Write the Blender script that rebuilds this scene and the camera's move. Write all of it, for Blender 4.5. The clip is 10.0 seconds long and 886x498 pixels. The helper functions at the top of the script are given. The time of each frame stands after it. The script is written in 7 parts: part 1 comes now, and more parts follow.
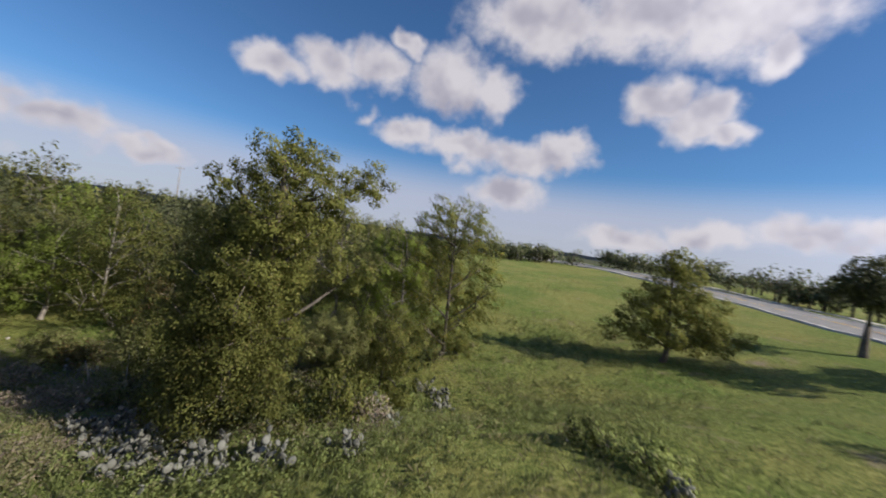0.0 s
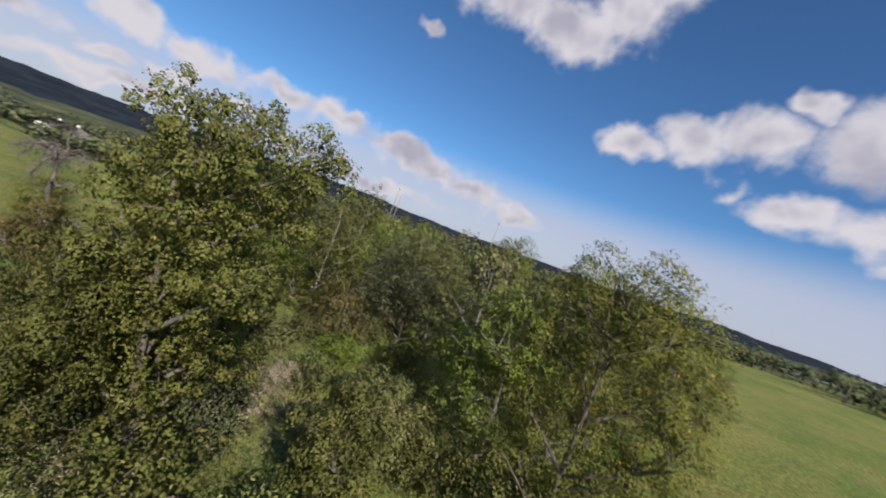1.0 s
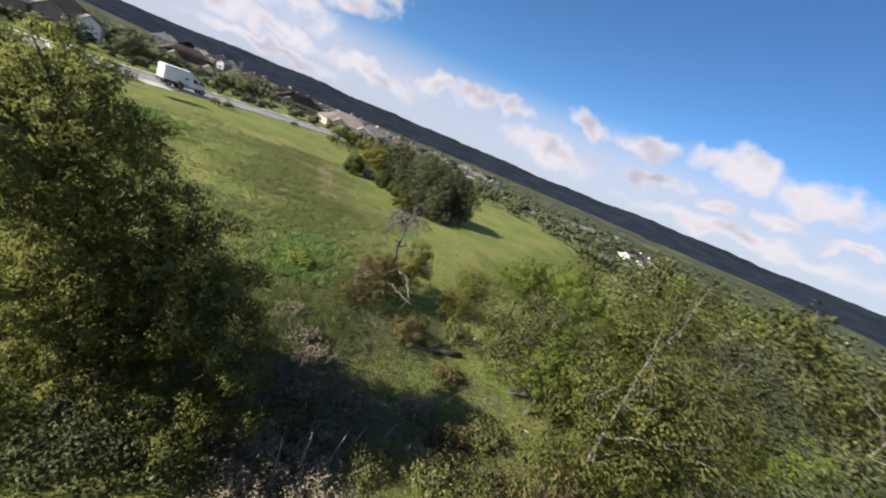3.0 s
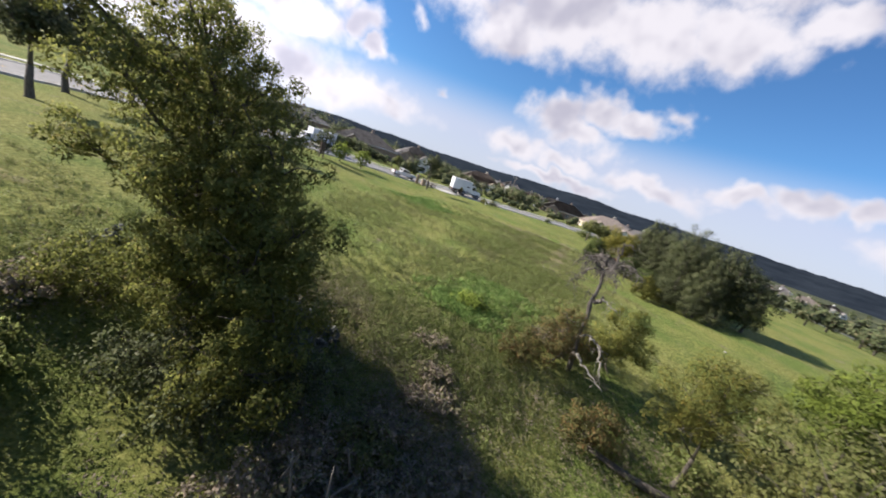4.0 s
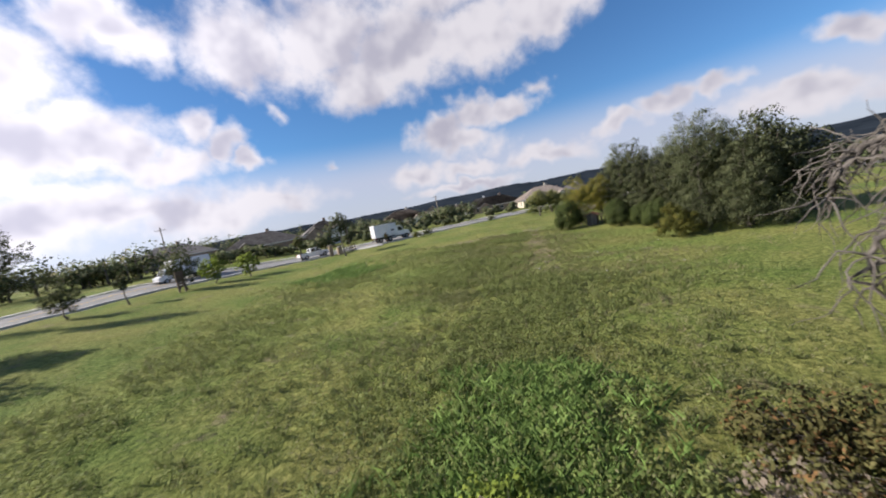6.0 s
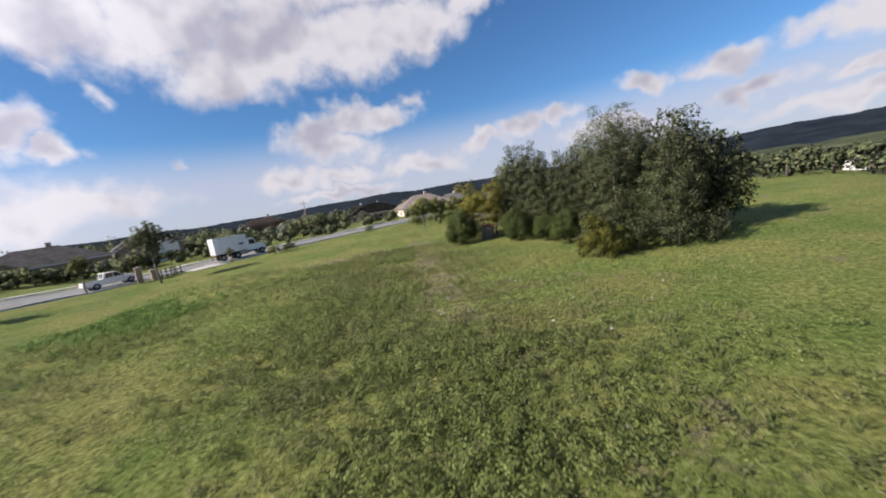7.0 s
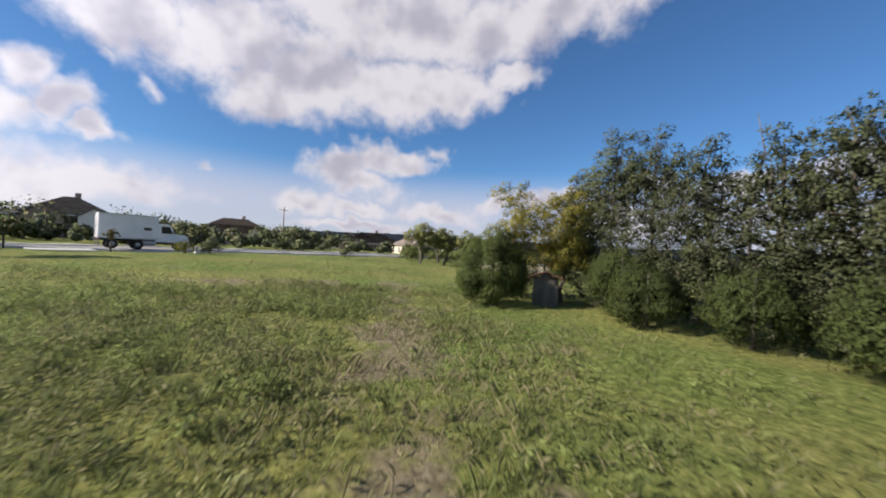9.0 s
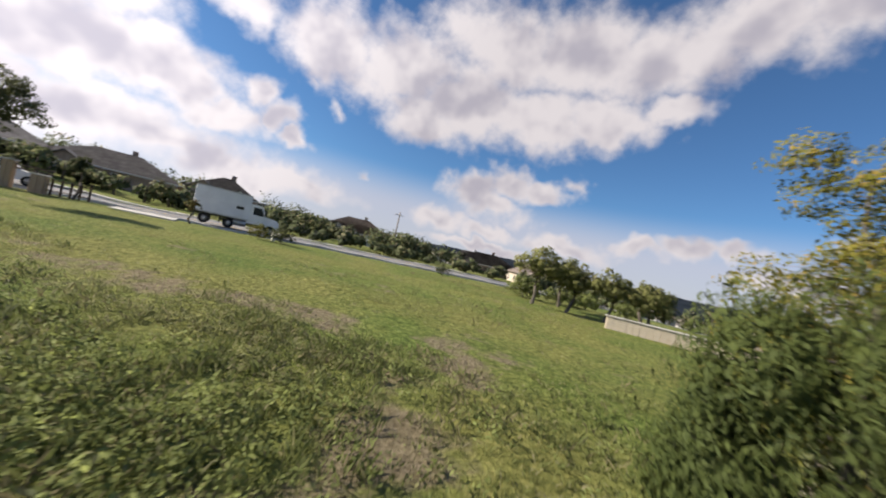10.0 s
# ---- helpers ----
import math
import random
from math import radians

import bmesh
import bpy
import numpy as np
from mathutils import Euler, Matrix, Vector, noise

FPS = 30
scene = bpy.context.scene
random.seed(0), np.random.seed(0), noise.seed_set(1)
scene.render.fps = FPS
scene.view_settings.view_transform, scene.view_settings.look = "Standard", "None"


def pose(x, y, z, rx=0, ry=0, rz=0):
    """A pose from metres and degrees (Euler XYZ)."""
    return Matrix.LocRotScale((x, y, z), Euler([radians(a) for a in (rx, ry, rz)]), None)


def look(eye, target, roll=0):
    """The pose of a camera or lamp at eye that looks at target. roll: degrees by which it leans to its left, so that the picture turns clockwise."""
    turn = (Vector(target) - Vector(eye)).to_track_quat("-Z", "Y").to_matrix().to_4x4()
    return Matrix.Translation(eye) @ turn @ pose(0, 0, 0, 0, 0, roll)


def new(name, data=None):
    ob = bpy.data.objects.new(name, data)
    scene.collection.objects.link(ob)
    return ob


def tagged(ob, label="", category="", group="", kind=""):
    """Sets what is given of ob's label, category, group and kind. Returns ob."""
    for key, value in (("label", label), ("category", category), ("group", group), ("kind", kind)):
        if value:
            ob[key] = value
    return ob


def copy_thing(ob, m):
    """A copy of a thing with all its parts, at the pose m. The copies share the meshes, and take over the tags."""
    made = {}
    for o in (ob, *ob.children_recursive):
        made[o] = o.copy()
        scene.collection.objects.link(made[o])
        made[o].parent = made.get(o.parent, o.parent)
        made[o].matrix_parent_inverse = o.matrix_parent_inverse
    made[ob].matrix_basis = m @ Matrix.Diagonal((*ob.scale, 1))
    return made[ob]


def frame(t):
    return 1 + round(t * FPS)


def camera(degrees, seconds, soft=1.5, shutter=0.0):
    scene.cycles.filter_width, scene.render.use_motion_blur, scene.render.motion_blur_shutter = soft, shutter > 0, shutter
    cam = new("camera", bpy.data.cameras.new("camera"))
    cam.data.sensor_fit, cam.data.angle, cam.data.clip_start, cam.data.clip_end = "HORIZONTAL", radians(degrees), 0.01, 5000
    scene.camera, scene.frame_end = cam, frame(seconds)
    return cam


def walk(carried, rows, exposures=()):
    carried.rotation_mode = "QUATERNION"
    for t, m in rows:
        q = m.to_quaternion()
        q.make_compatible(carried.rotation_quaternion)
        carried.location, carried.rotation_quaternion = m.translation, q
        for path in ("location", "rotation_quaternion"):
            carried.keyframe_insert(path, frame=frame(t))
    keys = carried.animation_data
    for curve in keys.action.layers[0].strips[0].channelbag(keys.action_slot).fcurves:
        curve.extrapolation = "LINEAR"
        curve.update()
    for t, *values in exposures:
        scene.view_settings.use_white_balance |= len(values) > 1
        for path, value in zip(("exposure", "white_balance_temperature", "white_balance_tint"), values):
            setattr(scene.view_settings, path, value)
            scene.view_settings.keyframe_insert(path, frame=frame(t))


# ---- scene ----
LENS = 101.2
cam = camera(LENS, 10.0, soft=1.9, shutter=0.15)


def flight(t, x, y, z, yaw, pitch, roll):
    return t, pose(x, y, z, 90 + pitch, 0, yaw) @ pose(0, 0, 0, 0, 0, roll)


# seconds, x, y, z, yaw, pitch, roll of the drone
PATH = [
    (0.0, -0.23, -0.48, 6.76, -0.4, -1.7, 8.1),
    (0.5, 3.32, 5.18, 7.33, 24.3, -2.0, 13.5),
    (1.0, 5.57, 10.63, 8.01, 48.1, -3.0, 19.8),
    (1.5, 5.48, 15.18, 8.82, 71.0, -6.4, 22.9),
    (2.0, 3.68, 19.22, 10.39, 90.2, -9.1, 20.6),
    (2.2, 2.54, 20.72, 11.04, 96.5, -9.7, 19.3),
    (3.3, -7.26, 24.42, 9.63, 140.6, -16.3, 23.8),
    (3.5, -8.57, 24.45, 8.92, 151.5, -16.0, 23.8),
    (4.0, -11.44, 23.72, 7.19, 169.8, -13.0, 18.6),
    (4.5, -13.39, 22.10, 6.41, 183.9, -6.9, 12.1),
    (5.0, -14.42, 19.13, 6.08, 186.8, -3.0, 8.3),
    (5.5, -15.10, 14.42, 5.55, 176.0, -3.3, -5.6),
    (6.0, -15.65, 9.73, 5.35, 163.0, -6.3, -10.7),
    (6.2, -16.08, 8.05, 5.27, 159.4, -6.7, -11.7),
    (7.3, -21.89, -1.88, 5.22, 141.4, -8.5, -8.2),
    (7.5, -23.06, -3.70, 4.98, 142.0, -8.4, -7.0),
    (8.0, -26.01, -7.87, 4.05, 143.3, -6.5, -1.3),
    (8.5, -28.54, -11.22, 3.25, 142.7, -3.7, 2.8),
    (9.0, -31.43, -15.42, 2.50, 143.5, -0.2, 3.0),
    (9.5, -34.94, -20.61, 2.66, 147.0, 0.9, 3.4),
    (10.0, -38.30, -25.40, 2.72, 162.7, 1.0, 12.9),
]
walk(cam, [flight(*row) for row in PATH], [(0.0, 0.5, 6500, 14), (1.0, 0.6, 6500, 14), (2.0, 0.74, 6500, 14), (3.5, 0.95, 6500, 14), (4.6, 1.02, 6500, 14), (5.6, 0.82, 6500, 14), (6.2, 0.74, 6500, 14), (7.5, 0.7, 6500, 14), (9.0, 0.72, 6550, 14), (10.0, 0.7, 6900, 14)])

# ---- light ----
SUN_AZ, SUN_EL = radians(108), radians(34)
SUN_WAY = Vector((math.sin(SUN_AZ) * math.cos(SUN_EL), math.cos(SUN_AZ) * math.cos(SUN_EL), math.sin(SUN_EL)))
sun = new("sun", bpy.data.lights.new("sun", "SUN"))
sun.data.energy, sun.data.angle, sun.data.color = 4.8, radians(0.6), (1.0, 0.93, 0.82)
sun.matrix_basis = look(SUN_WAY * 300, (0, 0, 0))

# cumulus: azimuth (left of +y), elevation and the two half widths of each puff, in degrees
CLOUDS_NORTH = [
    (26.6, 19.9, 4.6, 2.5), (19.5, 21.2, 5.1, 3.3), (14.1, 23.0, 4.6, 3.7), (9.9, 27.0, 2.5, 2.2), (2.4, 23.2, 9.0, 4.6),
    (-5.3, 22.3, 5.0, 4.1), (6.9, 15.5, 6.2, 2.3), (-1.4, 14.3, 8.9, 3.0), (-11.3, 13.6, 8.7, 3.3), (-16.8, 14.6, 4.4, 2.7),
    (-9.5, 8.2, 7.1, 3.6), (14.5, 16.7, 2.0, 1.6),
]
CLOUDS_EAST = [
    (-10.2, 31.2, 12.8, 4.6), (-23.9, 31.3, 14.3, 4.8), (-36.3, 30.1, 11.4, 5.6), (-43.0, 31.7, 4.9, 4.0), (-28.2, 22.0, 4.8, 3.7),
    (-33.0, 19.7, 4.7, 3.6), (-35.5, 17.3, 3.1, 1.8), (-39.3, 25.2, 3.5, 2.4), (-56.8, 21.8, 5.3, 4.4), (-26.7, 3.6, 7.9, 1.9),
    (-36.3, 5.6, 5.5, 2.2), (-45.2, 6.2, 6.8, 2.2), (-53.7, 7.4, 5.9, 2.2), (-51.8, 14.2, 1.4, 0.8),
]
CLOUDS_WEST = [
    (58.5, 8.5, 4.7, 2.0), (53.4, 7.8, 3.4, 1.4), (112.4, 9.9, 4.1, 1.4), (104.4, 10.1, 4.6, 1.8),
    (94.6, 10.4, 5.6, 2.0), (85.9, 10.1, 5.6, 2.2), (77.3, 10.0, 5.6, 2.1), (68.7, 10.2, 5.6, 2.2), (59.8, 9.3, 5.2, 2.0),
    (55.0, 8.8, 6.5, 2.4), (47.0, 7.2, 6.0, 2.0), (40.0, 5.4, 5.0, 1.7), (116.4, 4.8, 8.0, 1.9), (102.7, 6.3, 4.6, 1.2),
    (95.0, 5.9, 2.6, 0.9), (87.8, 6.6, 4.0, 1.2), (80.7, 6.0, 2.4, 0.8), (91.5, 3.4, 15.0, 1.3), (66.4, 3.6, 15.0, 1.3),
]
CLOUDS_HIGH = [
    (52.1, 33.6, 8.0, 4.6), (44.5, 31.4, 7.0, 4.0), (38.5, 31.4, 7.5, 4.4), (33.4, 34.4, 7.5, 4.8), (29.6, 38.4, 6.8, 4.4), (60.5, 25.6, 2.4, 1.2),
    (146.0, 30.6, 13.0, 6.6), (136.0, 31.0, 12.0, 6.0), (127.1, 33.4, 11.5, 5.4), (116.4, 35.4, 9.0, 4.2), (160.0, 31.0, 14.0, 6.5), (80.0, 48.0, 10.0, 4.0), (170.0, 50.0, 14.0, 6.0),
]
CLOUDS_SOUTH = [
    (185.8, 24.7, 9.0, 6.1), (174.2, 24.6, 10.7, 7.3), (162.9, 22.9, 10.6, 7.0), (152.4, 22.3, 10.3, 5.9), (142.5, 23.2, 8.5, 4.2),
    (197.3, 25.9, 4.9, 3.7), (134.3, 24.6, 5.3, 2.2), (169.1, 18.9, 8.8, 3.4), (160.4, 10.7, 4.9, 3.1), (153.8, 12.5, 5.7, 3.0),
    (148.4, 12.4, 3.8, 2.1), (144.4, 14.0, 1.4, 1.8), (156.7, 8.4, 6.8, 2.4), (164.9, 5.7, 5.5, 2.2), (157.1, 4.9, 5.4, 1.3),
    (135.4, 7.0, 5.3, 1.6), (128.7, 8.0, 5.2, 1.8), (123.6, 8.0, 2.8, 1.2), (145.5, 5.0, 8.3, 1.6), (157.4, 2.6, 9.8, 1.1),
]
CLOUDS_SUNWARD = [
    (210.0, 21.0, 8.5, 6.4), (203.9, 14.3, 8.5, 4.5), (197.8, 11.7, 8.6, 3.1), (191.3, 13.5, 3.6, 2.7), (194.4, 16.0, 3.2, 2.3),
    (188.3, 11.0, 2.6, 1.7), (200.6, 27.4, 4.9, 4.4), (183.1, 17.2, 1.5, 1.2), (187.8, 19.4, 1.2, 1.5), (176.1, 9.3, 1.9, 0.7),
    (231.4, 18.9, 10.5, 8.5), (224.8, 12.4, 9.6, 4.4), (219.1, 8.7, 11.2, 3.0), (202.8, 6.0, 10.2, 2.4), (187.2, 5.4, 7.5, 1.8),
    (218.0, 30.0, 10.0, 8.0), (240.0, 28.0, 12.0, 10.0), (228.0, 22.0, 14.0, 9.0), (212.0, 14.0, 12.0, 6.0), (214.0, 7.0, 24.0, 4.5), (192.0, 5.0, 16.0, 3.0),
]


def sky():
    world = bpy.data.worlds.new("sky")
    scene.world = world
    world.use_nodes = True
    tree = world.node_tree
    tree.nodes.clear()

    def node(kind, **sets):
        n = tree.nodes.new(kind)
        for k, v in sets.items():
            setattr(n, k, v)
        return n

    def link(a, b):
        tree.links.new(a, b)

    def calc(op, a, b=None, c=None, clamp=False):
        n = node("ShaderNodeMath", operation=op, use_clamp=clamp)
        for k, v in enumerate((a, b, c)):
            if v is None:
                continue
            if isinstance(v, (int, float)):
                n.inputs[k].default_value = v
            else:
                link(v, n.inputs[k])
        return n.outputs[0]

    def noise_of(vec, scale, detail, rough=0.55):
        n = node("ShaderNodeTexNoise")
        n.inputs["Scale"].default_value, n.inputs["Detail"].default_value, n.inputs["Roughness"].default_value = scale, detail, rough
        link(vec, n.inputs["Vector"])
        return n

    air = node("ShaderNodeTexSky", sky_type="NISHITA", sun_disc=False, sun_elevation=SUN_EL, sun_rotation=SUN_AZ, altitude=300)
    air.air_density, air.dust_density, air.ozone_density = 1.0, 0.5, 2.0
    way = node("ShaderNodeTexCoord").outputs["Generated"]
    parts = node("ShaderNodeSeparateXYZ")
    link(way, parts.inputs[0])
    # azimuth with its seam at -90 degrees, and elevation, in degrees
    azimuth = calc("MULTIPLY_ADD", calc("ARCTAN2", parts.outputs["Y"], calc("MULTIPLY", parts.outputs["X"], 1.0)), 57.29578, -90.0)
    azimuth = calc("WRAP", azimuth, 270.0, -90.0)
    elevation = calc("MULTIPLY", calc("ARCSINE", parts.outputs["Z"]), 57.29578)
    place = node("ShaderNodeCombineXYZ")
    link(azimuth, place.inputs[0]), link(elevation, place.inputs[1])
    # billows push the outline of each puff about, in two sizes
    warp, curl = noise_of(way, 6.0, 2.0, 0.5), noise_of(way, 19.0, 2.0, 0.5)
    off = node("ShaderNodeVectorMath", operation="MULTIPLY_ADD")
    link(warp.outputs["Color"], off.inputs[0])
    off.inputs[1].default_value, off.inputs[2].default_value = (8.0, 6.0, 0), (-4.0, -3.0, 0)
    tuft = node("ShaderNodeVectorMath", operation="MULTIPLY_ADD")
    link(curl.outputs["Color"], tuft.inputs[0]), link(off.outputs[0], tuft.inputs[2])
    tuft.inputs[1].default_value = (4.4, 3.2, 0)
    shift = node("ShaderNodeVectorMath", operation="ADD")
    link(tuft.outputs[0], shift.inputs[0])
    shift.inputs[1].default_value = (-2.2, -1.6, 0)
    spot = node("ShaderNodeVectorMath", operation="ADD")
    link(place.outputs[0], spot.inputs[0]), link(shift.outputs[0], spot.inputs[1])
    thick, height = None, None
    for az, el, wide, tall in CLOUDS_NORTH + CLOUDS_EAST + CLOUDS_WEST + CLOUDS_HIGH + CLOUDS_SOUTH + CLOUDS_SUNWARD:
        rel = node("ShaderNodeVectorMath", operation="MULTIPLY_ADD")
        link(spot.outputs[0], rel.inputs[0])
        rel.inputs[1].default_value, rel.inputs[2].default_value = (1 / wide, 1 / tall, 0), (-az / wide, -el / tall, 0)
        size = node("ShaderNodeVectorMath", operation="LENGTH")
        link(rel.outputs[0], size.inputs[0])
        near = calc("SUBTRACT", 1.15, size.outputs["Value"])
        if wide < 2.2:  # small puffs are thin
            near = calc("MULTIPLY", near, 0.5)
        thick = near if thick is None else calc("SMOOTH_MAX", thick, near, 0.12)
    fine = noise_of(way, 26.0, 6.0, 0.58)
    edge = calc("MULTIPLY_ADD", calc("SUBTRACT", fine.outputs["Fac"], 0.5), 0.7, thick)
    cover = node("ShaderNodeMapRange", interpolation_type="SMOOTHSTEP")
    link(edge, cover.inputs["Value"])
    cover.inputs["From Min"].default_value, cover.inputs["From Max"].default_value = 0.0, 0.72
    # billows are bright towards the sun; thick parts are grey below
    aside = node("ShaderNodeVectorMath", operation="ADD")
    link(way, aside.inputs[0])
    aside.inputs[1].default_value = (0.02, -0.01, 0.045)
    here, there = noise_of(way, 7.0, 3.0, 0.5), noise_of(aside.outputs[0], 7.0, 3.0, 0.5)
    lit = calc("SUBTRACT", there.outputs["Fac"], here.outputs["Fac"])
    belly = node("ShaderNodeMapRange", interpolation_type="SMOOTHSTEP")
    link(calc("MULTIPLY_ADD", lit, 3.0, calc("MULTIPLY", thick, 0.6)), belly.inputs["Value"])
    belly.inputs["From Min"].default_value, belly.inputs["From Max"].default_value = 0.1, 1.1
    cloud = node("ShaderNodeMix", data_type="RGBA")
    link(belly.outputs[0], cloud.inputs["Factor"])
    cloud.inputs["A"].default_value, cloud.inputs["B"].default_value = (7.0, 6.9, 7.3, 1), (4.3, 4.3, 5.1, 1)
    # clouds glow towards the sun
    toward = node("ShaderNodeVectorMath", operation="DOT_PRODUCT")
    link(way, toward.inputs[0])
    toward.inputs[1].default_value = SUN_WAY
    glow = node("ShaderNodeMapRange", interpolation_type="SMOOTHSTEP")
    link(toward.outputs["Value"], glow.inputs["Value"])
    glow.inputs["From Min"].default_value, glow.inputs["From Max"].default_value, glow.inputs["To Min"].default_value, glow.inputs["To Max"].default_value = 0.2, 0.95, 1.0, 1.7
    bright = node("ShaderNodeVectorMath", operation="SCALE")
    link(cloud.outputs["Result"], bright.inputs[0]), link(glow.outputs[0], bright.inputs["Scale"])
    # pale haze and a thin far cloud deck low over the horizon
    haze = node("ShaderNodeMapRange", interpolation_type="SMOOTHSTEP")
    link(elevation, haze.inputs["Value"])
    haze.inputs["From Min"].default_value, haze.inputs["From Max"].default_value = 12.5, 5.5
    haze.inputs["To Max"].default_value = 0.8
    misty = node("ShaderNodeMix", data_type="RGBA")
    link(haze.outputs[0], misty.inputs["Factor"])
    deep = node("ShaderNodeMix", data_type="RGBA", blend_type="MULTIPLY")
    deep.inputs["Factor"].default_value, deep.inputs["B"].default_value = 1.0, (0.54, 0.9, 1.2, 1)
    link(air.outputs[0], deep.inputs["A"])
    link(deep.outputs["Result"], misty.inputs["A"])
    veil = node("ShaderNodeVectorMath", operation="SCALE")
    veil.inputs[0].default_value = (5.4, 5.6, 6.7)
    link(glow.outputs[0], veil.inputs["Scale"]), link(veil.outputs[0], misty.inputs["B"])
    mix = node("ShaderNodeMix", data_type="RGBA")
    link(cover.outputs[0], mix.inputs["Factor"]), link(misty.outputs["Result"], mix.inputs["A"]), link(bright.outputs[0], mix.inputs["B"])
    back = node("ShaderNodeBackground")
    back.inputs["Strength"].default_value = 0.064
    link(mix.outputs["Result"], back.inputs["Color"])
    link(back.outputs[0], node("ShaderNodeOutputWorld").inputs["Surface"])


sky()

# ---- materials ----
def material(name, build):
    mat = bpy.data.materials.new(name)
    mat.use_nodes = True
    tree = mat.node_tree
    shader = tree.nodes["Principled BSDF"]

    def node(kind, **sets):
        n = tree.nodes.new(kind)
        for k, v in sets.items():
            setattr(n, k, v)
        return n

    def link(a, b):
        tree.links.new(a, b)

    build(tree, shader, node, link)
    return mat


def ramp(node, stops, interpolation="LINEAR"):
    r = node("ShaderNodeValToRGB")
    r.color_ramp.interpolation = interpolation
    els = r.color_ramp.elements
    while len(els) < len(stops):
        els.new(0.5)
    for e, (p, c) in zip(els, stops):
        e.position, e.color = p, (*c, 1)
    return r


def textured(name, dark, light, scale=6.0, grain=40.0, rough=0.8, bump=0.2, metal=0.0, dirt=None, dirt_scale=0.7, stretch=(1, 1, 1), spec=0.3):
    """A weathered surface: two noises blend dark and light, a third lays on dirt."""
    def build(tree, shader, node, link):
        co = node("ShaderNodeTexCoord")
        mp = node("ShaderNodeMapping")
        mp.inputs["Scale"].default_value = stretch
        link(co.outputs["Object"], mp.inputs[0])
        n1, n2 = node("ShaderNodeTexNoise"), node("ShaderNodeTexNoise")
        n1.inputs["Scale"].default_value, n1.inputs["Detail"].default_value = scale, 6
        n2.inputs["Scale"].default_value, n2.inputs["Detail"].default_value = grain, 4
        link(mp.outputs[0], n1.inputs[0]), link(mp.outputs[0], n2.inputs[0])
        add = node("ShaderNodeMath", operation="MULTIPLY_ADD")
        link(n2.outputs["Fac"], add.inputs[0])
        add.inputs[1].default_value = 0.5
        link(n1.outputs["Fac"], add.inputs[2])
        r = ramp(node, [(0.5, dark), (1.0, light)])
        link(add.outputs[0], r.inputs[0])
        out = r.outputs[0]
        if dirt:
            n3 = node("ShaderNodeTexNoise")
            n3.inputs["Scale"].default_value, n3.inputs["Detail"].default_value = dirt_scale, 8
            link(co.outputs["Object"], n3.inputs[0])
            m = node("ShaderNodeMapRange")
            m.inputs["From Min"].default_value, m.inputs["From Max"].default_value, m.inputs["To Max"].default_value = 0.5, 0.72, 0.8
            link(n3.outputs["Fac"], m.inputs[0])
            mx = node("ShaderNodeMix", data_type="RGBA")
            link(m.outputs[0], mx.inputs["Factor"]), link(out, mx.inputs["A"])
            mx.inputs["B"].default_value = (*dirt, 1)
            out = mx.outputs["Result"]
        link(out, shader.inputs["Base Color"])
        shader.inputs["Roughness"].default_value, shader.inputs["Metallic"].default_value = rough, metal
        shader.inputs["Specular IOR Level"].default_value = spec
        if bump:
            b = node("ShaderNodeBump")
            b.inputs["Strength"].default_value, b.inputs["Distance"].default_value = bump, 0.03
            link(add.outputs[0], b.inputs["Height"])
            link(b.outputs[0], shader.inputs["Normal"])
    return material(name, build)


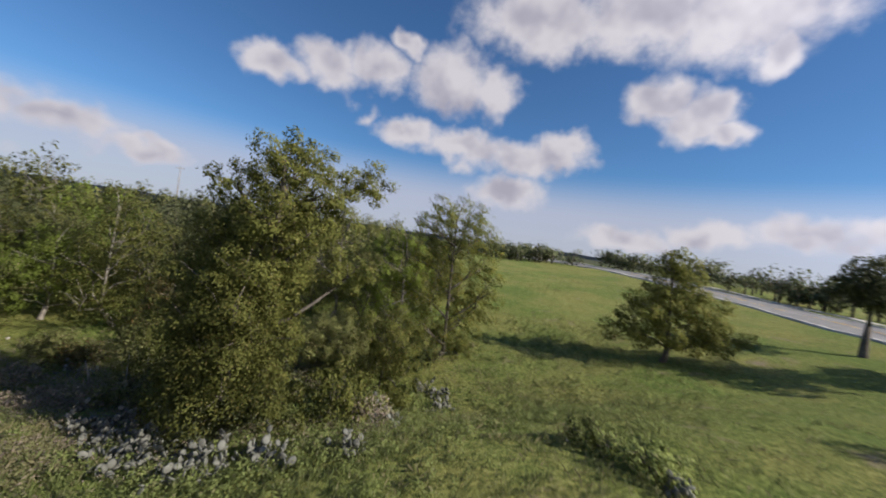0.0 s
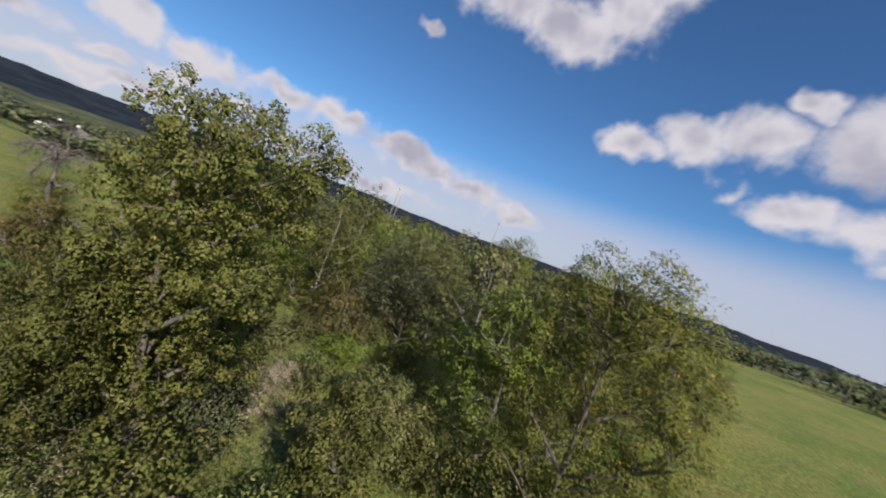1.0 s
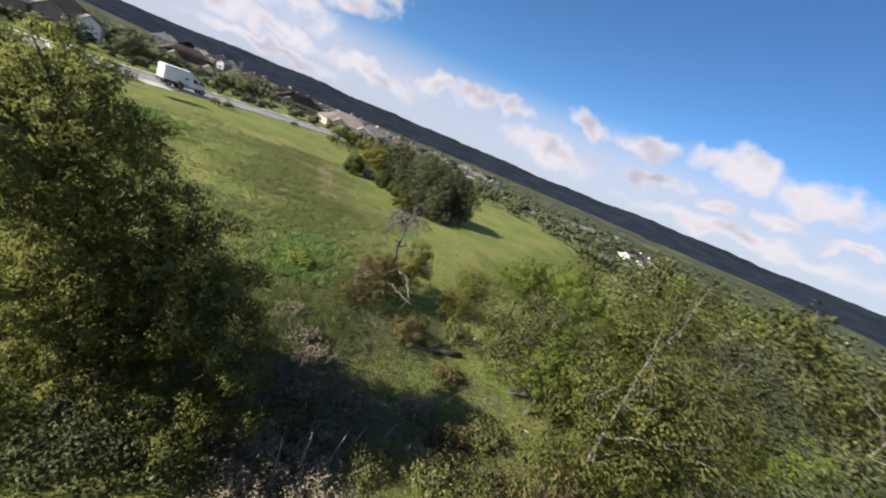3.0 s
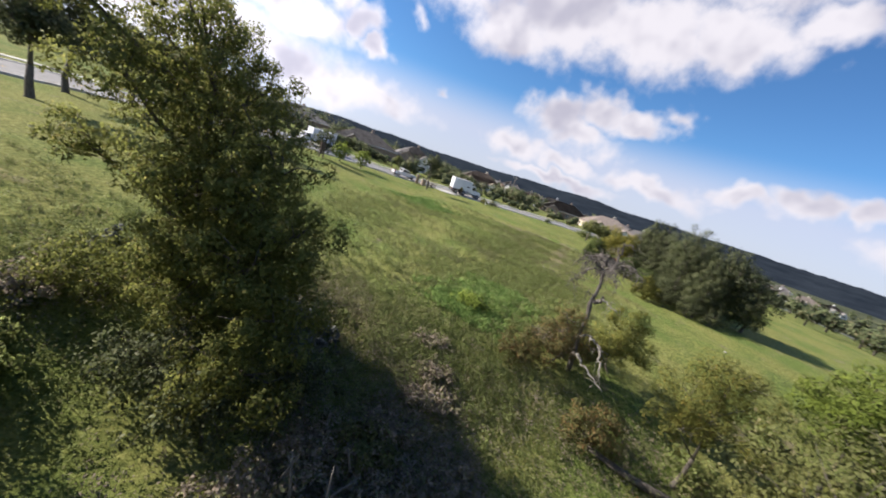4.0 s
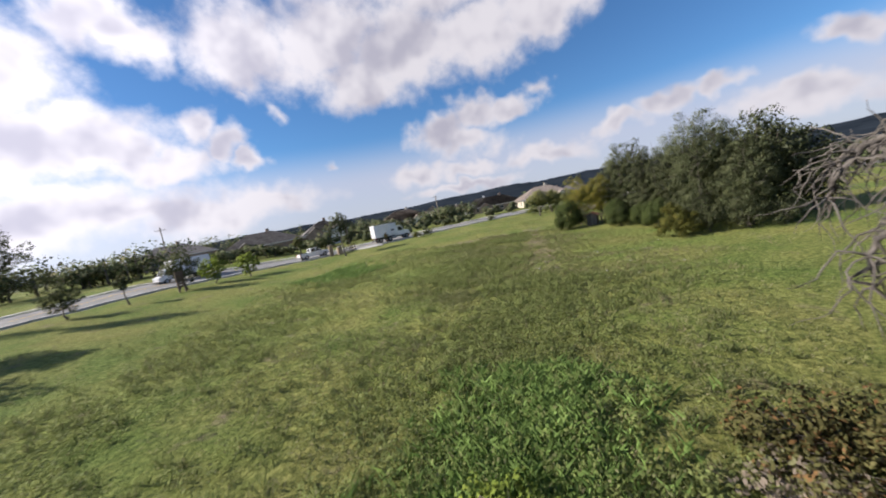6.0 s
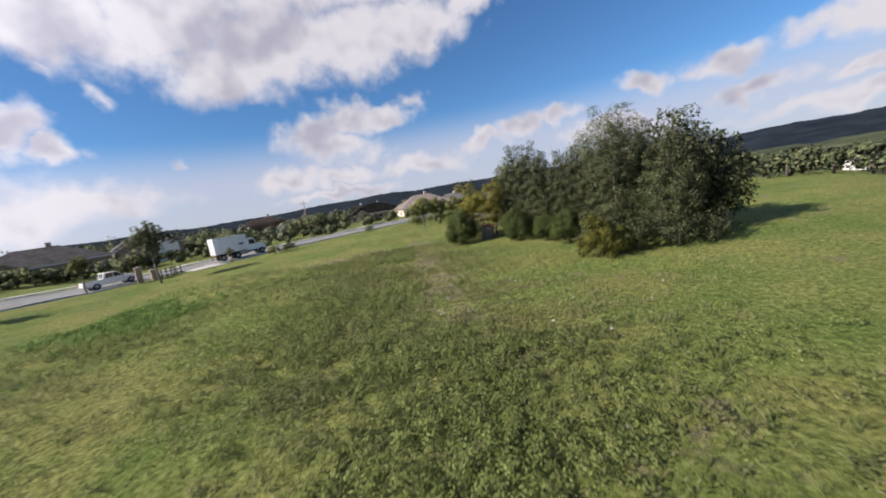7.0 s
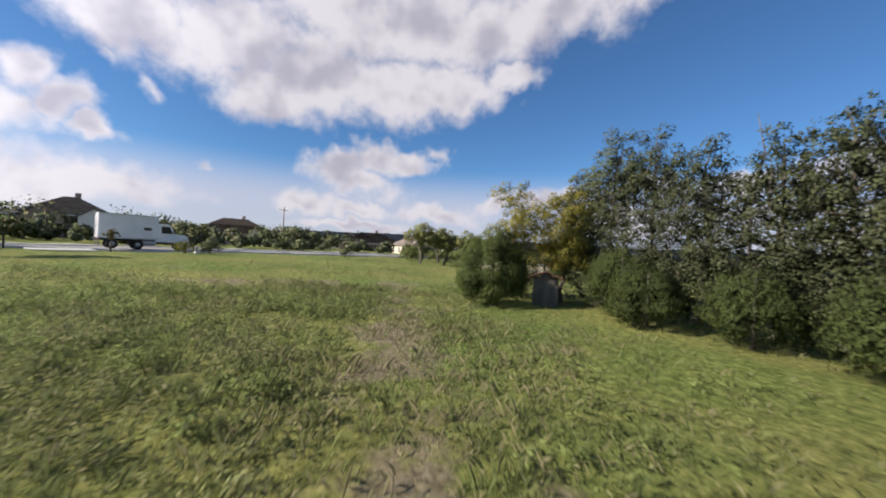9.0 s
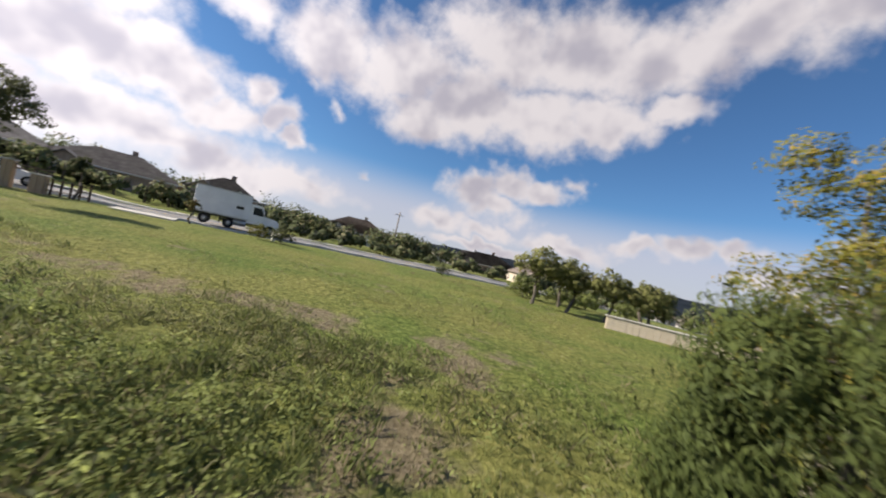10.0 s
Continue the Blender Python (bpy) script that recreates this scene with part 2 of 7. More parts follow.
def foliage(name, low, high, odd=None, odd_share=0.1, through_leaf=0.42, rough=0.65, lift=0.0, tufted=0.0, patch=0.0):
    """Leaves, each of its own shade between low and high; some take the odd colour; light passes through them."""
    def build(tree, shader, node, link):
        geo, info, co = node("ShaderNodeNewGeometry"), node("ShaderNodeObjectInfo"), node("ShaderNodeTexCoord")
        n = node("ShaderNodeTexNoise")
        n.inputs["Scale"].default_value, n.inputs["Detail"].default_value = patch or 0.8, 3
        link(co.outputs["Object"], n.inputs[0])
        mix = node("ShaderNodeMath", operation="MULTIPLY_ADD")
        link(n.outputs["Fac"], mix.inputs[0])
        mix.inputs[1].default_value = 2.3 if patch else 1.2
        half = node("ShaderNodeMath", operation="MULTIPLY_ADD")
        link(geo.outputs["Random Per Island"], half.inputs[0])
        half.inputs[1].default_value, half.inputs[2].default_value = 0.36, -0.85 if patch else -0.3
        link(half.outputs[0], mix.inputs[2])
        r = ramp(node, [(0.0, low), (1.0, high)])
        link(mix.outputs[0], r.inputs[0])
        out = r.outputs[0]
        if odd:
            pick = node("ShaderNodeMath", operation="MULTIPLY")
            link(geo.outputs["Random Per Island"], pick.inputs[0])
            pick.inputs[1].default_value = 17.0
            fr = node("ShaderNodeMath", operation="FRACT")
            link(pick.outputs[0], fr.inputs[0])
            le = node("ShaderNodeMath", operation="LESS_THAN")
            link(fr.outputs[0], le.inputs[0])
            le.inputs[1].default_value = odd_share
            mx = node("ShaderNodeMix", data_type="RGBA")
            link(le.outputs[0], mx.inputs["Factor"]), link(out, mx.inputs["A"])
            mx.inputs["B"].default_value = (*odd, 1)
            out = mx.outputs["Result"]
        hue = node("ShaderNodeHueSaturation")
        tone = node("ShaderNodeMapRange")
        tone.inputs["To Min"].default_value, tone.inputs["To Max"].default_value = 0.78, 1.22
        link(info.outputs["Random"], tone.inputs[0])
        link(tone.outputs[0], hue.inputs["Value"]), link(out, hue.inputs["Color"])
        link(hue.outputs[0], shader.inputs["Base Color"])
        shader.inputs["Roughness"].default_value, shader.inputs["Specular IOR Level"].default_value = rough, 0.12
        trans = node("ShaderNodeBsdfTranslucent")
        if lift:
            # low growth takes the light as a soft mat, its blades facing mostly up
            up = node("ShaderNodeMix", data_type="VECTOR")
            up.inputs["Factor"].default_value, up.inputs["B"].default_value = lift, (0, 0, 1)
            link(geo.outputs["Normal"], up.inputs["A"])
            unit = node("ShaderNodeVectorMath", operation="NORMALIZE")
            link(up.outputs["Result"], unit.inputs[0])
            link(unit.outputs[0], shader.inputs["Normal"])
        if tufted:
            # leaves of one tuft lie like scales, so that the tuft is lit as a round form
            scale = node("ShaderNodeAttribute", attribute_name="tuft")
            turn = node("ShaderNodeVectorTransform", vector_type="NORMAL", convert_from="OBJECT", convert_to="WORLD")
            link(scale.outputs["Vector"], turn.inputs[0])
            lay = node("ShaderNodeMix", data_type="VECTOR")
            lay.inputs["Factor"].default_value = tufted
            link(geo.outputs["Normal"], lay.inputs["A"]), link(turn.outputs[0], lay.inputs["B"])
            unit = node("ShaderNodeVectorMath", operation="NORMALIZE")
            link(lay.outputs["Result"], unit.inputs[0])
            link(unit.outputs[0], shader.inputs["Normal"])
        link(hue.outputs[0], trans.inputs["Color"])
        both = node("ShaderNodeMixShader")
        both.inputs[0].default_value = through_leaf
        link(shader.outputs[0], both.inputs[1]), link(trans.outputs[0], both.inputs[2])
        link(both.outputs[0], tree.nodes["Material Output"].inputs["Surface"])
    return material(name, build)


def meadow_ground():
    """Soil under the grass: green thatch, olive drifts, tan bare patches and pale specks."""
    def build(tree, shader, node, link):
        co = node("ShaderNodeTexCoord")

        def noise_at(scale, detail, rough=0.6):
            n = node("ShaderNodeTexNoise")
            n.inputs["Scale"].default_value, n.inputs["Detail"].default_value, n.inputs["Roughness"].default_value = scale, detail, rough
            link(co.outputs["Object"], n.inputs[0])
            return n.outputs["Fac"]
        fine = ramp(node, [(0.34, (0.062, 0.078, 0.028)), (0.5, (0.155, 0.18, 0.062)), (0.66, (0.275, 0.29, 0.12))])
        link(noise_at(5.0, 9, 0.72), fine.inputs[0])
        drift = ramp(node, [(0.36, (0.75, 0.9, 0.6)), (0.6, (1.2, 1.08, 0.9))])
        link(noise_at(0.16, 4), drift.inputs[0])
        tint = node("ShaderNodeMix", data_type="RGBA", blend_type="MULTIPLY")
        tint.inputs["Factor"].default_value = 1.0
        link(fine.outputs[0], tint.inputs["A"]), link(drift.outputs[0], tint.inputs["B"])
        bare = node("ShaderNodeMapRange", interpolation_type="SMOOTHSTEP")
        bare.inputs["From Min"].default_value, bare.inputs["From Max"].default_value, bare.inputs["To Max"].default_value = 0.585, 0.71, 0.85
        # a worn track runs down the meadow: more soil shows along it
        split = node("ShaderNodeVectorMath", operation="DOT_PRODUCT")
        link(co.outputs["Object"], split.inputs[0])
        split.inputs[1].default_value = (0.87, -0.49, 0.0)
        away = node("ShaderNodeMath", operation="ADD")
        link(split.outputs["Value"], away.inputs[0])
        away.inputs[1].default_value = 19.9
        wide = node("ShaderNodeMath", operation="ABSOLUTE")
        link(away.outputs[0], wide.inputs[0])
        worn = node("ShaderNodeMapRange", interpolation_type="SMOOTHSTEP")
        worn.inputs["From Min"].default_value, worn.inputs["From Max"].default_value, worn.inputs["To Max"].default_value = 2.6, 0.3, 0.17
        link(wide.outputs[0], worn.inputs[0])
        more = node("ShaderNodeMath", operation="ADD")
        # it runs from the middle of the meadow to the verge and bends there to the east
        xyz = node("ShaderNodeSeparateXYZ")
        link(co.outputs["Object"], xyz.inputs[0])

        def step(value, a, b):
            r = node("ShaderNodeMapRange", interpolation_type="SMOOTHSTEP")
            r.inputs["From Min"].default_value, r.inputs["From Max"].default_value = a, b
            link(value, r.inputs[0])
            return r.outputs[0]

        def times(a, b):
            m = node("ShaderNodeMath", operation="MULTIPLY")
            link(a, m.inputs[0]), link(b, m.inputs[1])
            return m.outputs[0]
        first = times(times(worn.outputs[0], step(xyz.outputs["Y"], -38.5, -35.5)), step(xyz.outputs["Y"], -5.0, -13.0))
        cross = node("ShaderNodeVectorMath", operation="DOT_PRODUCT")
        link(co.outputs["Object"], cross.inputs[0])
        cross.inputs[1].default_value = (0.33, 0.94, 0.0)
        gap = node("ShaderNodeMath", operation="ADD")
        link(cross.outputs["Value"], gap.inputs[0])
        gap.inputs[1].default_value = 47.0
        mid = node("ShaderNodeMath", operation="ABSOLUTE")
        link(gap.outputs[0], mid.inputs[0])
        bend = node("ShaderNodeMapRange", interpolation_type="SMOOTHSTEP")
        bend.inputs["From Min"].default_value, bend.inputs["From Max"].default_value, bend.inputs["To Max"].default_value = 2.2, 0.3, 0.16
        link(mid.outputs[0], bend.inputs[0])
        second = times(times(bend.outputs[0], step(xyz.outputs["X"], -41.0, -38.5)), step(xyz.outputs["X"], -27.0, -31.0))
        both = node("ShaderNodeMath", operation="MAXIMUM")
        link(first, both.inputs[0]), link(second, both.inputs[1])
        link(noise_at(0.42, 7, 0.66), more.inputs[0]), link(both.outputs[0], more.inputs[1])
        link(more.outputs[0], bare.inputs[0])
        soil = ramp(node, [(0.35, (0.13, 0.1, 0.065)), (0.65, (0.3, 0.245, 0.17))])
        link(noise_at(9.0, 6), soil.inputs[0])
        mx = node("ShaderNodeMix", data_type="RGBA")
        link(bare.outputs[0], mx.inputs["Factor"]), link(tint.outputs["Result"], mx.inputs["A"]), link(soil.outputs[0], mx.inputs["B"])
        # beyond the meadow and the road the valley is scrub and woodland
        span = node("ShaderNodeVectorMath", operation="LENGTH")
        link(co.outputs["Object"], span.inputs[0])
        afar = node("ShaderNodeMapRange", interpolation_type="SMOOTHSTEP")
        afar.inputs["From Min"].default_value, afar.inputs["From Max"].default_value = 115.0, 190.0
        link(span.outputs["Value"], afar.inputs[0])
        scrub = ramp(node, [(0.34, (0.028, 0.036, 0.02)), (0.52, (0.06, 0.07, 0.036)), (0.7, (0.15, 0.15, 0.075))])
        link(noise_at(0.03, 9, 0.7), scrub.inputs[0])
        cover = node("ShaderNodeMix", data_type="RGBA")
        link(afar.outputs[0], cover.inputs["Factor"]), link(mx.outputs["Result"], cover.inputs["A"]), link(scrub.outputs[0], cover.inputs["B"])
        link(cover.outputs["Result"], shader.inputs["Base Color"])
        shader.inputs["Roughness"].default_value, shader.inputs["Specular IOR Level"].default_value = 0.95, 0.1
        b = node("ShaderNodeBump")
        b.inputs["Strength"].default_value, b.inputs["Distance"].default_value = 0.9, 0.25
        link(noise_at(3.0, 9, 0.7), b.inputs["Height"])
        link(b.outputs[0], shader.inputs["Normal"])
    return material("meadow", build)


def glassy(name, tint):
    def build(tree, shader, node, link):
        shader.inputs["Base Color"].default_value = (*tint, 1)
        shader.inputs["Roughness"].default_value, shader.inputs["Specular IOR Level"].default_value = 0.06, 0.8
    return material(name, build)


M_GROUND = meadow_ground()
M_OAK = foliage("oak_leaves", (0.074, 0.087, 0.02), (0.238, 0.25, 0.07), (0.26, 0.23, 0.08), 0.07, 0.45, tufted=0.84)
M_LIVE = foliage("live_oak_leaves", (0.05, 0.06, 0.028), (0.15, 0.17, 0.08), (0.18, 0.19, 0.11), 0.12, 0.3, tufted=0.84)
M_MESQUITE = foliage("mesquite_leaves", (0.1, 0.118, 0.025), (0.285, 0.305, 0.075), (0.42, 0.3, 0.06), 0.05, 0.42, tufted=0.8)
M_WOOD_LEAF = foliage("scrub_leaves", (0.1, 0.114, 0.037), (0.29, 0.305, 0.115), (0.29, 0.26, 0.125), 0.12, 0.38, tufted=0.84)
M_LIME = foliage("pale_green_leaves", (0.117, 0.169, 0.029), (0.286, 0.351, 0.072), None, 0, 0.4, tufted=0.84)
M_YELLOW = foliage("yellowing_leaves", (0.095, 0.11, 0.024), (0.26, 0.255, 0.065), (0.34, 0.26, 0.065), 0.06, 0.4, tufted=0.84)
M_ELM = foliage("elm_leaves", (0.16, 0.165, 0.03), (0.37, 0.345, 0.075), (0.45, 0.33, 0.09), 0.12, 0.45, tufted=0.8)
M_RUST = foliage("reddish_scrub_leaves", (0.075, 0.08, 0.028), (0.185, 0.165, 0.065), (0.2, 0.115, 0.048), 0.2, 0.3, tufted=0.84)
M_CEDAR = foliage("cedar_sprays", (0.028, 0.043, 0.015), (0.105, 0.132, 0.038), None, 0, 0.2, tufted=0.84)
M_WEED = foliage("weed_leaves", (0.14, 0.175, 0.05), (0.31, 0.36, 0.125), (0.25, 0.25, 0.12), 0.1, 0.35, tufted=0.7, patch=1.6)
M_LUSH = foliage("lush_leaves", (0.1, 0.17, 0.04), (0.23, 0.335, 0.095), None, 0, 0.35, tufted=0.6, patch=1.6)
M_OLIVEWEED = foliage("olive_weed_leaves", (0.125, 0.14, 0.055), (0.29, 0.3, 0.13), (0.28, 0.25, 0.14), 0.15, 0.35, tufted=0.7, patch=1.6)
M_GRASS = foliage("grass_blades", (0.13, 0.158, 0.046), (0.31, 0.335, 0.125), (0.36, 0.33, 0.19), 0.15, 0.4, 0.75, lift=0.8, patch=2.6)
M_TUFT = foliage("weed_blades", (0.13, 0.165, 0.05), (0.29, 0.34, 0.125), (0.32, 0.31, 0.16), 0.12, 0.4, 0.75, lift=0.75, patch=2.6)
M_DRY = foliage("dry_grass_blades", (0.16, 0.145, 0.075), (0.31, 0.275, 0.15), (0.198, 0.220, 0.077), 0.25, 0.3, 0.8, lift=0.6)
M_DRYWEED = foliage("dry_brush", (0.15, 0.12, 0.09), (0.36, 0.3, 0.235), (0.2, 0.2, 0.1), 0.3, 0.2, 0.85)
M_CACTUS = foliage("cactus_skin", (0.085, 0.09, 0.075), (0.2, 0.2, 0.175), (0.2, 0.165, 0.17), 0.25, 0.0, 0.75)
M_BARK = textured("bark", (0.05, 0.042, 0.034), (0.17, 0.15, 0.125), 9, 60, 0.95, 0.8, stretch=(1, 1, 0.25))
M_PALE_BARK = textured("pale_bark", (0.11, 0.098, 0.08), (0.3, 0.275, 0.235), 9, 60, 0.95, 0.6, stretch=(1, 1, 0.3))
M_DEAD = textured("dead_wood", (0.04, 0.034, 0.03), (0.23, 0.205, 0.18), 5, 70, 0.95, 0.8, dirt=(0.05, 0.043, 0.038), dirt_scale=2.5, stretch=(1, 1, 0.4))
M_BLEACHED = textured("bleached_wood", (0.13, 0.115, 0.095), (0.4, 0.37, 0.32), 5, 70, 0.95, 0.7, dirt=(0.08, 0.07, 0.06), dirt_scale=2.5, stretch=(1, 1, 0.4))
M_ROCK = textured("limestone", (0.22, 0.2, 0.17), (0.5, 0.48, 0.43), 4, 40, 0.9, 0.5, dirt=(0.2, 0.17, 0.12), dirt_scale=3)
M_ROAD = textured("pale_asphalt", (0.17, 0.165, 0.16), (0.27, 0.265, 0.255), 0.6, 60, 0.9, 0.15, dirt=(0.14, 0.135, 0.13), dirt_scale=0.25)
M_CONCRETE = textured("concrete", (0.42, 0.4, 0.36), (0.6, 0.58, 0.53), 2, 50, 0.9, 0.15, dirt=(0.3, 0.28, 0.24), dirt_scale=0.8)
M_YLINE = textured("yellow_road_paint", (0.5, 0.33, 0.06), (0.62, 0.42, 0.1), 5, 60, 0.8, 0.05)
M_BRICK = textured("tan_stone", (0.34, 0.24, 0.16), (0.56, 0.43, 0.3), 5, 30, 0.9, 0.4)
M_WALLST = textured("cream_masonry", (0.5, 0.43, 0.33), (0.68, 0.61, 0.5), 1.5, 30, 0.9, 0.3, dirt=(0.38, 0.32, 0.25), dirt_scale=0.6)
M_WALLBR = textured("brown_masonry", (0.24, 0.18, 0.14), (0.4, 0.31, 0.25), 1.5, 30, 0.9, 0.3, dirt=(0.2, 0.15, 0.12), dirt_scale=0.6)
M_SIDING = textured("white_siding", (0.66, 0.64, 0.6), (0.82, 0.8, 0.76), 1.5, 30, 0.7, 0.1)
M_SHINGLE = textured("grey_shingles", (0.12, 0.11, 0.105), (0.25, 0.235, 0.22), 1.2, 18, 0.95, 0.4, dirt=(0.1, 0.09, 0.085), dirt_scale=0.4)
M_SHINGLE2 = textured("brown_shingles", (0.16, 0.13, 0.11), (0.3, 0.25, 0.21), 1.2, 18, 0.95, 0.4)
M_TRIM = textured("painted_trim", (0.6, 0.58, 0.54), (0.76, 0.74, 0.7), 3, 40, 0.6, 0.05)
M_DARKGLASS = glassy("window_glass", (0.03, 0.035, 0.04))
M_WHITE = textured("white_vehicle_paint", (0.7, 0.7, 0.71), (0.82, 0.82, 0.83), 1.0, 20, 0.32, 0.02, dirt=(0.6, 0.59, 0.57), dirt_scale=0.8, spec=0.5)
M_TRAILER = textured("white_trailer_panel", (0.62, 0.63, 0.68), (0.76, 0.77, 0.81), 0.8, 20, 0.5, 0.03, dirt=(0.56, 0.56, 0.58), dirt_scale=0.5, spec=0.5)
M_RUBBER = textured("tyre_rubber", (0.012, 0.012, 0.012), (0.035, 0.034, 0.033), 6, 60, 0.9, 0.2)
M_CHASSIS = textured("black_chassis", (0.015, 0.015, 0.016), (0.05, 0.05, 0.05), 4, 40, 0.6, 0.1)
M_RIM = textured("wheel_metal", (0.35, 0.35, 0.36), (0.55, 0.55, 0.56), 6, 50, 0.4, 0.05, metal=0.8)
M_LAMP_RED = glassy("red_lamp", (0.45, 0.02, 0.02))
M_LAMP_CLEAR = glassy("clear_lamp", (0.75, 0.75, 0.72))
M_RAIL = textured("rusty_steel", (0.045, 0.03, 0.022), (0.13, 0.08, 0.055), 8, 60, 0.8, 0.2)
M_POST = textured("weathered_timber", (0.07, 0.05, 0.04), (0.2, 0.15, 0.12), 5, 60, 0.9, 0.4, stretch=(1, 1, 0.2))
M_POLE = textured("pole_wood", (0.16, 0.13, 0.1), (0.3, 0.26, 0.21), 4, 60, 0.9, 0.3, stretch=(1, 1, 0.1))
M_SHEDWALL = textured("grey_boards", (0.09, 0.078, 0.066), (0.22, 0.195, 0.17), 3, 50, 0.95, 0.4, stretch=(1, 1, 0.15), dirt=(0.09, 0.08, 0.07), dirt_scale=1.5)
M_RUSTROOF = textured("rusted_sheet", (0.16, 0.06, 0.035), (0.36, 0.19, 0.13), 3, 40, 0.8, 0.25, dirt=(0.4, 0.37, 0.34), dirt_scale=1.2)
M_HYDRANT = textured("pale_hydrant_paint", (0.66, 0.65, 0.6), (0.8, 0.79, 0.75), 5, 50, 0.5, 0.05)
# the blue of distance haze is put into the ridge's base colour
M_RIDGE = textured("haze_blue_wooded_ridge", (0.012, 0.017, 0.024), (0.028, 0.036, 0.046), 0.02, 0.25, 1.0, 0.0, spec=0.0)
M_FARTREE = foliage("far_tree_leaves", (0.058, 0.078, 0.039), (0.156, 0.182, 0.085), (0.195, 0.182, 0.104), 0.15, 0.15, tufted=0.84)

# ---- helpers for meshes ----


def part(name, bm, mat, parent=None, label=""):
    """One bmesh as one mesh object, under its parent if there is one."""
    me = bpy.data.meshes.new(name)
    bm.to_mesh(me)
    bm.free()
    me.materials.append(mat)
    ob = new(name, me)
    ob.parent = parent
    return tagged(ob, label) if label else ob


def thing(name, at, label, category, group="", kind="", turn=0.0):
    ob = new(name)
    ob.matrix_basis = pose(*at, 0, 0, turn)
    ob.empty_display_size = 0.2
    return tagged(ob, label, category, group, kind)


def raw_mesh(name, verts, faces, mat, parent=None, smooth=False, tuft=None):
    """A mesh from arrays: verts n x 3, faces all of one size."""
    verts, faces = np.asarray(verts, np.float32), np.asarray(faces, np.int32)
    me = bpy.data.meshes.new(name)
    k = faces.shape[1]
    me.vertices.add(len(verts)), me.loops.add(faces.size), me.polygons.add(len(faces))
    me.vertices.foreach_set("co", verts.ravel())
    me.loops.foreach_set("vertex_index", faces.ravel())
    me.polygons.foreach_set("loop_start", np.arange(0, faces.size, k, dtype=np.int32))
    if smooth:
        me.polygons.foreach_set("use_smooth", np.ones(len(faces), bool))
    me.update(calc_edges=True)
    if tuft is not None:
        me.attributes.new("tuft", "FLOAT_VECTOR", "POINT").data.foreach_set("vector", np.asarray(tuft, np.float32).ravel())
    me.materials.append(mat)
    ob = new(name, me)
    ob.parent = parent
    return ob


def box(bm, x0, y0, z0, x1, y1, z1, bevel=0.0):
    made = bmesh.ops.create_cube(bm, size=1.0, matrix=Matrix.Translation(((x0 + x1) / 2, (y0 + y1) / 2, (z0 + z1) / 2)) @ Matrix.Diagonal((abs(x1 - x0), abs(y1 - y0), abs(z1 - z0), 1)))
    if bevel:
        edges = list({e for v in made["verts"] for e in v.link_edges})
        bmesh.ops.bevel(bm, geom=edges, offset=bevel, segments=2, affect="EDGES", profile=0.5)
    return bm


def boxed(*a, bevel=0.0):
    return box(bmesh.new(), *a, bevel=bevel)


def tube(bm, points, radii, sides=7):
    """A tapered, bent limb; its rings are turned from one to the next without twisting."""
    points = [Vector(p) for p in points]
    rings, side = [], None
    for k, (p, r) in enumerate(zip(points, radii)):
        ahead = points[min(k + 1, len(points) - 1)] - points[max(k - 1, 0)]
        ahead = ahead.normalized() if ahead.length > 1e-6 else Vector((0, 0, 1))
        if side is None:
            side = ahead.orthogonal()
        side = side - ahead * side.dot(ahead)
        side = side.normalized() if side.length > 1e-4 else ahead.orthogonal().normalized()
        up = ahead.cross(side)
        rings.append([bm.verts.new(p + side * (math.cos(a) * r) + up * (math.sin(a) * r)) for a in (2 * math.pi * j / sides for j in range(sides))])
    for a, b in zip(rings, rings[1:]):
        for j in range(sides):
            f = bm.faces.new((a[j], a[(j + 1) % sides], b[(j + 1) % sides], b[j]))
            f.smooth = True
    bm.faces.new(rings[0][::-1]), bm.faces.new(rings[-1])
    return bm


def prism(bm, outline, y0, y1):
    """An outline in x and z, pushed from y0 to y1."""
    a, b = [bm.verts.new((x, y0, z)) for x, z in outline], [bm.verts.new((x, y1, z)) for x, z in outline]
    n = len(outline)
    for k in range(n):
        bm.faces.new((a[k], a[(k + 1) % n], b[(k + 1) % n], b[k]))
    bm.faces.new(a[::-1]), bm.faces.new(b)
    bmesh.ops.recalc_face_normals(bm, faces=bm.faces[:])
    return bm


def wheel_mesh(bm, r, w, sides=24):
    """A tyre lying on the y axis with rounded shoulders and an open middle."""
    prof = [(r * 0.58, -w / 2), (r * 0.93, -w / 2), (r, -w * 0.32), (r, w * 0.32), (r * 0.93, w / 2), (r * 0.58, w / 2)]
    rings = [[bm.verts.new((math.cos(a) * q, y, math.sin(a) * q)) for q, y in prof] for a in (2 * math.pi * j / sides for j in range(sides))]
    for k in range(sides):
        a, b = rings[k], rings[(k + 1) % sides]
        for j in range(len(prof)):
            bm.faces.new((a[j], b[j], b[(j + 1) % len(prof)], a[(j + 1) % len(prof)]))
    return bm


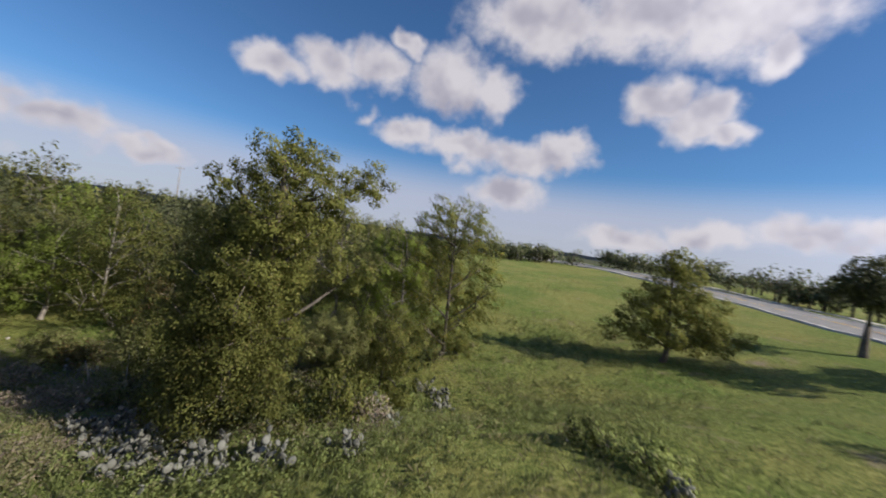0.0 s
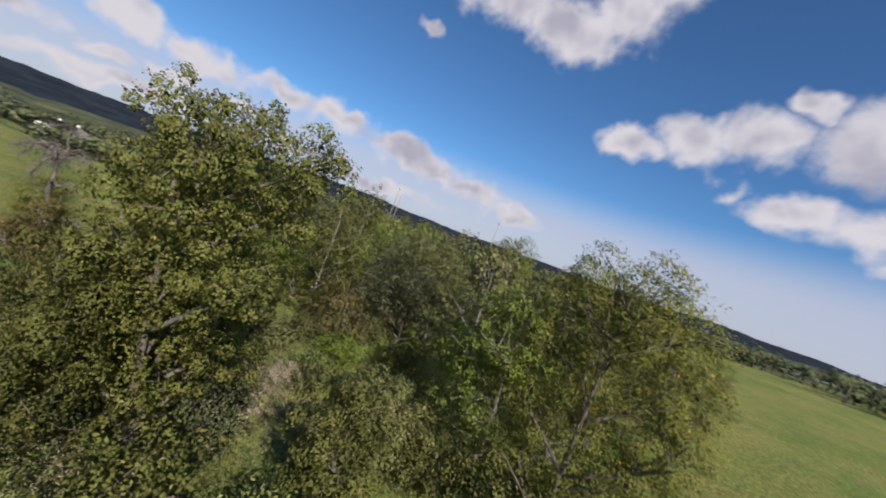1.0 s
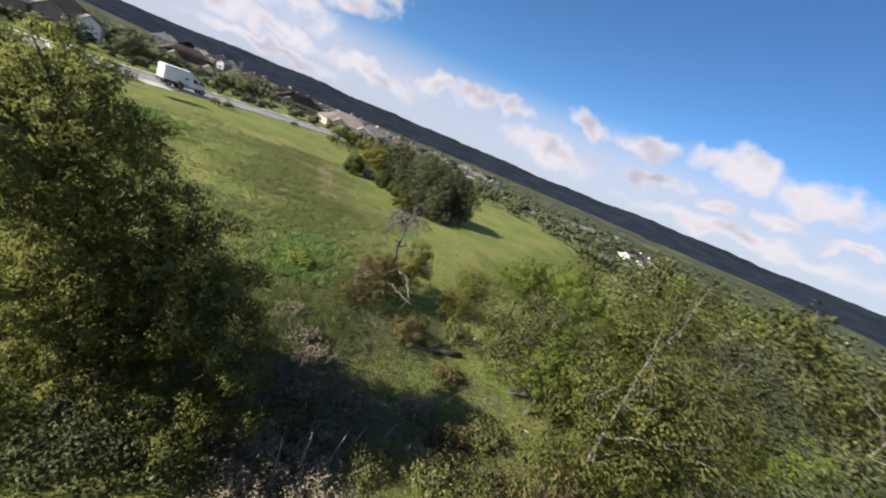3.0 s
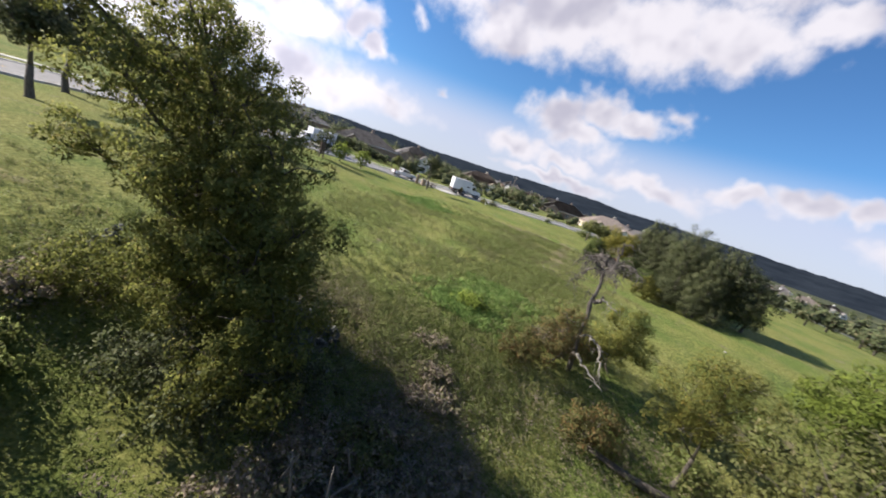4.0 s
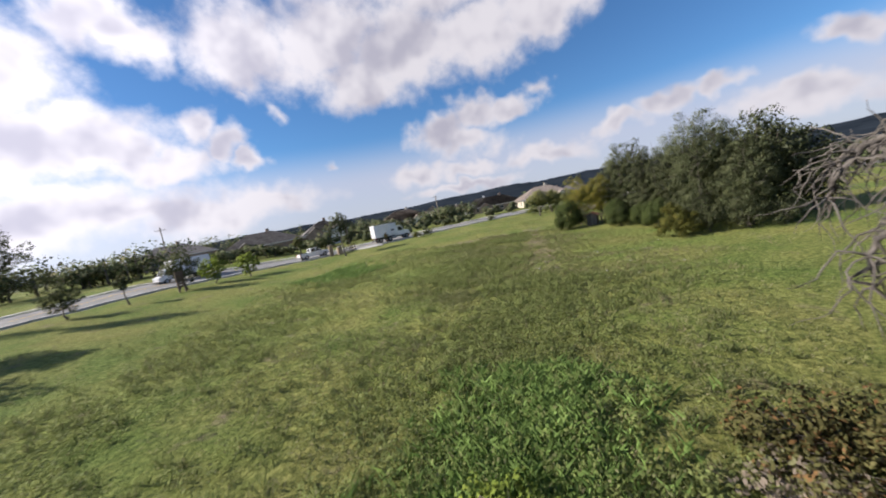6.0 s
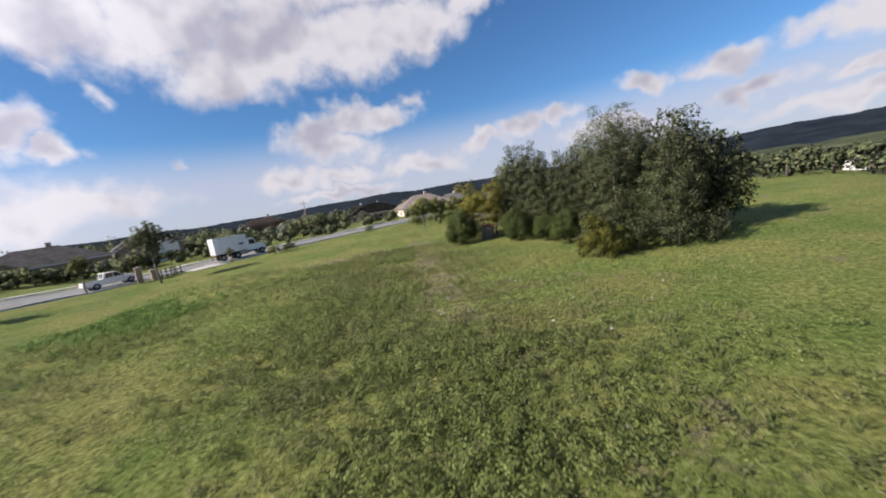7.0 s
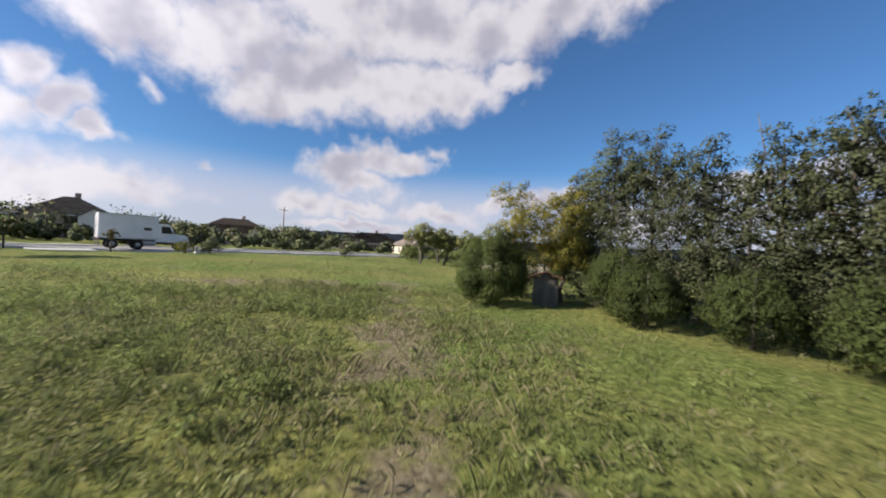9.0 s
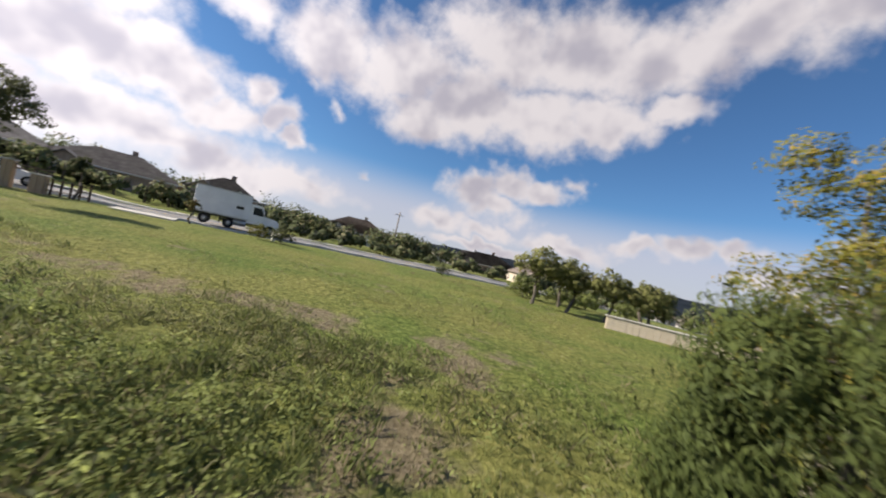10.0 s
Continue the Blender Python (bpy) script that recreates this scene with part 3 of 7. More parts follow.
def leaves(rng, blobs, count, size, shell=0.5, lumps=0.35, gap=0.36, hang=0.0, slim=0.5):
    """Verts and faces of loose leaves in lumpy balls: blobs are (x, y, z, rx, ry, rz). Each leaf is a folded diamond."""
    blobs = np.asarray(blobs, float)
    share = blobs[:, 3] * blobs[:, 4] + blobs[:, 3] * blobs[:, 5]
    pick = rng.choice(len(blobs), int(count * 1.6), p=share / share.sum())
    way = rng.normal(size=(len(pick), 3))
    way /= np.linalg.norm(way, axis=1, keepdims=True)
    b = blobs[pick]
    # lumps: several waves over each ball, so that the outline is uneven
    ph = pick[:, None] * 1.7
    wave = np.sin(way[:, :1] * 5 + ph) * np.sin(way[:, 1:2] * 6 + 2 * ph) + 0.6 * np.sin(way[:, 2:] * 8 + ph * 3 + way[:, :1] * 4)
    far = (shell + (1 - shell) * rng.random((len(pick), 1)) ** 0.6) * (1 + lumps * 0.55 * wave)
    at = b[:, :3] + way * far * b[:, 3:]
    # gaps where a slow wave is low
    s = 2.2 / max(0.5, float(np.median(blobs[:, 3])))
    slow = np.sin(at[:, 0] * s * 2.1 + 1.3) + np.sin(at[:, 1] * s * 2.3 + at[:, 2] * s) + np.sin(at[:, 2] * s * 2.7 + at[:, 0] * s + 0.5)
    slow += 0.9 * np.sin(at[:, 0] * s * 5.1 + at[:, 2] * s * 4) + 0.9 * np.sin(at[:, 1] * s * 5.7 - at[:, 2] * s * 3.3)
    keep = np.argsort(-slow + rng.normal(size=len(slow)) * 0.4)[:int(len(slow) * (1 - gap))][:count]
    at, way = at[keep], way[keep]
    n = len(at)
    face = way * 1.0 + rng.normal(size=(n, 3)) * 0.6 + np.array((0, 0, 0.35))
    face /= np.linalg.norm(face, axis=1, keepdims=True)
    along = np.cross(face, rng.normal(size=(n, 3)))
    along[:, 2] -= hang
    along /= np.linalg.norm(along, axis=1, keepdims=True)
    side = np.cross(face, along)
    length = (size * (0.6 + 0.8 * rng.random((n, 1))))
    wide = length * slim
    v = np.stack([at - along * length * 0.5, at + side * wide * 0.5 + face * length * 0.12, at + along * length * 0.5, at - side * wide * 0.5 + face * length * 0.12], 1)
    out = at - blobs[:, :3].mean(0)
    out /= np.linalg.norm(out, axis=1, keepdims=True) + 1e-6
    lay = way * 0.9 + out * 0.35 + rng.normal(size=(n, 3)) * 0.28 + np.array((0, 0, 0.2))
    lay /= np.linalg.norm(lay, axis=1, keepdims=True)
    return v.reshape(-1, 3), np.arange(4 * n).reshape(n, 4), np.repeat(lay, 4, 0)


def clumped(rng, blobs, per, part_of):
    """Each ball of leaves broken up into smaller tufts that stand out from it."""
    out = []
    for x, y, z, rx, ry, rz in blobs:
        mean = (rx + ry + rz) / 3
        out.append((x, y, z, rx * 0.58, ry * 0.58, rz * 0.58))
        turn = rng.random() * 6.283
        for k in range(per):
            h = 1 - 1.75 * (k + 0.5) / per
            a, q = turn + k * 2.399, max(0.0, 1 - h * h) ** 0.5
            far, r = 0.66 + 0.36 * rng.random(), mean * part_of * (0.65 + 0.7 * rng.random())
            out.append((x + math.cos(a) * q * rx * far, y + math.sin(a) * q * ry * far, z + h * rz * far, r, r, r * 0.85))
    return out


def leaf_object(name, rng, blobs, count, size, mat, parent, clumps=(9, 0.4), **how):
    if clumps:
        blobs = clumped(rng, blobs, *clumps)
    v, f, lay = leaves(rng, blobs, count, size, **how)
    return raw_mesh(name, v, f, mat, parent, tuft=lay)


def skeleton_of(ob, rng, blobs, thick, twigs, bark, split=True, lean=0.25):
    """A trunk that divides into a limb for every ball of leaves, and the twigs in them."""
    foot = Vector((0, 0, 0))
    low = min(b[2] for b in blobs)
    mid = Vector(blobs[0][:3])
    fork = foot.lerp(Vector((mid.x, mid.y, max(low, 0.6))), 0.55)
    fork += Vector((rng.normal() * lean, rng.normal() * lean, 0))
    trunk = part("trunk", tube(bmesh.new(), [foot - Vector((0, 0, 0.3)), foot + Vector((0, 0, 0.12)), foot.lerp(fork, 0.5) + Vector((rng.normal() * 0.08, rng.normal() * 0.08, 0)), fork], [thick * 1.5, thick * 1.15, thick * 0.95, thick * 0.8], 9), bark, ob)
    spray = bmesh.new()
    for k, b in enumerate(blobs):
        c, r = Vector(b[:3]), Vector(b[3:])
        # limbs leave the leader at different heights
        if k == 0:
            start = fork
        else:
            rise = c.z - 0.75 * math.hypot(c.x - mid.x, c.y - mid.y) - fork.z
            t = min(0.85, max(0.0, rise / max(0.5, mid.z - fork.z)))
            start = fork.lerp(mid, t)
        girth = thick * (0.62 if k == 0 else 0.42)
        bend = start.lerp(c, 0.5) + Vector((rng.normal() * 0.3, rng.normal() * 0.3, rng.normal() * 0.2 - 0.1))
        if k == 0:
            bend = start.lerp(c, 0.5)
        bm = bmesh.new() if split else spray
        tube(bm, [start, start.lerp(bend, 0.5) + Vector((rng.normal() * 0.08, rng.normal() * 0.08, 0)) * (k > 0), bend, c, c + Vector((rng.normal() * r.x * 0.3, rng.normal() * r.y * 0.3, r.z * 0.7))], [girth, girth * 0.85, girth * 0.7, girth * 0.42, girth * 0.1], 6 if split else 5)
        if split:
            part("limb", bm, bark, trunk)
        for _ in range(twigs):
            d = Vector(rng.normal(size=3))
            d.z = abs(d.z) * 0.6
            d.normalize()
            tip = c + Vector((d.x * r.x, d.y * r.y, d.z * r.z)) * 0.95
            tube(spray, [bend.lerp(c, rng.random()), c.lerp(tip, 0.5) + Vector(rng.normal(size=3)) * 0.1, tip], [thick * 0.2, thick * 0.12, thick * 0.03], 3)
    if len(spray.faces):
        tagged(part("branchwork", spray, bark, trunk), kind="stuff")
    else:
        spray.free()


def smooth01(v):
    v = np.clip(v, 0.0, 1.0)
    return v * v * (3 - 2 * v)


# ---- the lie of the land ----
def land_at(x, y):
    """The land's height; x and y may be arrays."""
    east = 1.9 * smooth01((x + 18) / 36) + 1.6 * smooth01((x - 18) / 40)
    south = 0.5 * smooth01((-y - 30) / 30) + 0.3 * smooth01((-y - 80) / 60) * smooth01((x + 60) / 60)
    north = 1.2 * smooth01((y - 45) / 60)
    d = y - (18 + 0.16 * x)
    creek = -2.7 * np.exp(-(d / np.where(d > 0, 24.0, 5.5)) ** 2) * smooth01((40 - x) / 40)
    west = -10 * smooth01((-x - 60) / 200) - 6 * smooth01((y - 60) / 200) * smooth01((20 - x) / 100)
    rough = 0.1 * np.sin(x * 0.31 + 1.1) * np.sin(y * 0.27) + 0.05 * np.sin(x * 0.9 + y * 0.6)
    return east + south + north + creek + west + rough


def ground_z(x, y):
    return float(land_at(x, y))


ROAD = [(-420, -60), (-300, -76), (-180, -82), (-110, -80), (-70, -77), (-40, -73.5), (-18, -68.5), (0, -59), (14, -45.5), (25, -29), (34, -8), (42, 15), (48, 40), (51, 65), (50, 95), (43, 130), (26, 175), (0, 230)]


def spline(points, step=3.0):
    """A smooth line through points in the plan, with the way across it at each place."""
    out = []
    pts = [Vector((*p, 0)) for p in points]
    for k in range(len(pts) - 1):
        p0, p1, p2, p3 = pts[max(k - 1, 0)], pts[k], pts[k + 1], pts[min(k + 2, len(pts) - 1)]
        n = max(2, int((p2 - p1).length / step))
        for j in range(n):
            t = j / n
            out.append(0.5 * ((2 * p1) + (p2 - p0) * t + (2 * p0 - 5 * p1 + 4 * p2 - p3) * t * t + (3 * p1 - p0 - 3 * p2 + p3) * t ** 3))
    out.append(pts[-1])
    return out


ROADLINE = spline(ROAD)


def road_gap(x, y):
    """How far a place is from the road's middle."""
    return min((p.x - x) ** 2 + (p.y - y) ** 2 for p in ROADLINE) ** 0.5


def ribbon(name, line, shift, width, lift, mat, kind="structure", label="", category="", thick=0.0, dashes=None):
    """A strip along a line, shift metres to its left, lying lift above the land under the line's middle."""
    verts, faces = [], []
    run = 0.0
    for k, p in enumerate(line):
        ahead = (line[min(k + 1, len(line) - 1)] - line[max(k - 1, 0)]).normalized()
        left = Vector((-ahead.y, ahead.x, 0))
        for s in (shift + width / 2, shift - width / 2):
            q = p + left * s
            z = ground_z(q.x, q.y) + lift
            verts.append((q.x, q.y, z))
            if thick:
                verts.append((q.x, q.y, z - thick))
    step = 4 if thick else 2
    for k in range(len(line) - 1):
        if dashes and k % dashes[0] >= dashes[1]:
            continue
        a, b = k * step, (k + 1) * step
        if thick:
            faces += [(a, a + 2, b + 2, b), (a + 1, a, b, b + 1), (a + 2, a + 3, b + 3, b + 2)]
        else:
            faces += [(a, a + 1, b + 1, b)]
    ob = raw_mesh(name, verts, faces, mat)
    return tagged(ob, label, category, "", kind)


def land():
    """One sheet from the meadow to the horizon, fine in the middle and coarse far off."""
    n = 210
    u = np.linspace(-1, 1, n)
    line = 62 * u + 200 * u ** 3 + 3900 * u ** 9
    xs, ys = np.meshgrid(line - 15, line)
    xs, ys = xs.ravel(), ys.ravel()
    zs = land_at(xs, ys)
    # the land is pressed down a little under the road
    near = np.full(len(xs), 99.0)
    for p in ROADLINE:
        near = np.minimum(near, np.hypot(xs - p.x, ys - p.y))
    zs -= 0.16 * (1 - smooth01((near - 5.0) / 1.6))
    verts = np.stack([xs, ys, zs], 1)
    k = np.arange(n * n).reshape(n, n)
    faces = np.stack([k[:-1, :-1], k[:-1, 1:], k[1:, 1:], k[1:, :-1]], -1).reshape(-1, 4)
    ob = raw_mesh("ground", verts, faces, M_GROUND, smooth=True)
    tagged(ob, "rough green meadow ground with bare tan patches", "ground", "", "structure")


land()
ribbon("road", ROADLINE, 0, 9.6, 0.03, M_ROAD, label="pale grey two-lane asphalt road along the meadow", category="road")
ribbon("kerb_1", ROADLINE, 5.0, 0.4, 0.12, M_CONCRETE, label="pale concrete kerb along the road", category="kerb", thick=0.3)
ribbon("kerb_2", ROADLINE, -5.0, 0.4, 0.12, M_CONCRETE, label="pale concrete kerb along the road", category="kerb", thick=0.3)
ribbon("road_marking_1", ROADLINE, 0.12, 0.12, 0.036, M_YLINE, label="yellow centre line painted on the road", category="road marking")
ribbon("road_marking_2", ROADLINE, -0.12, 0.12, 0.036, M_YLINE, label="yellow centre line painted on the road", category="road marking")
ribbon("pavement", ROADLINE, -9.0, 1.5, 0.07, M_CONCRETE, label="narrow concrete footpath beyond the road", category="pavement", thick=0.2)

# ---- trees ----
def tree(name, at, blobs, label, leaf, count, size, thick, bark=None, seed=1, category="tree", twigs=3, group="", **how):
    """A tree at its foot in the plan; its balls of leaves are given from the foot."""
    rng = np.random.default_rng(seed)
    ob = thing(name, (at[0], at[1], ground_z(*at)), label, category, group)
    skeleton_of(ob, rng, blobs, thick, twigs, bark or M_BARK, category != "bush")
    leaf_object("crown", rng, blobs, count, size, leaf, ob, **how)
    return ob


# the tall oak that the drone circles
tree("oak_tree", (-6.4, 12.4), [
    (0.8, -1.0, 9.3, 1.0, 0.95, 0.95), (1.0, 0.4, 9.6, 1.05, 1.0, 0.95), (2.9, 1.5, 9.1, 1.0, 1.0, 0.85), (-0.7, -0.9, 8.3, 1.0, 0.95, 0.85), (0.0, 0.5, 8.6, 1.0, 1.0, 0.95), (2.0, -0.3, 8.5, 0.95, 0.95, 0.95),
    (0.7, -1.3, 7.4, 1.1, 1.05, 1.05), (-0.9, 0.1, 7.1, 1.15, 1.15, 1.05), (1.6, 1.4, 7.6, 1.05, 1.05, 1.0), (1.7, -0.6, 7.0, 1.0, 1.0, 1.0), (0.4, 0.2, 6.2, 1.3, 1.3, 1.7), (-2.0, 0.9, 6.6, 1.1, 1.1, 1.0),
    (2.9, 0.6, 5.6, 1.05, 0.95, 0.75), (0.1, -1.4, 5.6, 1.2, 1.15, 1.1), (-1.9, 1.2, 5.4, 1.25, 1.25, 1.15), (0.3, 1.3, 5.4, 1.15, 1.15, 1.05), (-1.4, -0.8, 5.0, 1.2, 1.15, 1.1), (0.6, -0.4, 4.6, 1.1, 1.1, 1.1), (-2.9, 1.6, 4.8, 1.2, 1.2, 1.1),
    (-2.2, 2.1, 4.0, 1.4, 1.35, 1.2), (-1.5, -1.0, 3.7, 1.3, 1.25, 1.1), (0.1, -1.2, 3.6, 1.15, 1.1, 1.05), (-0.3, 1.2, 3.8, 1.2, 1.15, 1.05), (0.5, 0.6, 3.2, 1.1, 1.1, 1.1),
    (-3.0, 2.2, 2.7, 1.5, 1.5, 1.15), (-1.9, -0.4, 2.4, 1.35, 1.3, 1.05), (0.0, -1.3, 2.2, 1.25, 1.1, 1.0), (-0.4, 1.2, 2.2, 1.2, 1.2, 0.95), (0.6, 0.1, 1.7, 1.15, 1.15, 1.0), (-2.6, 2.6, 1.2, 1.6, 1.4, 0.85), (-1.2, -0.9, 1.0, 1.4, 1.25, 0.8)],
    "tall bushy oak with olive-green leaves standing in the meadow", M_OAK, 130000, 0.092, 0.2, seed=11, twigs=2, gap=0.14, clumps=(9, 0.42), shell=0.42)
# lower companions on its south and north-east sides
tree("young_oak", (-5.9, 10.0), [(0, 0, 4.0, 1.2, 1.1, 1.3), (0.5, 0.3, 2.9, 1.4, 1.3, 1.2), (-0.9, 0.1, 2.6, 1.3, 1.2, 1.2), (0.2, -0.5, 1.6, 1.6, 1.4, 1.1), (1.2, 0.4, 1.2, 1.2, 1.1, 0.9), (-1.3, 0.6, 1.2, 1.2, 1.1, 0.9)],
    "leafy young oak beside the tall oak", M_OAK, 32000, 0.08, 0.12, seed=12, gap=0.15, clumps=(8, 0.44))
tree("young_oak", (-2.0, 16.2), [(0.2, 0.2, 4.4, 0.9, 0.9, 0.8), (-0.7, -0.3, 3.6, 1.0, 0.9, 0.9), (0.8, -0.4, 3.3, 1.0, 0.9, 0.9), (0.1, 0.7, 2.7, 1.1, 1.0, 0.9), (-0.8, 0.3, 1.9, 1.1, 1.0, 0.9), (0.7, 0.1, 1.5, 1.2, 1.1, 0.9), (0.0, -0.7, 1.0, 1.2, 1.0, 0.8)],
    "scrubby oak with dead twigs beside the tall oak", M_OAK, 20000, 0.085, 0.1, seed=15, gap=0.3, twigs=6, clumps=(8, 0.44))
tree("mesquite_tree", (0.2, 23.9), [
    (0.4, 0.3, 9.8, 2.2, 2.0, 1.5), (-0.9, -0.2, 8.9, 1.7, 1.7, 1.4), (2.0, 0.3, 8.4, 1.7, 1.8, 1.5), (2.6, 0.6, 6.6, 1.5, 1.6, 1.6), (0.2, 0.8, 7.2, 2.1, 2.0, 1.5), (-1.9, 0.2, 6.7, 1.8, 1.8, 1.6),
    (-1.4, -0.9, 4.6, 1.9, 1.7, 1.5), (0.9, 0.2, 4.6, 1.7, 1.6, 1.3), (3.2, 0.3, 5.0, 0.9, 1.0, 1.6), (-1.0, -0.6, 2.6, 2.0, 1.7, 1.3), (1.6, 0.2, 3.0, 1.6, 1.5, 1.2), (2.6, 0.2, 4.0, 1.2, 1.2, 1.4), (0.2, 0.2, 1.6, 2.2, 1.8, 1.2)],
    "leaning feathery mesquite with drooping sunlit foliage", M_MESQUITE, 56000, 0.1, 0.2, seed=13, hang=0.6, slim=0.45, twigs=4, gap=0.2, clumps=(8, 0.42))
tree("cedar_elm", (16.6, 25.2), [(-0.3, 0, 7.0, 1.3, 1.2, 1.2), (0.4, 0.2, 5.4, 1.9, 1.8, 1.5), (-1.4, 0, 3.7, 2.0, 1.9, 1.4), (1.8, -0.2, 3.9, 2.0, 1.9, 1.5), (-2.8, 0.2, 2.0, 1.6, 1.5, 1.1), (3.0, -0.5, 2.1, 1.9, 1.7, 1.3), (0.3, -0.6, 2.0, 2.3, 2.0, 1.4)],
    "rounded olive tree leafy down to the grass", M_OAK, 26000, 0.16, 0.2, seed=14)
for k, (x, y, top, wide) in enumerate([(33.4, 27.4, 8.2, 2.6), (30.6, 19.8, 8.4, 2.8), (38, 19, 8.0, 3.0), (16.4, -8.6, 8.2, 2.3), (20.4, -16.6, 9.2, 2.6), (12.4, -15.2, 8.9, 2.6), (11.6, -19.6, 8.6, 2.5), (17.4, -20.6, 8.4, 2.4), (27, 6, 8.5, 2.8)]):
    tree("live_oak", (x, y), [(0, 0.2, top - 1.6, wide * 0.75, wide * 0.7, 1.5), (wide * 0.55, 0.1, top - 2.6, wide * 0.62, wide * 0.6, 1.3), (-wide * 0.6, 0, top - 2.7, wide * 0.6, wide * 0.6, 1.3), (0.1, wide * 0.6, top - 2.9, wide * 0.6, wide * 0.55, 1.2), (0, -wide * 0.6, top - 3.0, wide * 0.6, wide * 0.55, 1.2), (0, 0, top - 3.9, wide * 0.7, wide * 0.7, 1.0)],
        "dark live oak with a bare trunk near the road", M_LIVE, 8000, 0.22, 0.26, seed=30 + k, group="live oaks by the road", gap=0.25, clumps=(8, 0.38))
# the open-crowned oak by the road
tree("live_oak", (12.0, -29.6), [(0.3, 0, 8.8, 1.2, 1.2, 1.2), (-1.6, 0.2, 7.8, 1.5, 1.5, 1.2), (2.2, -0.2, 6.9, 1.6, 1.5, 1.3), (-2.9, 0, 6.0, 1.5, 1.5, 1.2), (0.2, 0.3, 6.2, 1.5, 1.5, 1.0), (3.6, -0.6, 4.6, 1.7, 1.7, 1.1), (-3.2, 0.6, 3.9, 1.7, 1.6, 1.2), (5.2, -1.2, 3.4, 1.6, 1.5, 1.1)],
     "open-crowned live oak with spreading limbs by the road", M_LIVE, 7000, 0.2, 0.3, seed=41, group="live oaks by the road", gap=0.35, twigs=5)

# the oak grove at the meadow's edge
GROVE = [
    (-44.8, -12.0, 9.2, 2.7), (-47.2, -9.2, 8.2, 2.6), (-50.2, -7.8, 6.4, 2.3), (-47.8, -12.8, 8.2, 2.3), (-48.6, -15.4, 7.2, 2.0), (-50.2, -10.6, 7.4, 2.6), (-45.0, -8.8, 6.4, 1.9),
    (-48.4, -17.0, 7.9, 1.6), (-48.4, -18.6, 7.2, 1.5), (-48.6, -21.0, 7.4, 1.6), (-50.6, -23.8, 8.8, 1.7), (-49.9, -25.4, 8.8, 1.6), (-50.4, -27.4, 7.4, 1.5),
]
for k, (x, y, top, wide) in enumerate(GROVE):
    tree("grove_oak", (x, y), [(0.2, 0, top - 1.1, wide * 0.55, wide * 0.55, 1.2), (-wide * 0.5, 0.3, top - 2.2, wide * 0.6, wide * 0.55, 1.3), (wide * 0.55, -0.2, top - 2.4, wide * 0.6, wide * 0.55, 1.4), (0.2, wide * 0.5, top - 2.8, wide * 0.6, wide * 0.55, 1.3),
        (0, -wide * 0.55, top - 3.0, wide * 0.6, wide * 0.55, 1.4), (wide * 0.5, 0.6, top - 4.3, wide * 0.65, wide * 0.6, 1.4), (-wide * 0.4, -0.5, top - 4.5, wide * 0.65, wide * 0.6, 1.5), (0.3, 0.2, 1.9, wide * 0.7, wide * 0.65, 1.5), (wide * 0.55, -0.4, 1.3, 1.2, 1.2, 1.2), (wide * 0.5, 0.9, 2.8, 1.2, 1.1, 1.2)],
        "dense grey-green live oak of the grove by the meadow", M_LIVE, 34000 if x > -46.7 else 18000 if y < -14 else 7000, 0.09 if x > -46.7 else 0.115 if y < -14 else 0.21, 0.16, seed=50 + k, group="oaks of the grove", gap=0.25, clumps=(11, 0.38), shell=0.35)
tree("yellowing_elm", (-46.2, -29.0), [(0, 0, 5.4, 1.1, 1.1, 0.9), (-0.6, 0.5, 3.8, 1.1, 1.1, 1.0), (0.7, 0.6, 3.7, 1.1, 1.1, 1.0), (0.1, -0.3, 2.7, 1.3, 1.2, 1.1), (-0.9, 0.9, 2.2, 1.1, 1.1, 1.0), (0.6, 1.5, 4.2, 1.0, 1.0, 0.9)],
     "small elm with yellowing autumn leaves by the shed", M_ELM, 20000, 0.08, 0.1, bark=M_PALE_BARK, seed=71)
tree("yellowing_elm", (-47.5, -26.8), [(0, 0, 4.9, 1.2, 1.2, 1.0), (0.7, 0.4, 3.4, 1.2, 1.2, 1.1), (-0.5, -0.5, 3.2, 1.2, 1.1, 1.1), (0.2, 0.3, 2.2, 1.2, 1.2, 0.9)],
     "leafy yellow-green elm leaning over the shed roof", M_ELM, 22000, 0.08, 0.1, seed=72)


def cedar(at, r, h, label, seed, count=9000, name="cedar_bush"):
    """An evergreen mound of upright sprays down to the ground."""
    rng = np.random.default_rng(seed)
    ob = thing(name, (at[0], at[1], ground_z(*at)), label, "bush")
    part("trunk", tube(bmesh.new(), [(0, 0, -0.2), (0, 0, h * 0.5), (0.05, 0, h * 0.9)], [0.08, 0.05, 0.015]), M_BARK, ob)
    lobes = [(0, 0, h * 0.48, r * 0.92, r * 0.92, h * 0.5)]
    for _ in range(26):
        a, e = rng.random() * 6.283, rng.random()
        q = r * (0.92 - 0.55 * e * e)
        lobes.append((math.cos(a) * q * 0.72, math.sin(a) * q * 0.72, 0.22 * h + e * 0.62 * h, r * 0.32, r * 0.32, h * 0.17))
    leaf_object("crown", rng, lobes, count, 0.09, M_CEDAR, ob, hang=-1.3, slim=0.3, gap=0.12, shell=0.62, clumps=None)
    return ob


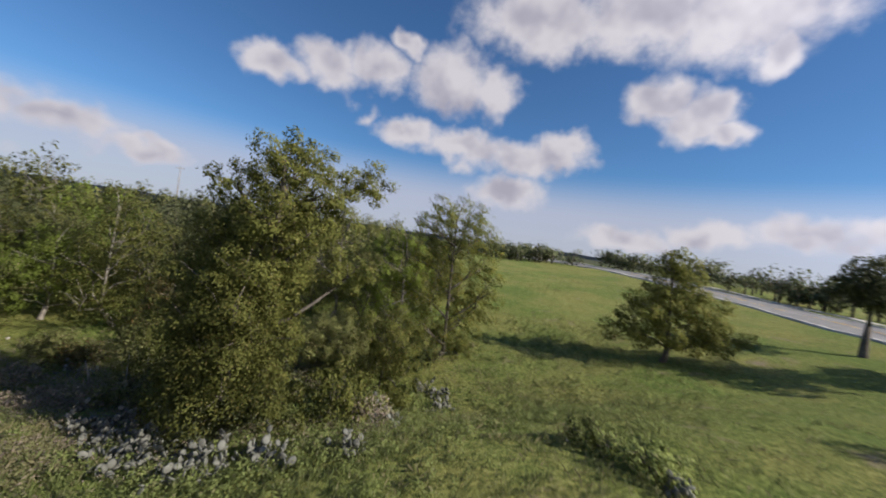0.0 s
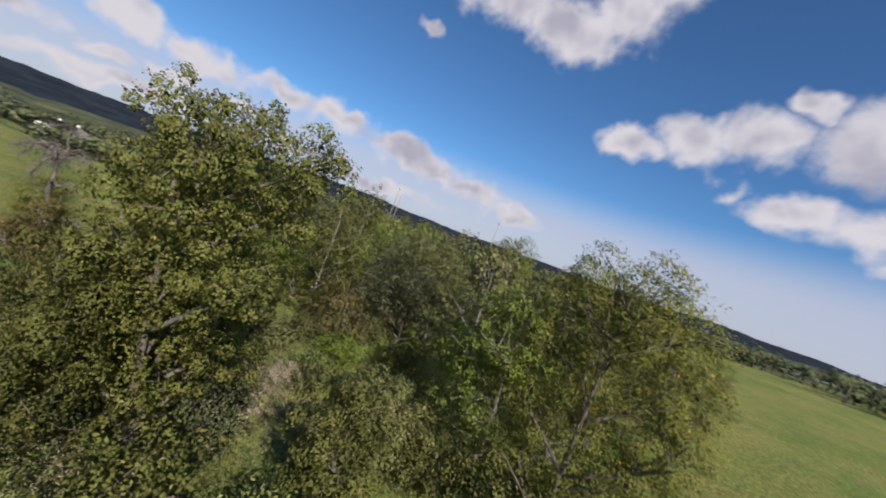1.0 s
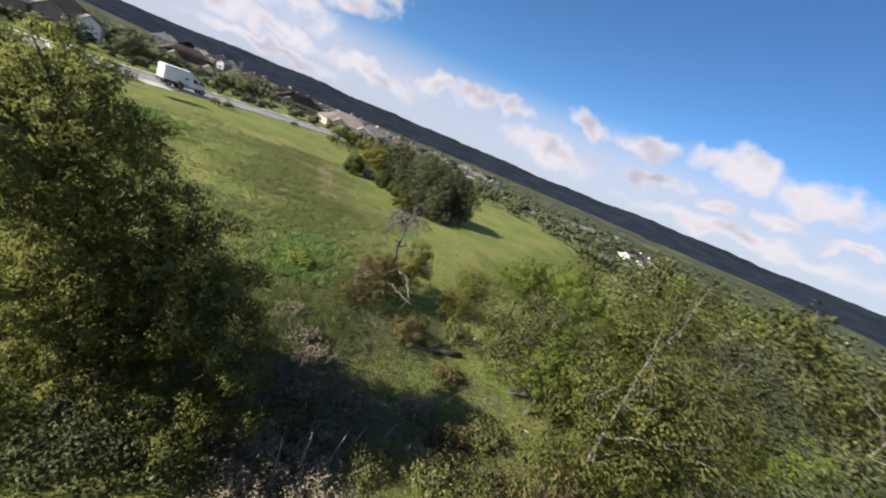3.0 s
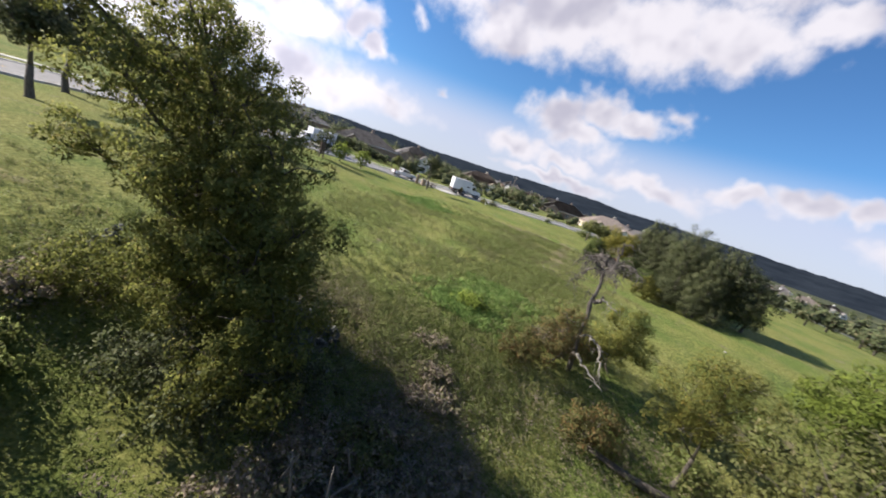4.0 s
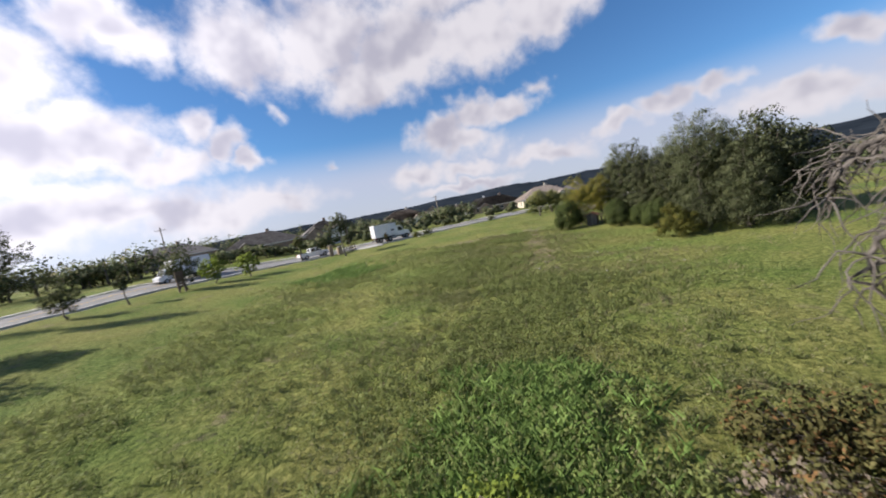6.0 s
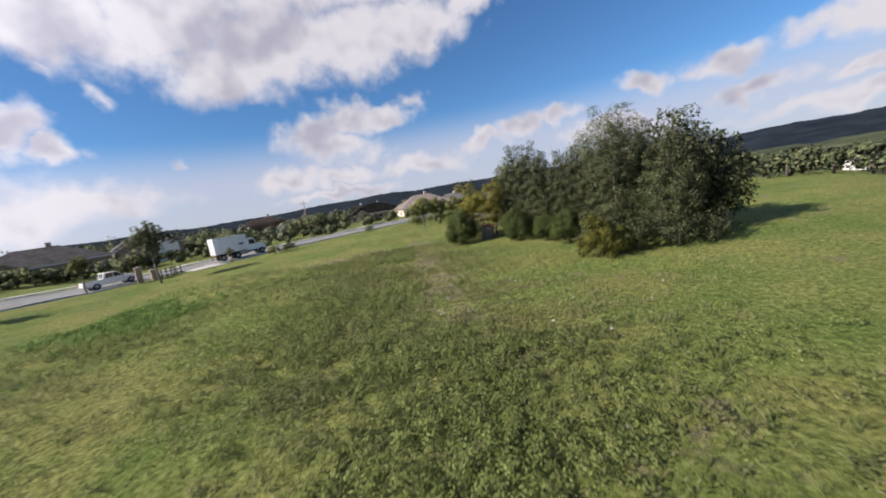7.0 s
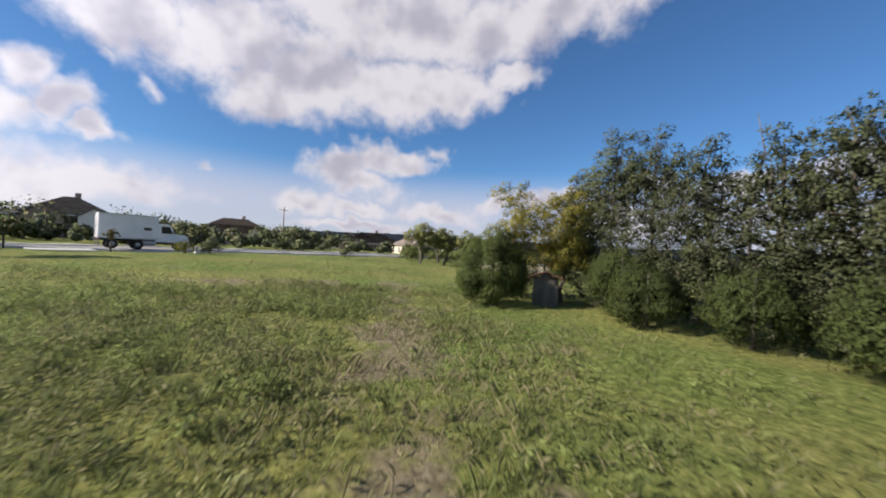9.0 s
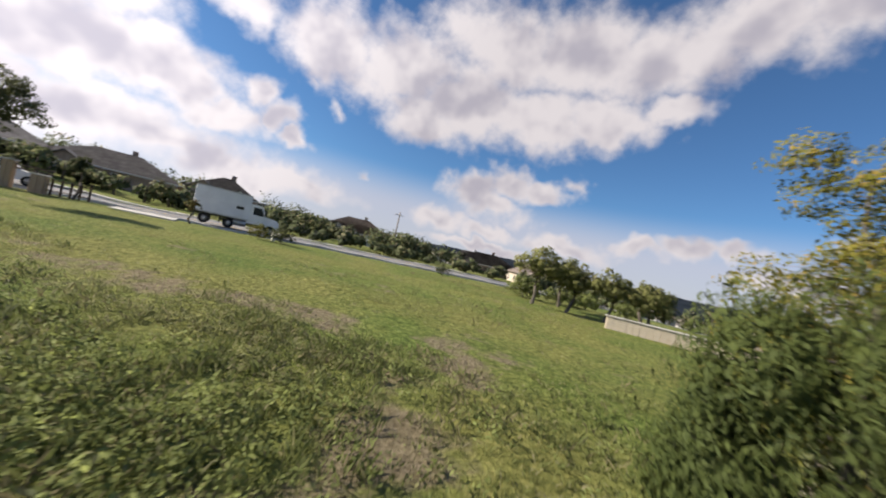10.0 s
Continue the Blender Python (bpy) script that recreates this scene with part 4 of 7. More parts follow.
cedar((-43.2, -27.4), 1.7, 3.5, "rounded dark green cedar bush in front of the shed", 81, 44000)
cedar((-43.9, -15.6), 1.5, 2.7, "dark cedar bush under the grove", 82, 18000)
tree("bush", (-40.6, -11.0), [(0, 0, 1.2, 1.0, 1.0, 0.9), (0.7, -0.4, 0.8, 0.9, 0.9, 0.7), (-0.7, 0.5, 0.9, 0.9, 0.9, 0.8), (0.3, 0.7, 0.7, 0.9, 0.8, 0.6), (-0.2, -0.6, 1.9, 0.7, 0.7, 0.5)],
     "yellow-green leafy bush at the grove's edge", M_YELLOW, 16000, 0.09, 0.04, seed=83, category="bush", gap=0.2)
cedar((-46.6, -23.2), 1.6, 2.8, "spreading cedar bush beside the shed", 84, 22000)
cedar((-45.4, -21.6), 1.5, 2.2, "low spreading cedar bush under the grove", 86, 20000)
cedar((-45.6, -18.6), 1.5, 2.5, "low cedar bush under the grove", 85, 18000)

# small trees below the bank
for k, (x, y, h, wide) in enumerate([(-30.4, 17.4, 6.4, 2.6), (-33.6, 16.2, 8.2, 2.7), (-34.2, 20.4, 7.0, 2.6), (-30.6, 14.0, 7.8, 2.5), (-25.4, 19.6, 5.4, 2.2)]):
    tree("hackberry_tree", (x, y), [(0, 0, h - 0.8, wide * 0.5, wide * 0.5, 1.0), (wide * 0.5, 0.3, h - 1.6, wide * 0.5, wide * 0.5, 1.0), (-wide * 0.5, -0.2, h - 1.7, wide * 0.5, wide * 0.5, 1.0), (0.2, wide * 0.55, h - 2.0, wide * 0.5, wide * 0.48, 1.0), (-0.1, -wide * 0.55, h - 2.2, wide * 0.5, wide * 0.48, 1.0), (0.3, 0.2, h - 3.0, wide * 0.65, wide * 0.6, 1.0)],
         "bright yellow-green leafy tree below the bank", M_LIME, 20000, 0.1, 0.11, seed=96 + k, group="bright trees below the bank", gap=0.15, clumps=(7, 0.44))
tree("huisache_tree", (-26.0, 12.6), [(0, 0, 5.2, 1.5, 1.5, 0.9), (-1.0, 0.3, 4.4, 1.4, 1.3, 0.9), (1.1, -0.3, 4.2, 1.5, 1.4, 1.0), (0.3, 0.9, 3.5, 1.5, 1.3, 0.9), (1.7, 0.4, 3.0, 1.2, 1.1, 0.8)],
     "small leaning tree with thin yellow-green foliage", M_YELLOW, 18000, 0.09, 0.1, seed=91, gap=0.4, slim=0.35)
tree("scrub_bush", (-21.4, 8.0), [(0, 0, 1.5, 1.3, 1.2, 1.0), (0.7, 0.6, 1.0, 1.1, 1.0, 0.8), (-0.8, -0.3, 1.1, 1.2, 1.1, 0.9), (-0.4, 0.1, 2.4, 0.9, 0.9, 0.8), (0.4, 0.2, 2.9, 0.6, 0.6, 0.5)],
     "reddish-brown scrub bush round the dead tree", M_RUST, 12000, 0.075, 0.05, seed=92, category="bush", gap=0.35, shell=0.2)
tree("scrub_bush", (-19.7, 8.4), [(0, 0, 0.8, 1.2, 1.1, 0.8), (0.7, 0.5, 0.6, 0.9, 0.9, 0.6)],
     "low brown-green scrub beside the dead tree", M_RUST, 5000, 0.075, 0.05, seed=95, category="bush", gap=0.4, shell=0.2)
tree("scrub_bush", (-25.0, 7.6), [(0, 0, 2.0, 1.5, 1.3, 0.9), (1.0, 0.6, 1.6, 1.1, 1.0, 0.9), (-1.0, -0.3, 1.4, 1.2, 1.1, 0.9), (0.2, 0.3, 3.2, 1.3, 1.2, 0.7)],
     "yellowish scrub bush behind the dead tree", M_YELLOW, 10000, 0.1, 0.05, seed=93, category="bush", gap=0.4, shell=0.2)
tree("scrub_bush", (-22.4, 11.6), [(0, 0, 1.0, 1.2, 1.1, 0.9), (0.9, 0.4, 0.7, 1.0, 1.0, 0.7)],
     "brown scrub bush below the bank", M_RUST, 5000, 0.09, 0.05, seed=94, category="bush", gap=0.4)

# ---- the wood in the creek bottom ----
def wood_proto(seed, leaf, h, wide, count, label, bark=None, size=0.19, twigs=2):
    rng = np.random.default_rng(seed)
    blobs = []
    for k in range(9):
        a = k * 2.4
        q = wide * (0.15 + 0.6 * (k / 9) ** 0.5)
        blobs.append((math.cos(a) * q, math.sin(a) * q, h - 1.0 - (k / 9) * h * 0.62 + rng.normal() * 0.2, wide * 0.5, wide * 0.48, h * 0.16 + 0.3))
    ob = thing("scrub_tree", (0, 0, 0), label, "tree", "trees of the creek wood")
    skeleton_of(ob, rng, blobs, 0.13, twigs, bark or M_BARK, False)
    leaf_object("crown", rng, blobs, count, size, leaf, ob, gap=0.22, clumps=(7, 0.42))
    return ob


def wood_kinds(scale, size, twigs):
    return [
        wood_proto(101, M_WOOD_LEAF, 6.4, 2.6, int(5600 * scale), "leafy scrub tree in the creek wood", None, size, twigs),
        wood_proto(102, M_WOOD_LEAF, 5.6, 3.0, int(5600 * scale), "broad leafy scrub tree in the creek wood", None, size, twigs),
        wood_proto(103, M_OAK, 7.2, 2.6, int(5600 * scale), "taller olive-green tree in the creek wood", M_PALE_BARK, size, twigs),
        wood_proto(104, M_LIME, 5.6, 2.5, int(5200 * scale), "bright yellow-green tree in the creek wood", M_PALE_BARK, size, twigs),
        wood_proto(105, M_RUST, 3.6, 2.4, int(3600 * scale), "low brownish scrub in the creek wood", None, size, twigs),
        wood_proto(106, M_LIVE, 6.0, 2.7, int(5600 * scale), "grey-green scrub oak in the creek wood", None, size, twigs),
    ]


PROTOS = wood_kinds(2.6, 0.1, 3) + wood_kinds(0.42, 0.23, 1) + wood_kinds(0.14, 0.4, 0)


def in_wood(x, y):
    """Where the creek wood stands: north and west of the clearing by the tall oak."""
    y += 2.0 * float(smooth01((x + 45) / 25))
    if x > 1.5 or x < -92 or y > 92:
        return False
    if y < 9.5 - 0.10 * (x + 30) if x < -33 else y < 17:
        return False
    if -25.0 < x < -7 and y < 25.5:
        return False
    if x > -9 and y < 30 + 0.2 * (x + 9):
        return False
    if x > -8 and y > 47:
        return False
    if math.hypot(x + 9, y - 26) < 5:
        return False
    return True


def wood():
    rng = np.random.default_rng(5)
    placed, used = [], set()
    for _ in range(9000):
        x, y = rng.uniform(-92, 2), rng.uniform(3, 92)
        away = math.hypot(x + 8, y - 22)
        if not in_wood(x, y) or rng.random() < 0.4 * smooth01((away - 30) / 50):
            continue
        gap = 3.0 if away < 42 else 4.3
        if any((x - a) ** 2 + (y - b) ** 2 < gap * gap for a, b in placed):
            continue
        placed.append((x, y))
        k = int(rng.choice(6, p=[0.24, 0.18, 0.18, 0.18, 0.1, 0.12])) + (0 if away < 30 else 6 if away < 42 else 12)
        s = rng.uniform(0.8, 1.3)
        m = pose(x, y, ground_z(x, y) - 0.1, rng.normal() * 4, rng.normal() * 4, rng.uniform(0, 360)) @ Matrix.Diagonal((s, s, s * rng.uniform(0.9, 1.2), 1))
        if x > -43 and y < 14.5:
            continue
        if k in used:
            keep = PROTOS[k].matrix_basis.copy()
            PROTOS[k].matrix_basis = Matrix.Identity(4)
            copy_thing(PROTOS[k], m)
            PROTOS[k].matrix_basis = keep
        else:
            used.add(k)
            PROTOS[k].matrix_basis = m
        if len(placed) > 215:
            break
    for k, ob in enumerate(PROTOS):
        if k not in used:
            for child in list(ob.children_recursive):
                bpy.data.objects.remove(child)
            bpy.data.objects.remove(ob)
    return placed


wood()

# more trees and bushes round the clearing
tree("pale_limbed_tree", (-8.0, 27.0), [(0.3, -0.3, 9.3, 1.2, 1.1, 0.8), (-0.9, 0.3, 8.2, 1.4, 1.3, 1.0), (1.2, 0.4, 7.4, 1.4, 1.3, 1.0), (-1.6, 0.4, 6.0, 1.6, 1.5, 1.1), (1.6, 0.6, 5.2, 1.6, 1.5, 1.1), (0, -1.2, 4.0, 1.8, 1.5, 1.1)],
     "half-bare tree with pale limbs rising above the scrub", M_WOOD_LEAF, 7000, 0.17, 0.17, bark=M_PALE_BARK, seed=201, twigs=9, gap=0.6)
tree("pale_limbed_tree", (-2.8, 23.6), [(0.4, -0.6, 8.0, 1.3, 1.2, 1.0), (-1.0, 0.2, 7.4, 1.4, 1.3, 1.1), (0.2, -1.2, 6.2, 1.5, 1.3, 1.1), (-1.6, -0.6, 5.2, 1.6, 1.4, 1.2), (0.9, 0.4, 5.4, 1.5, 1.4, 1.1), (-0.4, -0.9, 3.6, 1.8, 1.5, 1.2)],
     "scrubby tree with pale limbs and bright yellow-green leaf sprays", M_LIME, 22000, 0.1, 0.16, bark=M_PALE_BARK, seed=202, twigs=7, gap=0.55, hang=0.6)
for k, (x, y, r, h, leaf, text) in enumerate([
        (-14.0, 22.7, 1.8, 2.2, M_LIME, "bright green rounded bush beside the clearing"),
        (-4.4, 20.7, 1.7, 2.0, M_WOOD_LEAF, "leafy bush between the oak and the mesquite"), (-6.8, 24.3, 2.0, 2.6, M_WOOD_LEAF, "dark leafy bush under the scrub trees"),
        (-11.5, 25.6, 2.0, 2.8, M_OAK, "olive bush at the clearing's edge"), (-16.5, 25.9, 2.0, 3.0, M_WOOD_LEAF, "leafy bush at the clearing's edge"),
        (-2.6, 21.5, 1.9, 3.4, M_OAK, "tall olive bush between the oak and the mesquite"), (-0.4, 23.1, 1.7, 3.0, M_WOOD_LEAF, "leafy bush under the mesquite"), (-17.4, 21.5, 1.6, 2.2, M_WOOD_LEAF, "leafy bush in the clearing"), (-20.6, 23.7, 2.0, 3.4, M_OAK, "olive bush at the clearing's edge"),
        (-12.2, 18.9, 1.1, 1.0, M_DRYWEED, "dry brush in the clearing"), (-18.6, 18.7, 1.3, 1.2, M_RUST, "brown scrub in the clearing"), (-48.2, -25.4, 1.5, 2.6, M_LIVE, "dense scrub behind the shed"), (-46.4, -28.4, 1.4, 2.4, M_LIVE, "dense scrub behind the shed"), (-47.6, -19.8, 1.5, 2.8, M_LIVE, "dense scrub under the grove"), (-43.0, -12.8, 1.5, 2.6, M_LIVE, "dense scrub under the grove"), (-43.6, -8.0, 1.5, 2.2, M_LIVE, "dense scrub under the grove"),
        (-1.2, 22.1, 1.5, 2.0, M_CEDAR, "dark green bush at the mesquite's foot"), (2.0, 25.1, 1.3, 1.7, M_OAK, "olive bush at the mesquite's foot"),
        (-8.4, 15.0, 1.8, 2.8, M_LIVE, "dark scrub under the tall oak"), (-3.2, 12.2, 1.6, 2.4, M_OAK, "olive scrub under the tall oak"), (-6.6, 14.0, 1.6, 2.4, M_LIVE, "dark scrub under the tall oak"), (-10.2, 13.2, 1.5, 2.2, M_LIVE, "dark scrub under the tall oak"), (-6.4, 10.2, 1.6, 2.0, M_LIVE, "dark scrub under the tall oak"),
        (-42.2, -9.8, 1.4, 2.2, M_LIVE, "dense scrub at the grove's edge"), (-42.8, -11.6, 1.4, 2.6, M_LIVE, "dense scrub at the grove's edge"), (-44.6, -13.8, 1.5, 2.8, M_LIVE, "dense scrub at the grove's edge"), (-46.6, -16.8, 1.5, 2.8, M_LIVE, "dense scrub at the grove's edge"), (-48.4, -22.8, 1.5, 2.8, M_LIVE, "dense scrub at the grove's edge"), (-45.0, -6.8, 1.4, 2.0, M_LIVE, "dense scrub at the grove's edge"),
        (-10.9, 19.9, 1.3, 1.4, M_WOOD_LEAF, "grey-green brush beside the clearing"), (-12.8, 14.3, 1.3, 1.1, M_WOOD_LEAF, "low brush in the oak's shade"),
        (-2.6, 14.7, 1.3, 1.3, M_WEED, "leafy weed thicket beside the oak"), (-1.0, 16.7, 1.2, 1.1, M_WEED, "leafy weed thicket beside the oak"), (-46.0, -29.4, 1.5, 3.0, M_YELLOW, "yellow-green leafy scrub behind the shed"),
        (-14.6, 17.7, 1.2, 1.2, M_WOOD_LEAF, "low grey-green brush in the clearing"), (-16.4, 19.7, 1.3, 1.5, M_WOOD_LEAF, "low grey-green brush in the clearing"), (-18.8, 16.1, 1.2, 1.0, M_DRYWEED, "dry brush in the clearing"), (-20.6, 19.3, 1.4, 1.6, M_WOOD_LEAF, "low grey-green brush in the clearing"), (-13.2, 20.7, 1.2, 1.3, M_WEED, "leafy brush in the clearing"), (-22.6, 15.1, 1.2, 1.1, M_RUST, "brown scrub in the clearing"), (-22.8, 5.6, 1.2, 0.9, M_RUST, "reddish-brown scrub near the dead tree"), (-24.0, 6.2, 1.2, 1.0, M_RUST, "reddish-brown scrub near the dead tree"), (-21.6, 6.4, 1.0, 0.7, M_DRYWEED, "dry brush near the dead tree"),
        (-9.8, 20.9, 1.4, 1.6, M_WEED, "low leafy bush in the clearing"), (-5.0, 22.7, 1.3, 2.4, M_OAK, "olive bush near the mesquite"),
        (6.2, 9.0, 1.0, 0.8, M_WEED, "thorny green bush in the long grass"), (5.2, 10.4, 0.9, 0.8, M_WEED, "leafy weed clump in the long grass"),
        (-17.4, 4.9, 1.2, 0.8, M_LIME, "bright green weed clump in the meadow"), (-14.8, 11.6, 1.3, 0.6, M_DRYWEED, "dry brown brush on the bank"), (-13.6, 13.0, 1.3, 0.7, M_DRYWEED, "dry brown brush on the bank"), (-11.4, 14.6, 1.5, 1.0, M_DRYWEED, "dry twiggy brush in the oak's shade"), (-13.4, 15.0, 1.5, 0.9, M_DRYWEED, "dry twiggy brush in the oak's shade"), (-10.2, 16.2, 1.4, 1.1, M_DRYWEED, "dry twiggy brush in the oak's shade"), (-15.6, 14.4, 1.4, 0.8, M_DRYWEED, "dry twiggy brush in the oak's shade"), (-12.2, 17.0, 1.3, 0.9, M_DRYWEED, "dry twiggy brush in the clearing"), (-15.0, 10.4, 1.0, 0.4, M_DRYWEED, "dry brown brush on the bank"),
        (-14.9, 8.9, 1.0, 0.4, M_DRYWEED, "low dry brush in the meadow"), (-2.0, 12.4, 1.1, 1.0, M_DRYWEED, "dry grey brush by the cactus"), (-34.5, -60.0, 1.2, 1.5, M_LIVE, "round grey-green shrub on the verge"),
        (-32.4, -61.2, 1.1, 1.4, M_YELLOW, "round yellow-green shrub on the verge"), (-51.5, -66.0, 1.0, 1.3, M_LIVE, "small shrub on the verge"), (-27.0, 12.2, 1.3, 1.2, M_WEED, "leafy bush below the bank"),
        (-29.0, 9.4, 1.2, 1.1, M_YELLOW, "yellowish bush below the bank"), (-33.5, 12.5, 1.6, 2.0, M_OAK, "olive bush below the bank")]):
    tree("bush", (x, y), [(0, 0, h * 0.55, r * 0.75, r * 0.72, h * 0.45), (r * 0.5, 0.2, h * 0.4, r * 0.55, r * 0.5, h * 0.38), (-r * 0.45, 0.3, h * 0.42, r * 0.55, r * 0.5, h * 0.38), (0.1, -r * 0.45, h * 0.36, r * 0.6, r * 0.5, h * 0.34), (0.1, r * 0.4, h * 0.6, r * 0.45, r * 0.45, h * 0.4)],
         text, leaf, int(1600 * r * r ** 0.5), 0.112, 0.04, seed=220 + k, category="bush", gap=0.25, twigs=2)

# scrub trees close under the drone's way
for k, (x, y, h) in enumerate([(-6.6, 20.8, 3.4), (-4.8, 20.4, 3.2)]):
    tree("brush_tree", (x, y), [(0, 0, h - 0.7, 1.1, 1.1, 0.8), (0.9, 0.4, h - 1.3, 1.1, 1.0, 0.9), (-0.9, -0.2, h - 1.4, 1.1, 1.0, 0.9), (0.1, -0.9, h - 1.5, 1.0, 1.0, 0.9), (0, 0.9, h - 1.6, 1.0, 1.0, 0.9), (0, 0, h - 2.3, 1.5, 1.4, 1.0)],
         "light olive brush tree beside the clearing", M_WOOD_LEAF, 15000, 0.09, 0.07, seed=270 + k, group="brush trees by the clearing", gap=0.12, clumps=(7, 0.44))

# ---- the dead tree ----
def dead_tree():
    rng = np.random.default_rng(77)
    at = (-22.2, 8.0)
    ob = thing("dead_tree", (*at, ground_z(*at)), "dead grey tree with twisted bare branches above the scrub", "tree")
    across, deep = Vector((-0.62, 0.785, 0)), Vector((-0.785, -0.62, 0))

    def at_(u, v, z):
        return across * u + deep * v + Vector((0, 0, z))

    trunk = part("trunk", tube(bmesh.new(), [at_(0.25, 0.05, -0.3), at_(0.2, 0, 0.9), at_(0.02, 0.05, 1.9), at_(0.06, 0, 2.9), at_(-0.1, 0, 3.6), at_(-0.03, 0, 4.2), at_(-0.02, 0, 4.7), at_(-0.15, 0, 5.3)], [0.14, 0.115, 0.09, 0.095, 0.115, 0.075, 0.08, 0.09], 10), M_DEAD, ob)

    def limb(points, thick, twigs, mat=M_DEAD, droop=0.35, reach=0.13):
        """A crooked branch through its bends, with hanging twigs."""
        bm = bmesh.new()
        pts, rad = [], []
        for k in range(len(points) - 1):
            a, b = at_(*points[k]), at_(*points[k + 1])
            for j in range(4):
                pts.append(a.lerp(b, j / 4) + Vector(rng.normal(size=3)) * (0.045 if pts else 0))
        pts.append(at_(*points[-1]))
        rad = [thick * (1 - 0.72 * k / (len(pts) - 1)) * (0.85 + 0.3 * rng.random()) for k in range(len(pts))]
        tube(bm, pts, rad, 7)
        branch = part("branch", bm, mat, ob)
        spray = bmesh.new()
        for _ in range(int(twigs * 1.5)):
            k = int(rng.integers(2, len(pts)))
            q, e = pts[k].copy(), Vector(rng.normal(size=3)).normalized()
            tw, n = [q.copy()], int(rng.integers(4, 9))
            for _ in range(n):
                e = (e + Vector(rng.normal(size=3)) * 0.5 + Vector((0, 0, -droop))).normalized()
                q = q + e * reach
                tw.append(q.copy())
            t0 = min(0.015, rad[k] * 0.6)
            tube(spray, tw, [t0 * (1 - 0.75 * i / n) for i in range(n + 1)], 4)
        if twigs:
            tagged(part("twig_spray", spray, mat, branch), kind="stuff")
        else:
            spray.free()

    limb([(-0.15, 0, 5.25), (-0.38, 0.1, 5.7), (-0.28, 0.2, 5.97), (-0.74, 0.25, 5.97), (-1.07, 0.3, 5.68), (-1.27, 0.3, 5.25)], 0.075, 40)
    limb([(-0.15, 0, 5.2), (-0.52, -0.15, 5.33), (-0.8, -0.3, 5.05), (-1.03, -0.35, 4.81), (-1.19, -0.4, 4.43), (-0.9, -0.45, 4.0)], 0.055, 32)
    limb([(-0.12, 0, 5.3), (0.17, 0.05, 5.63), (0.45, 0.1, 5.8), (0.73, 0.1, 5.96), (1.1, 0.2, 5.9), (1.5, 0.2, 5.7)], 0.075, 44)
    limb([(-0.1, 0, 5.25), (0.1, -0.35, 5.5), (0.35, -0.7, 5.75), (0.6, -1.0, 5.6), (0.9, -1.2, 5.2)], 0.06, 36)
    limb([(-0.1, 0, 5.3), (-0.1, 0.5, 5.7), (0.2, 0.9, 5.9), (0.4, 1.3, 5.6)], 0.06, 34)
    limb([(-0.2, 0, 5.3), (-0.5, 0.6, 5.75), (-0.9, 0.9, 5.8), (-1.2, 1.1, 5.4)], 0.055, 30)
    limb([(-0.2, 0, 5.3), (-0.4, -0.5, 5.7), (-0.75, -0.8, 5.9), (-1.0, -1.1, 5.5)], 0.05, 30)
    limb([(0.17, 0.05, 5.63), (0.2, 0.05, 6.21), (0.26, 0.05, 6.6), (0.24, 0.1, 6.9), (0.65, 0.1, 6.82), (1.03, 0.15, 6.81)], 0.05, 7, droop=0.1, reach=0.09)
    limb([(0.2, 0.05, 6.3), (0.1, 0, 6.62), (-0.02, -0.05, 6.5)], 0.035, 3, droop=0.1, reach=0.07)
    limb([(-0.08, 0, 3.75), (0.2, -0.05, 3.83), (0.41, -0.1, 4.03), (0.36, -0.12, 4.26)], 0.12, 0)
    limb([(0.4, -0.1, 4.1), (0.7, -0.15, 4.05), (1.19, -0.2, 3.84)], 0.055, 4, M_BLEACHED)
    limb([(-0.05, 0, 3.9), (-0.2, -0.2, 4.05), (-0.3, -0.3, 4.3)], 0.05, 2)
    # bleached limbs sprawling from the foot
    limb([(0.02, -0.2, 0.7), (0.3, -0.5, 1.1), (0.56, -0.7, 1.2), (1.0, -0.9, 1.0), (1.5, -1.0, 0.8), (2.3, -1.1, 0.5)], 0.09, 5, M_BLEACHED)
    limb([(0.03, 0, 1.8), (0.4, -0.2, 2.15), (0.91, -0.4, 2.2), (1.2, -0.4, 2.0), (1.5, -0.5, 1.95)], 0.075, 4, M_BLEACHED)
    limb([(1.2, -0.4, 2.0), (1.55, -0.6, 1.6), (1.7, -0.8, 1.2), (1.9, -0.9, 0.75)], 0.07, 4, M_BLEACHED)
    limb([(0.0, -0.1, 2.3), (-0.3, -0.35, 2.45), (-0.65, -0.5, 2.5), (-0.9, -0.6, 2.7)], 0.05, 3, M_BLEACHED)
    return ob


dead_tree()


def fallen(name, points, radii, label, mat=None):
    """A log or a bare snag through points given in the plan with their height over the land."""
    x, y = points[0][:2]
    ob = thing(name, (x, y, ground_z(x, y)), label, "log" if name == "fallen_log" else "dead wood")
    z0 = ground_z(x, y)
    part("stem", tube(bmesh.new(), [(px - x, py - y, ground_z(px, py) - z0 + h) for px, py, h in points], radii, 8), mat or M_DEAD, ob)
    return ob


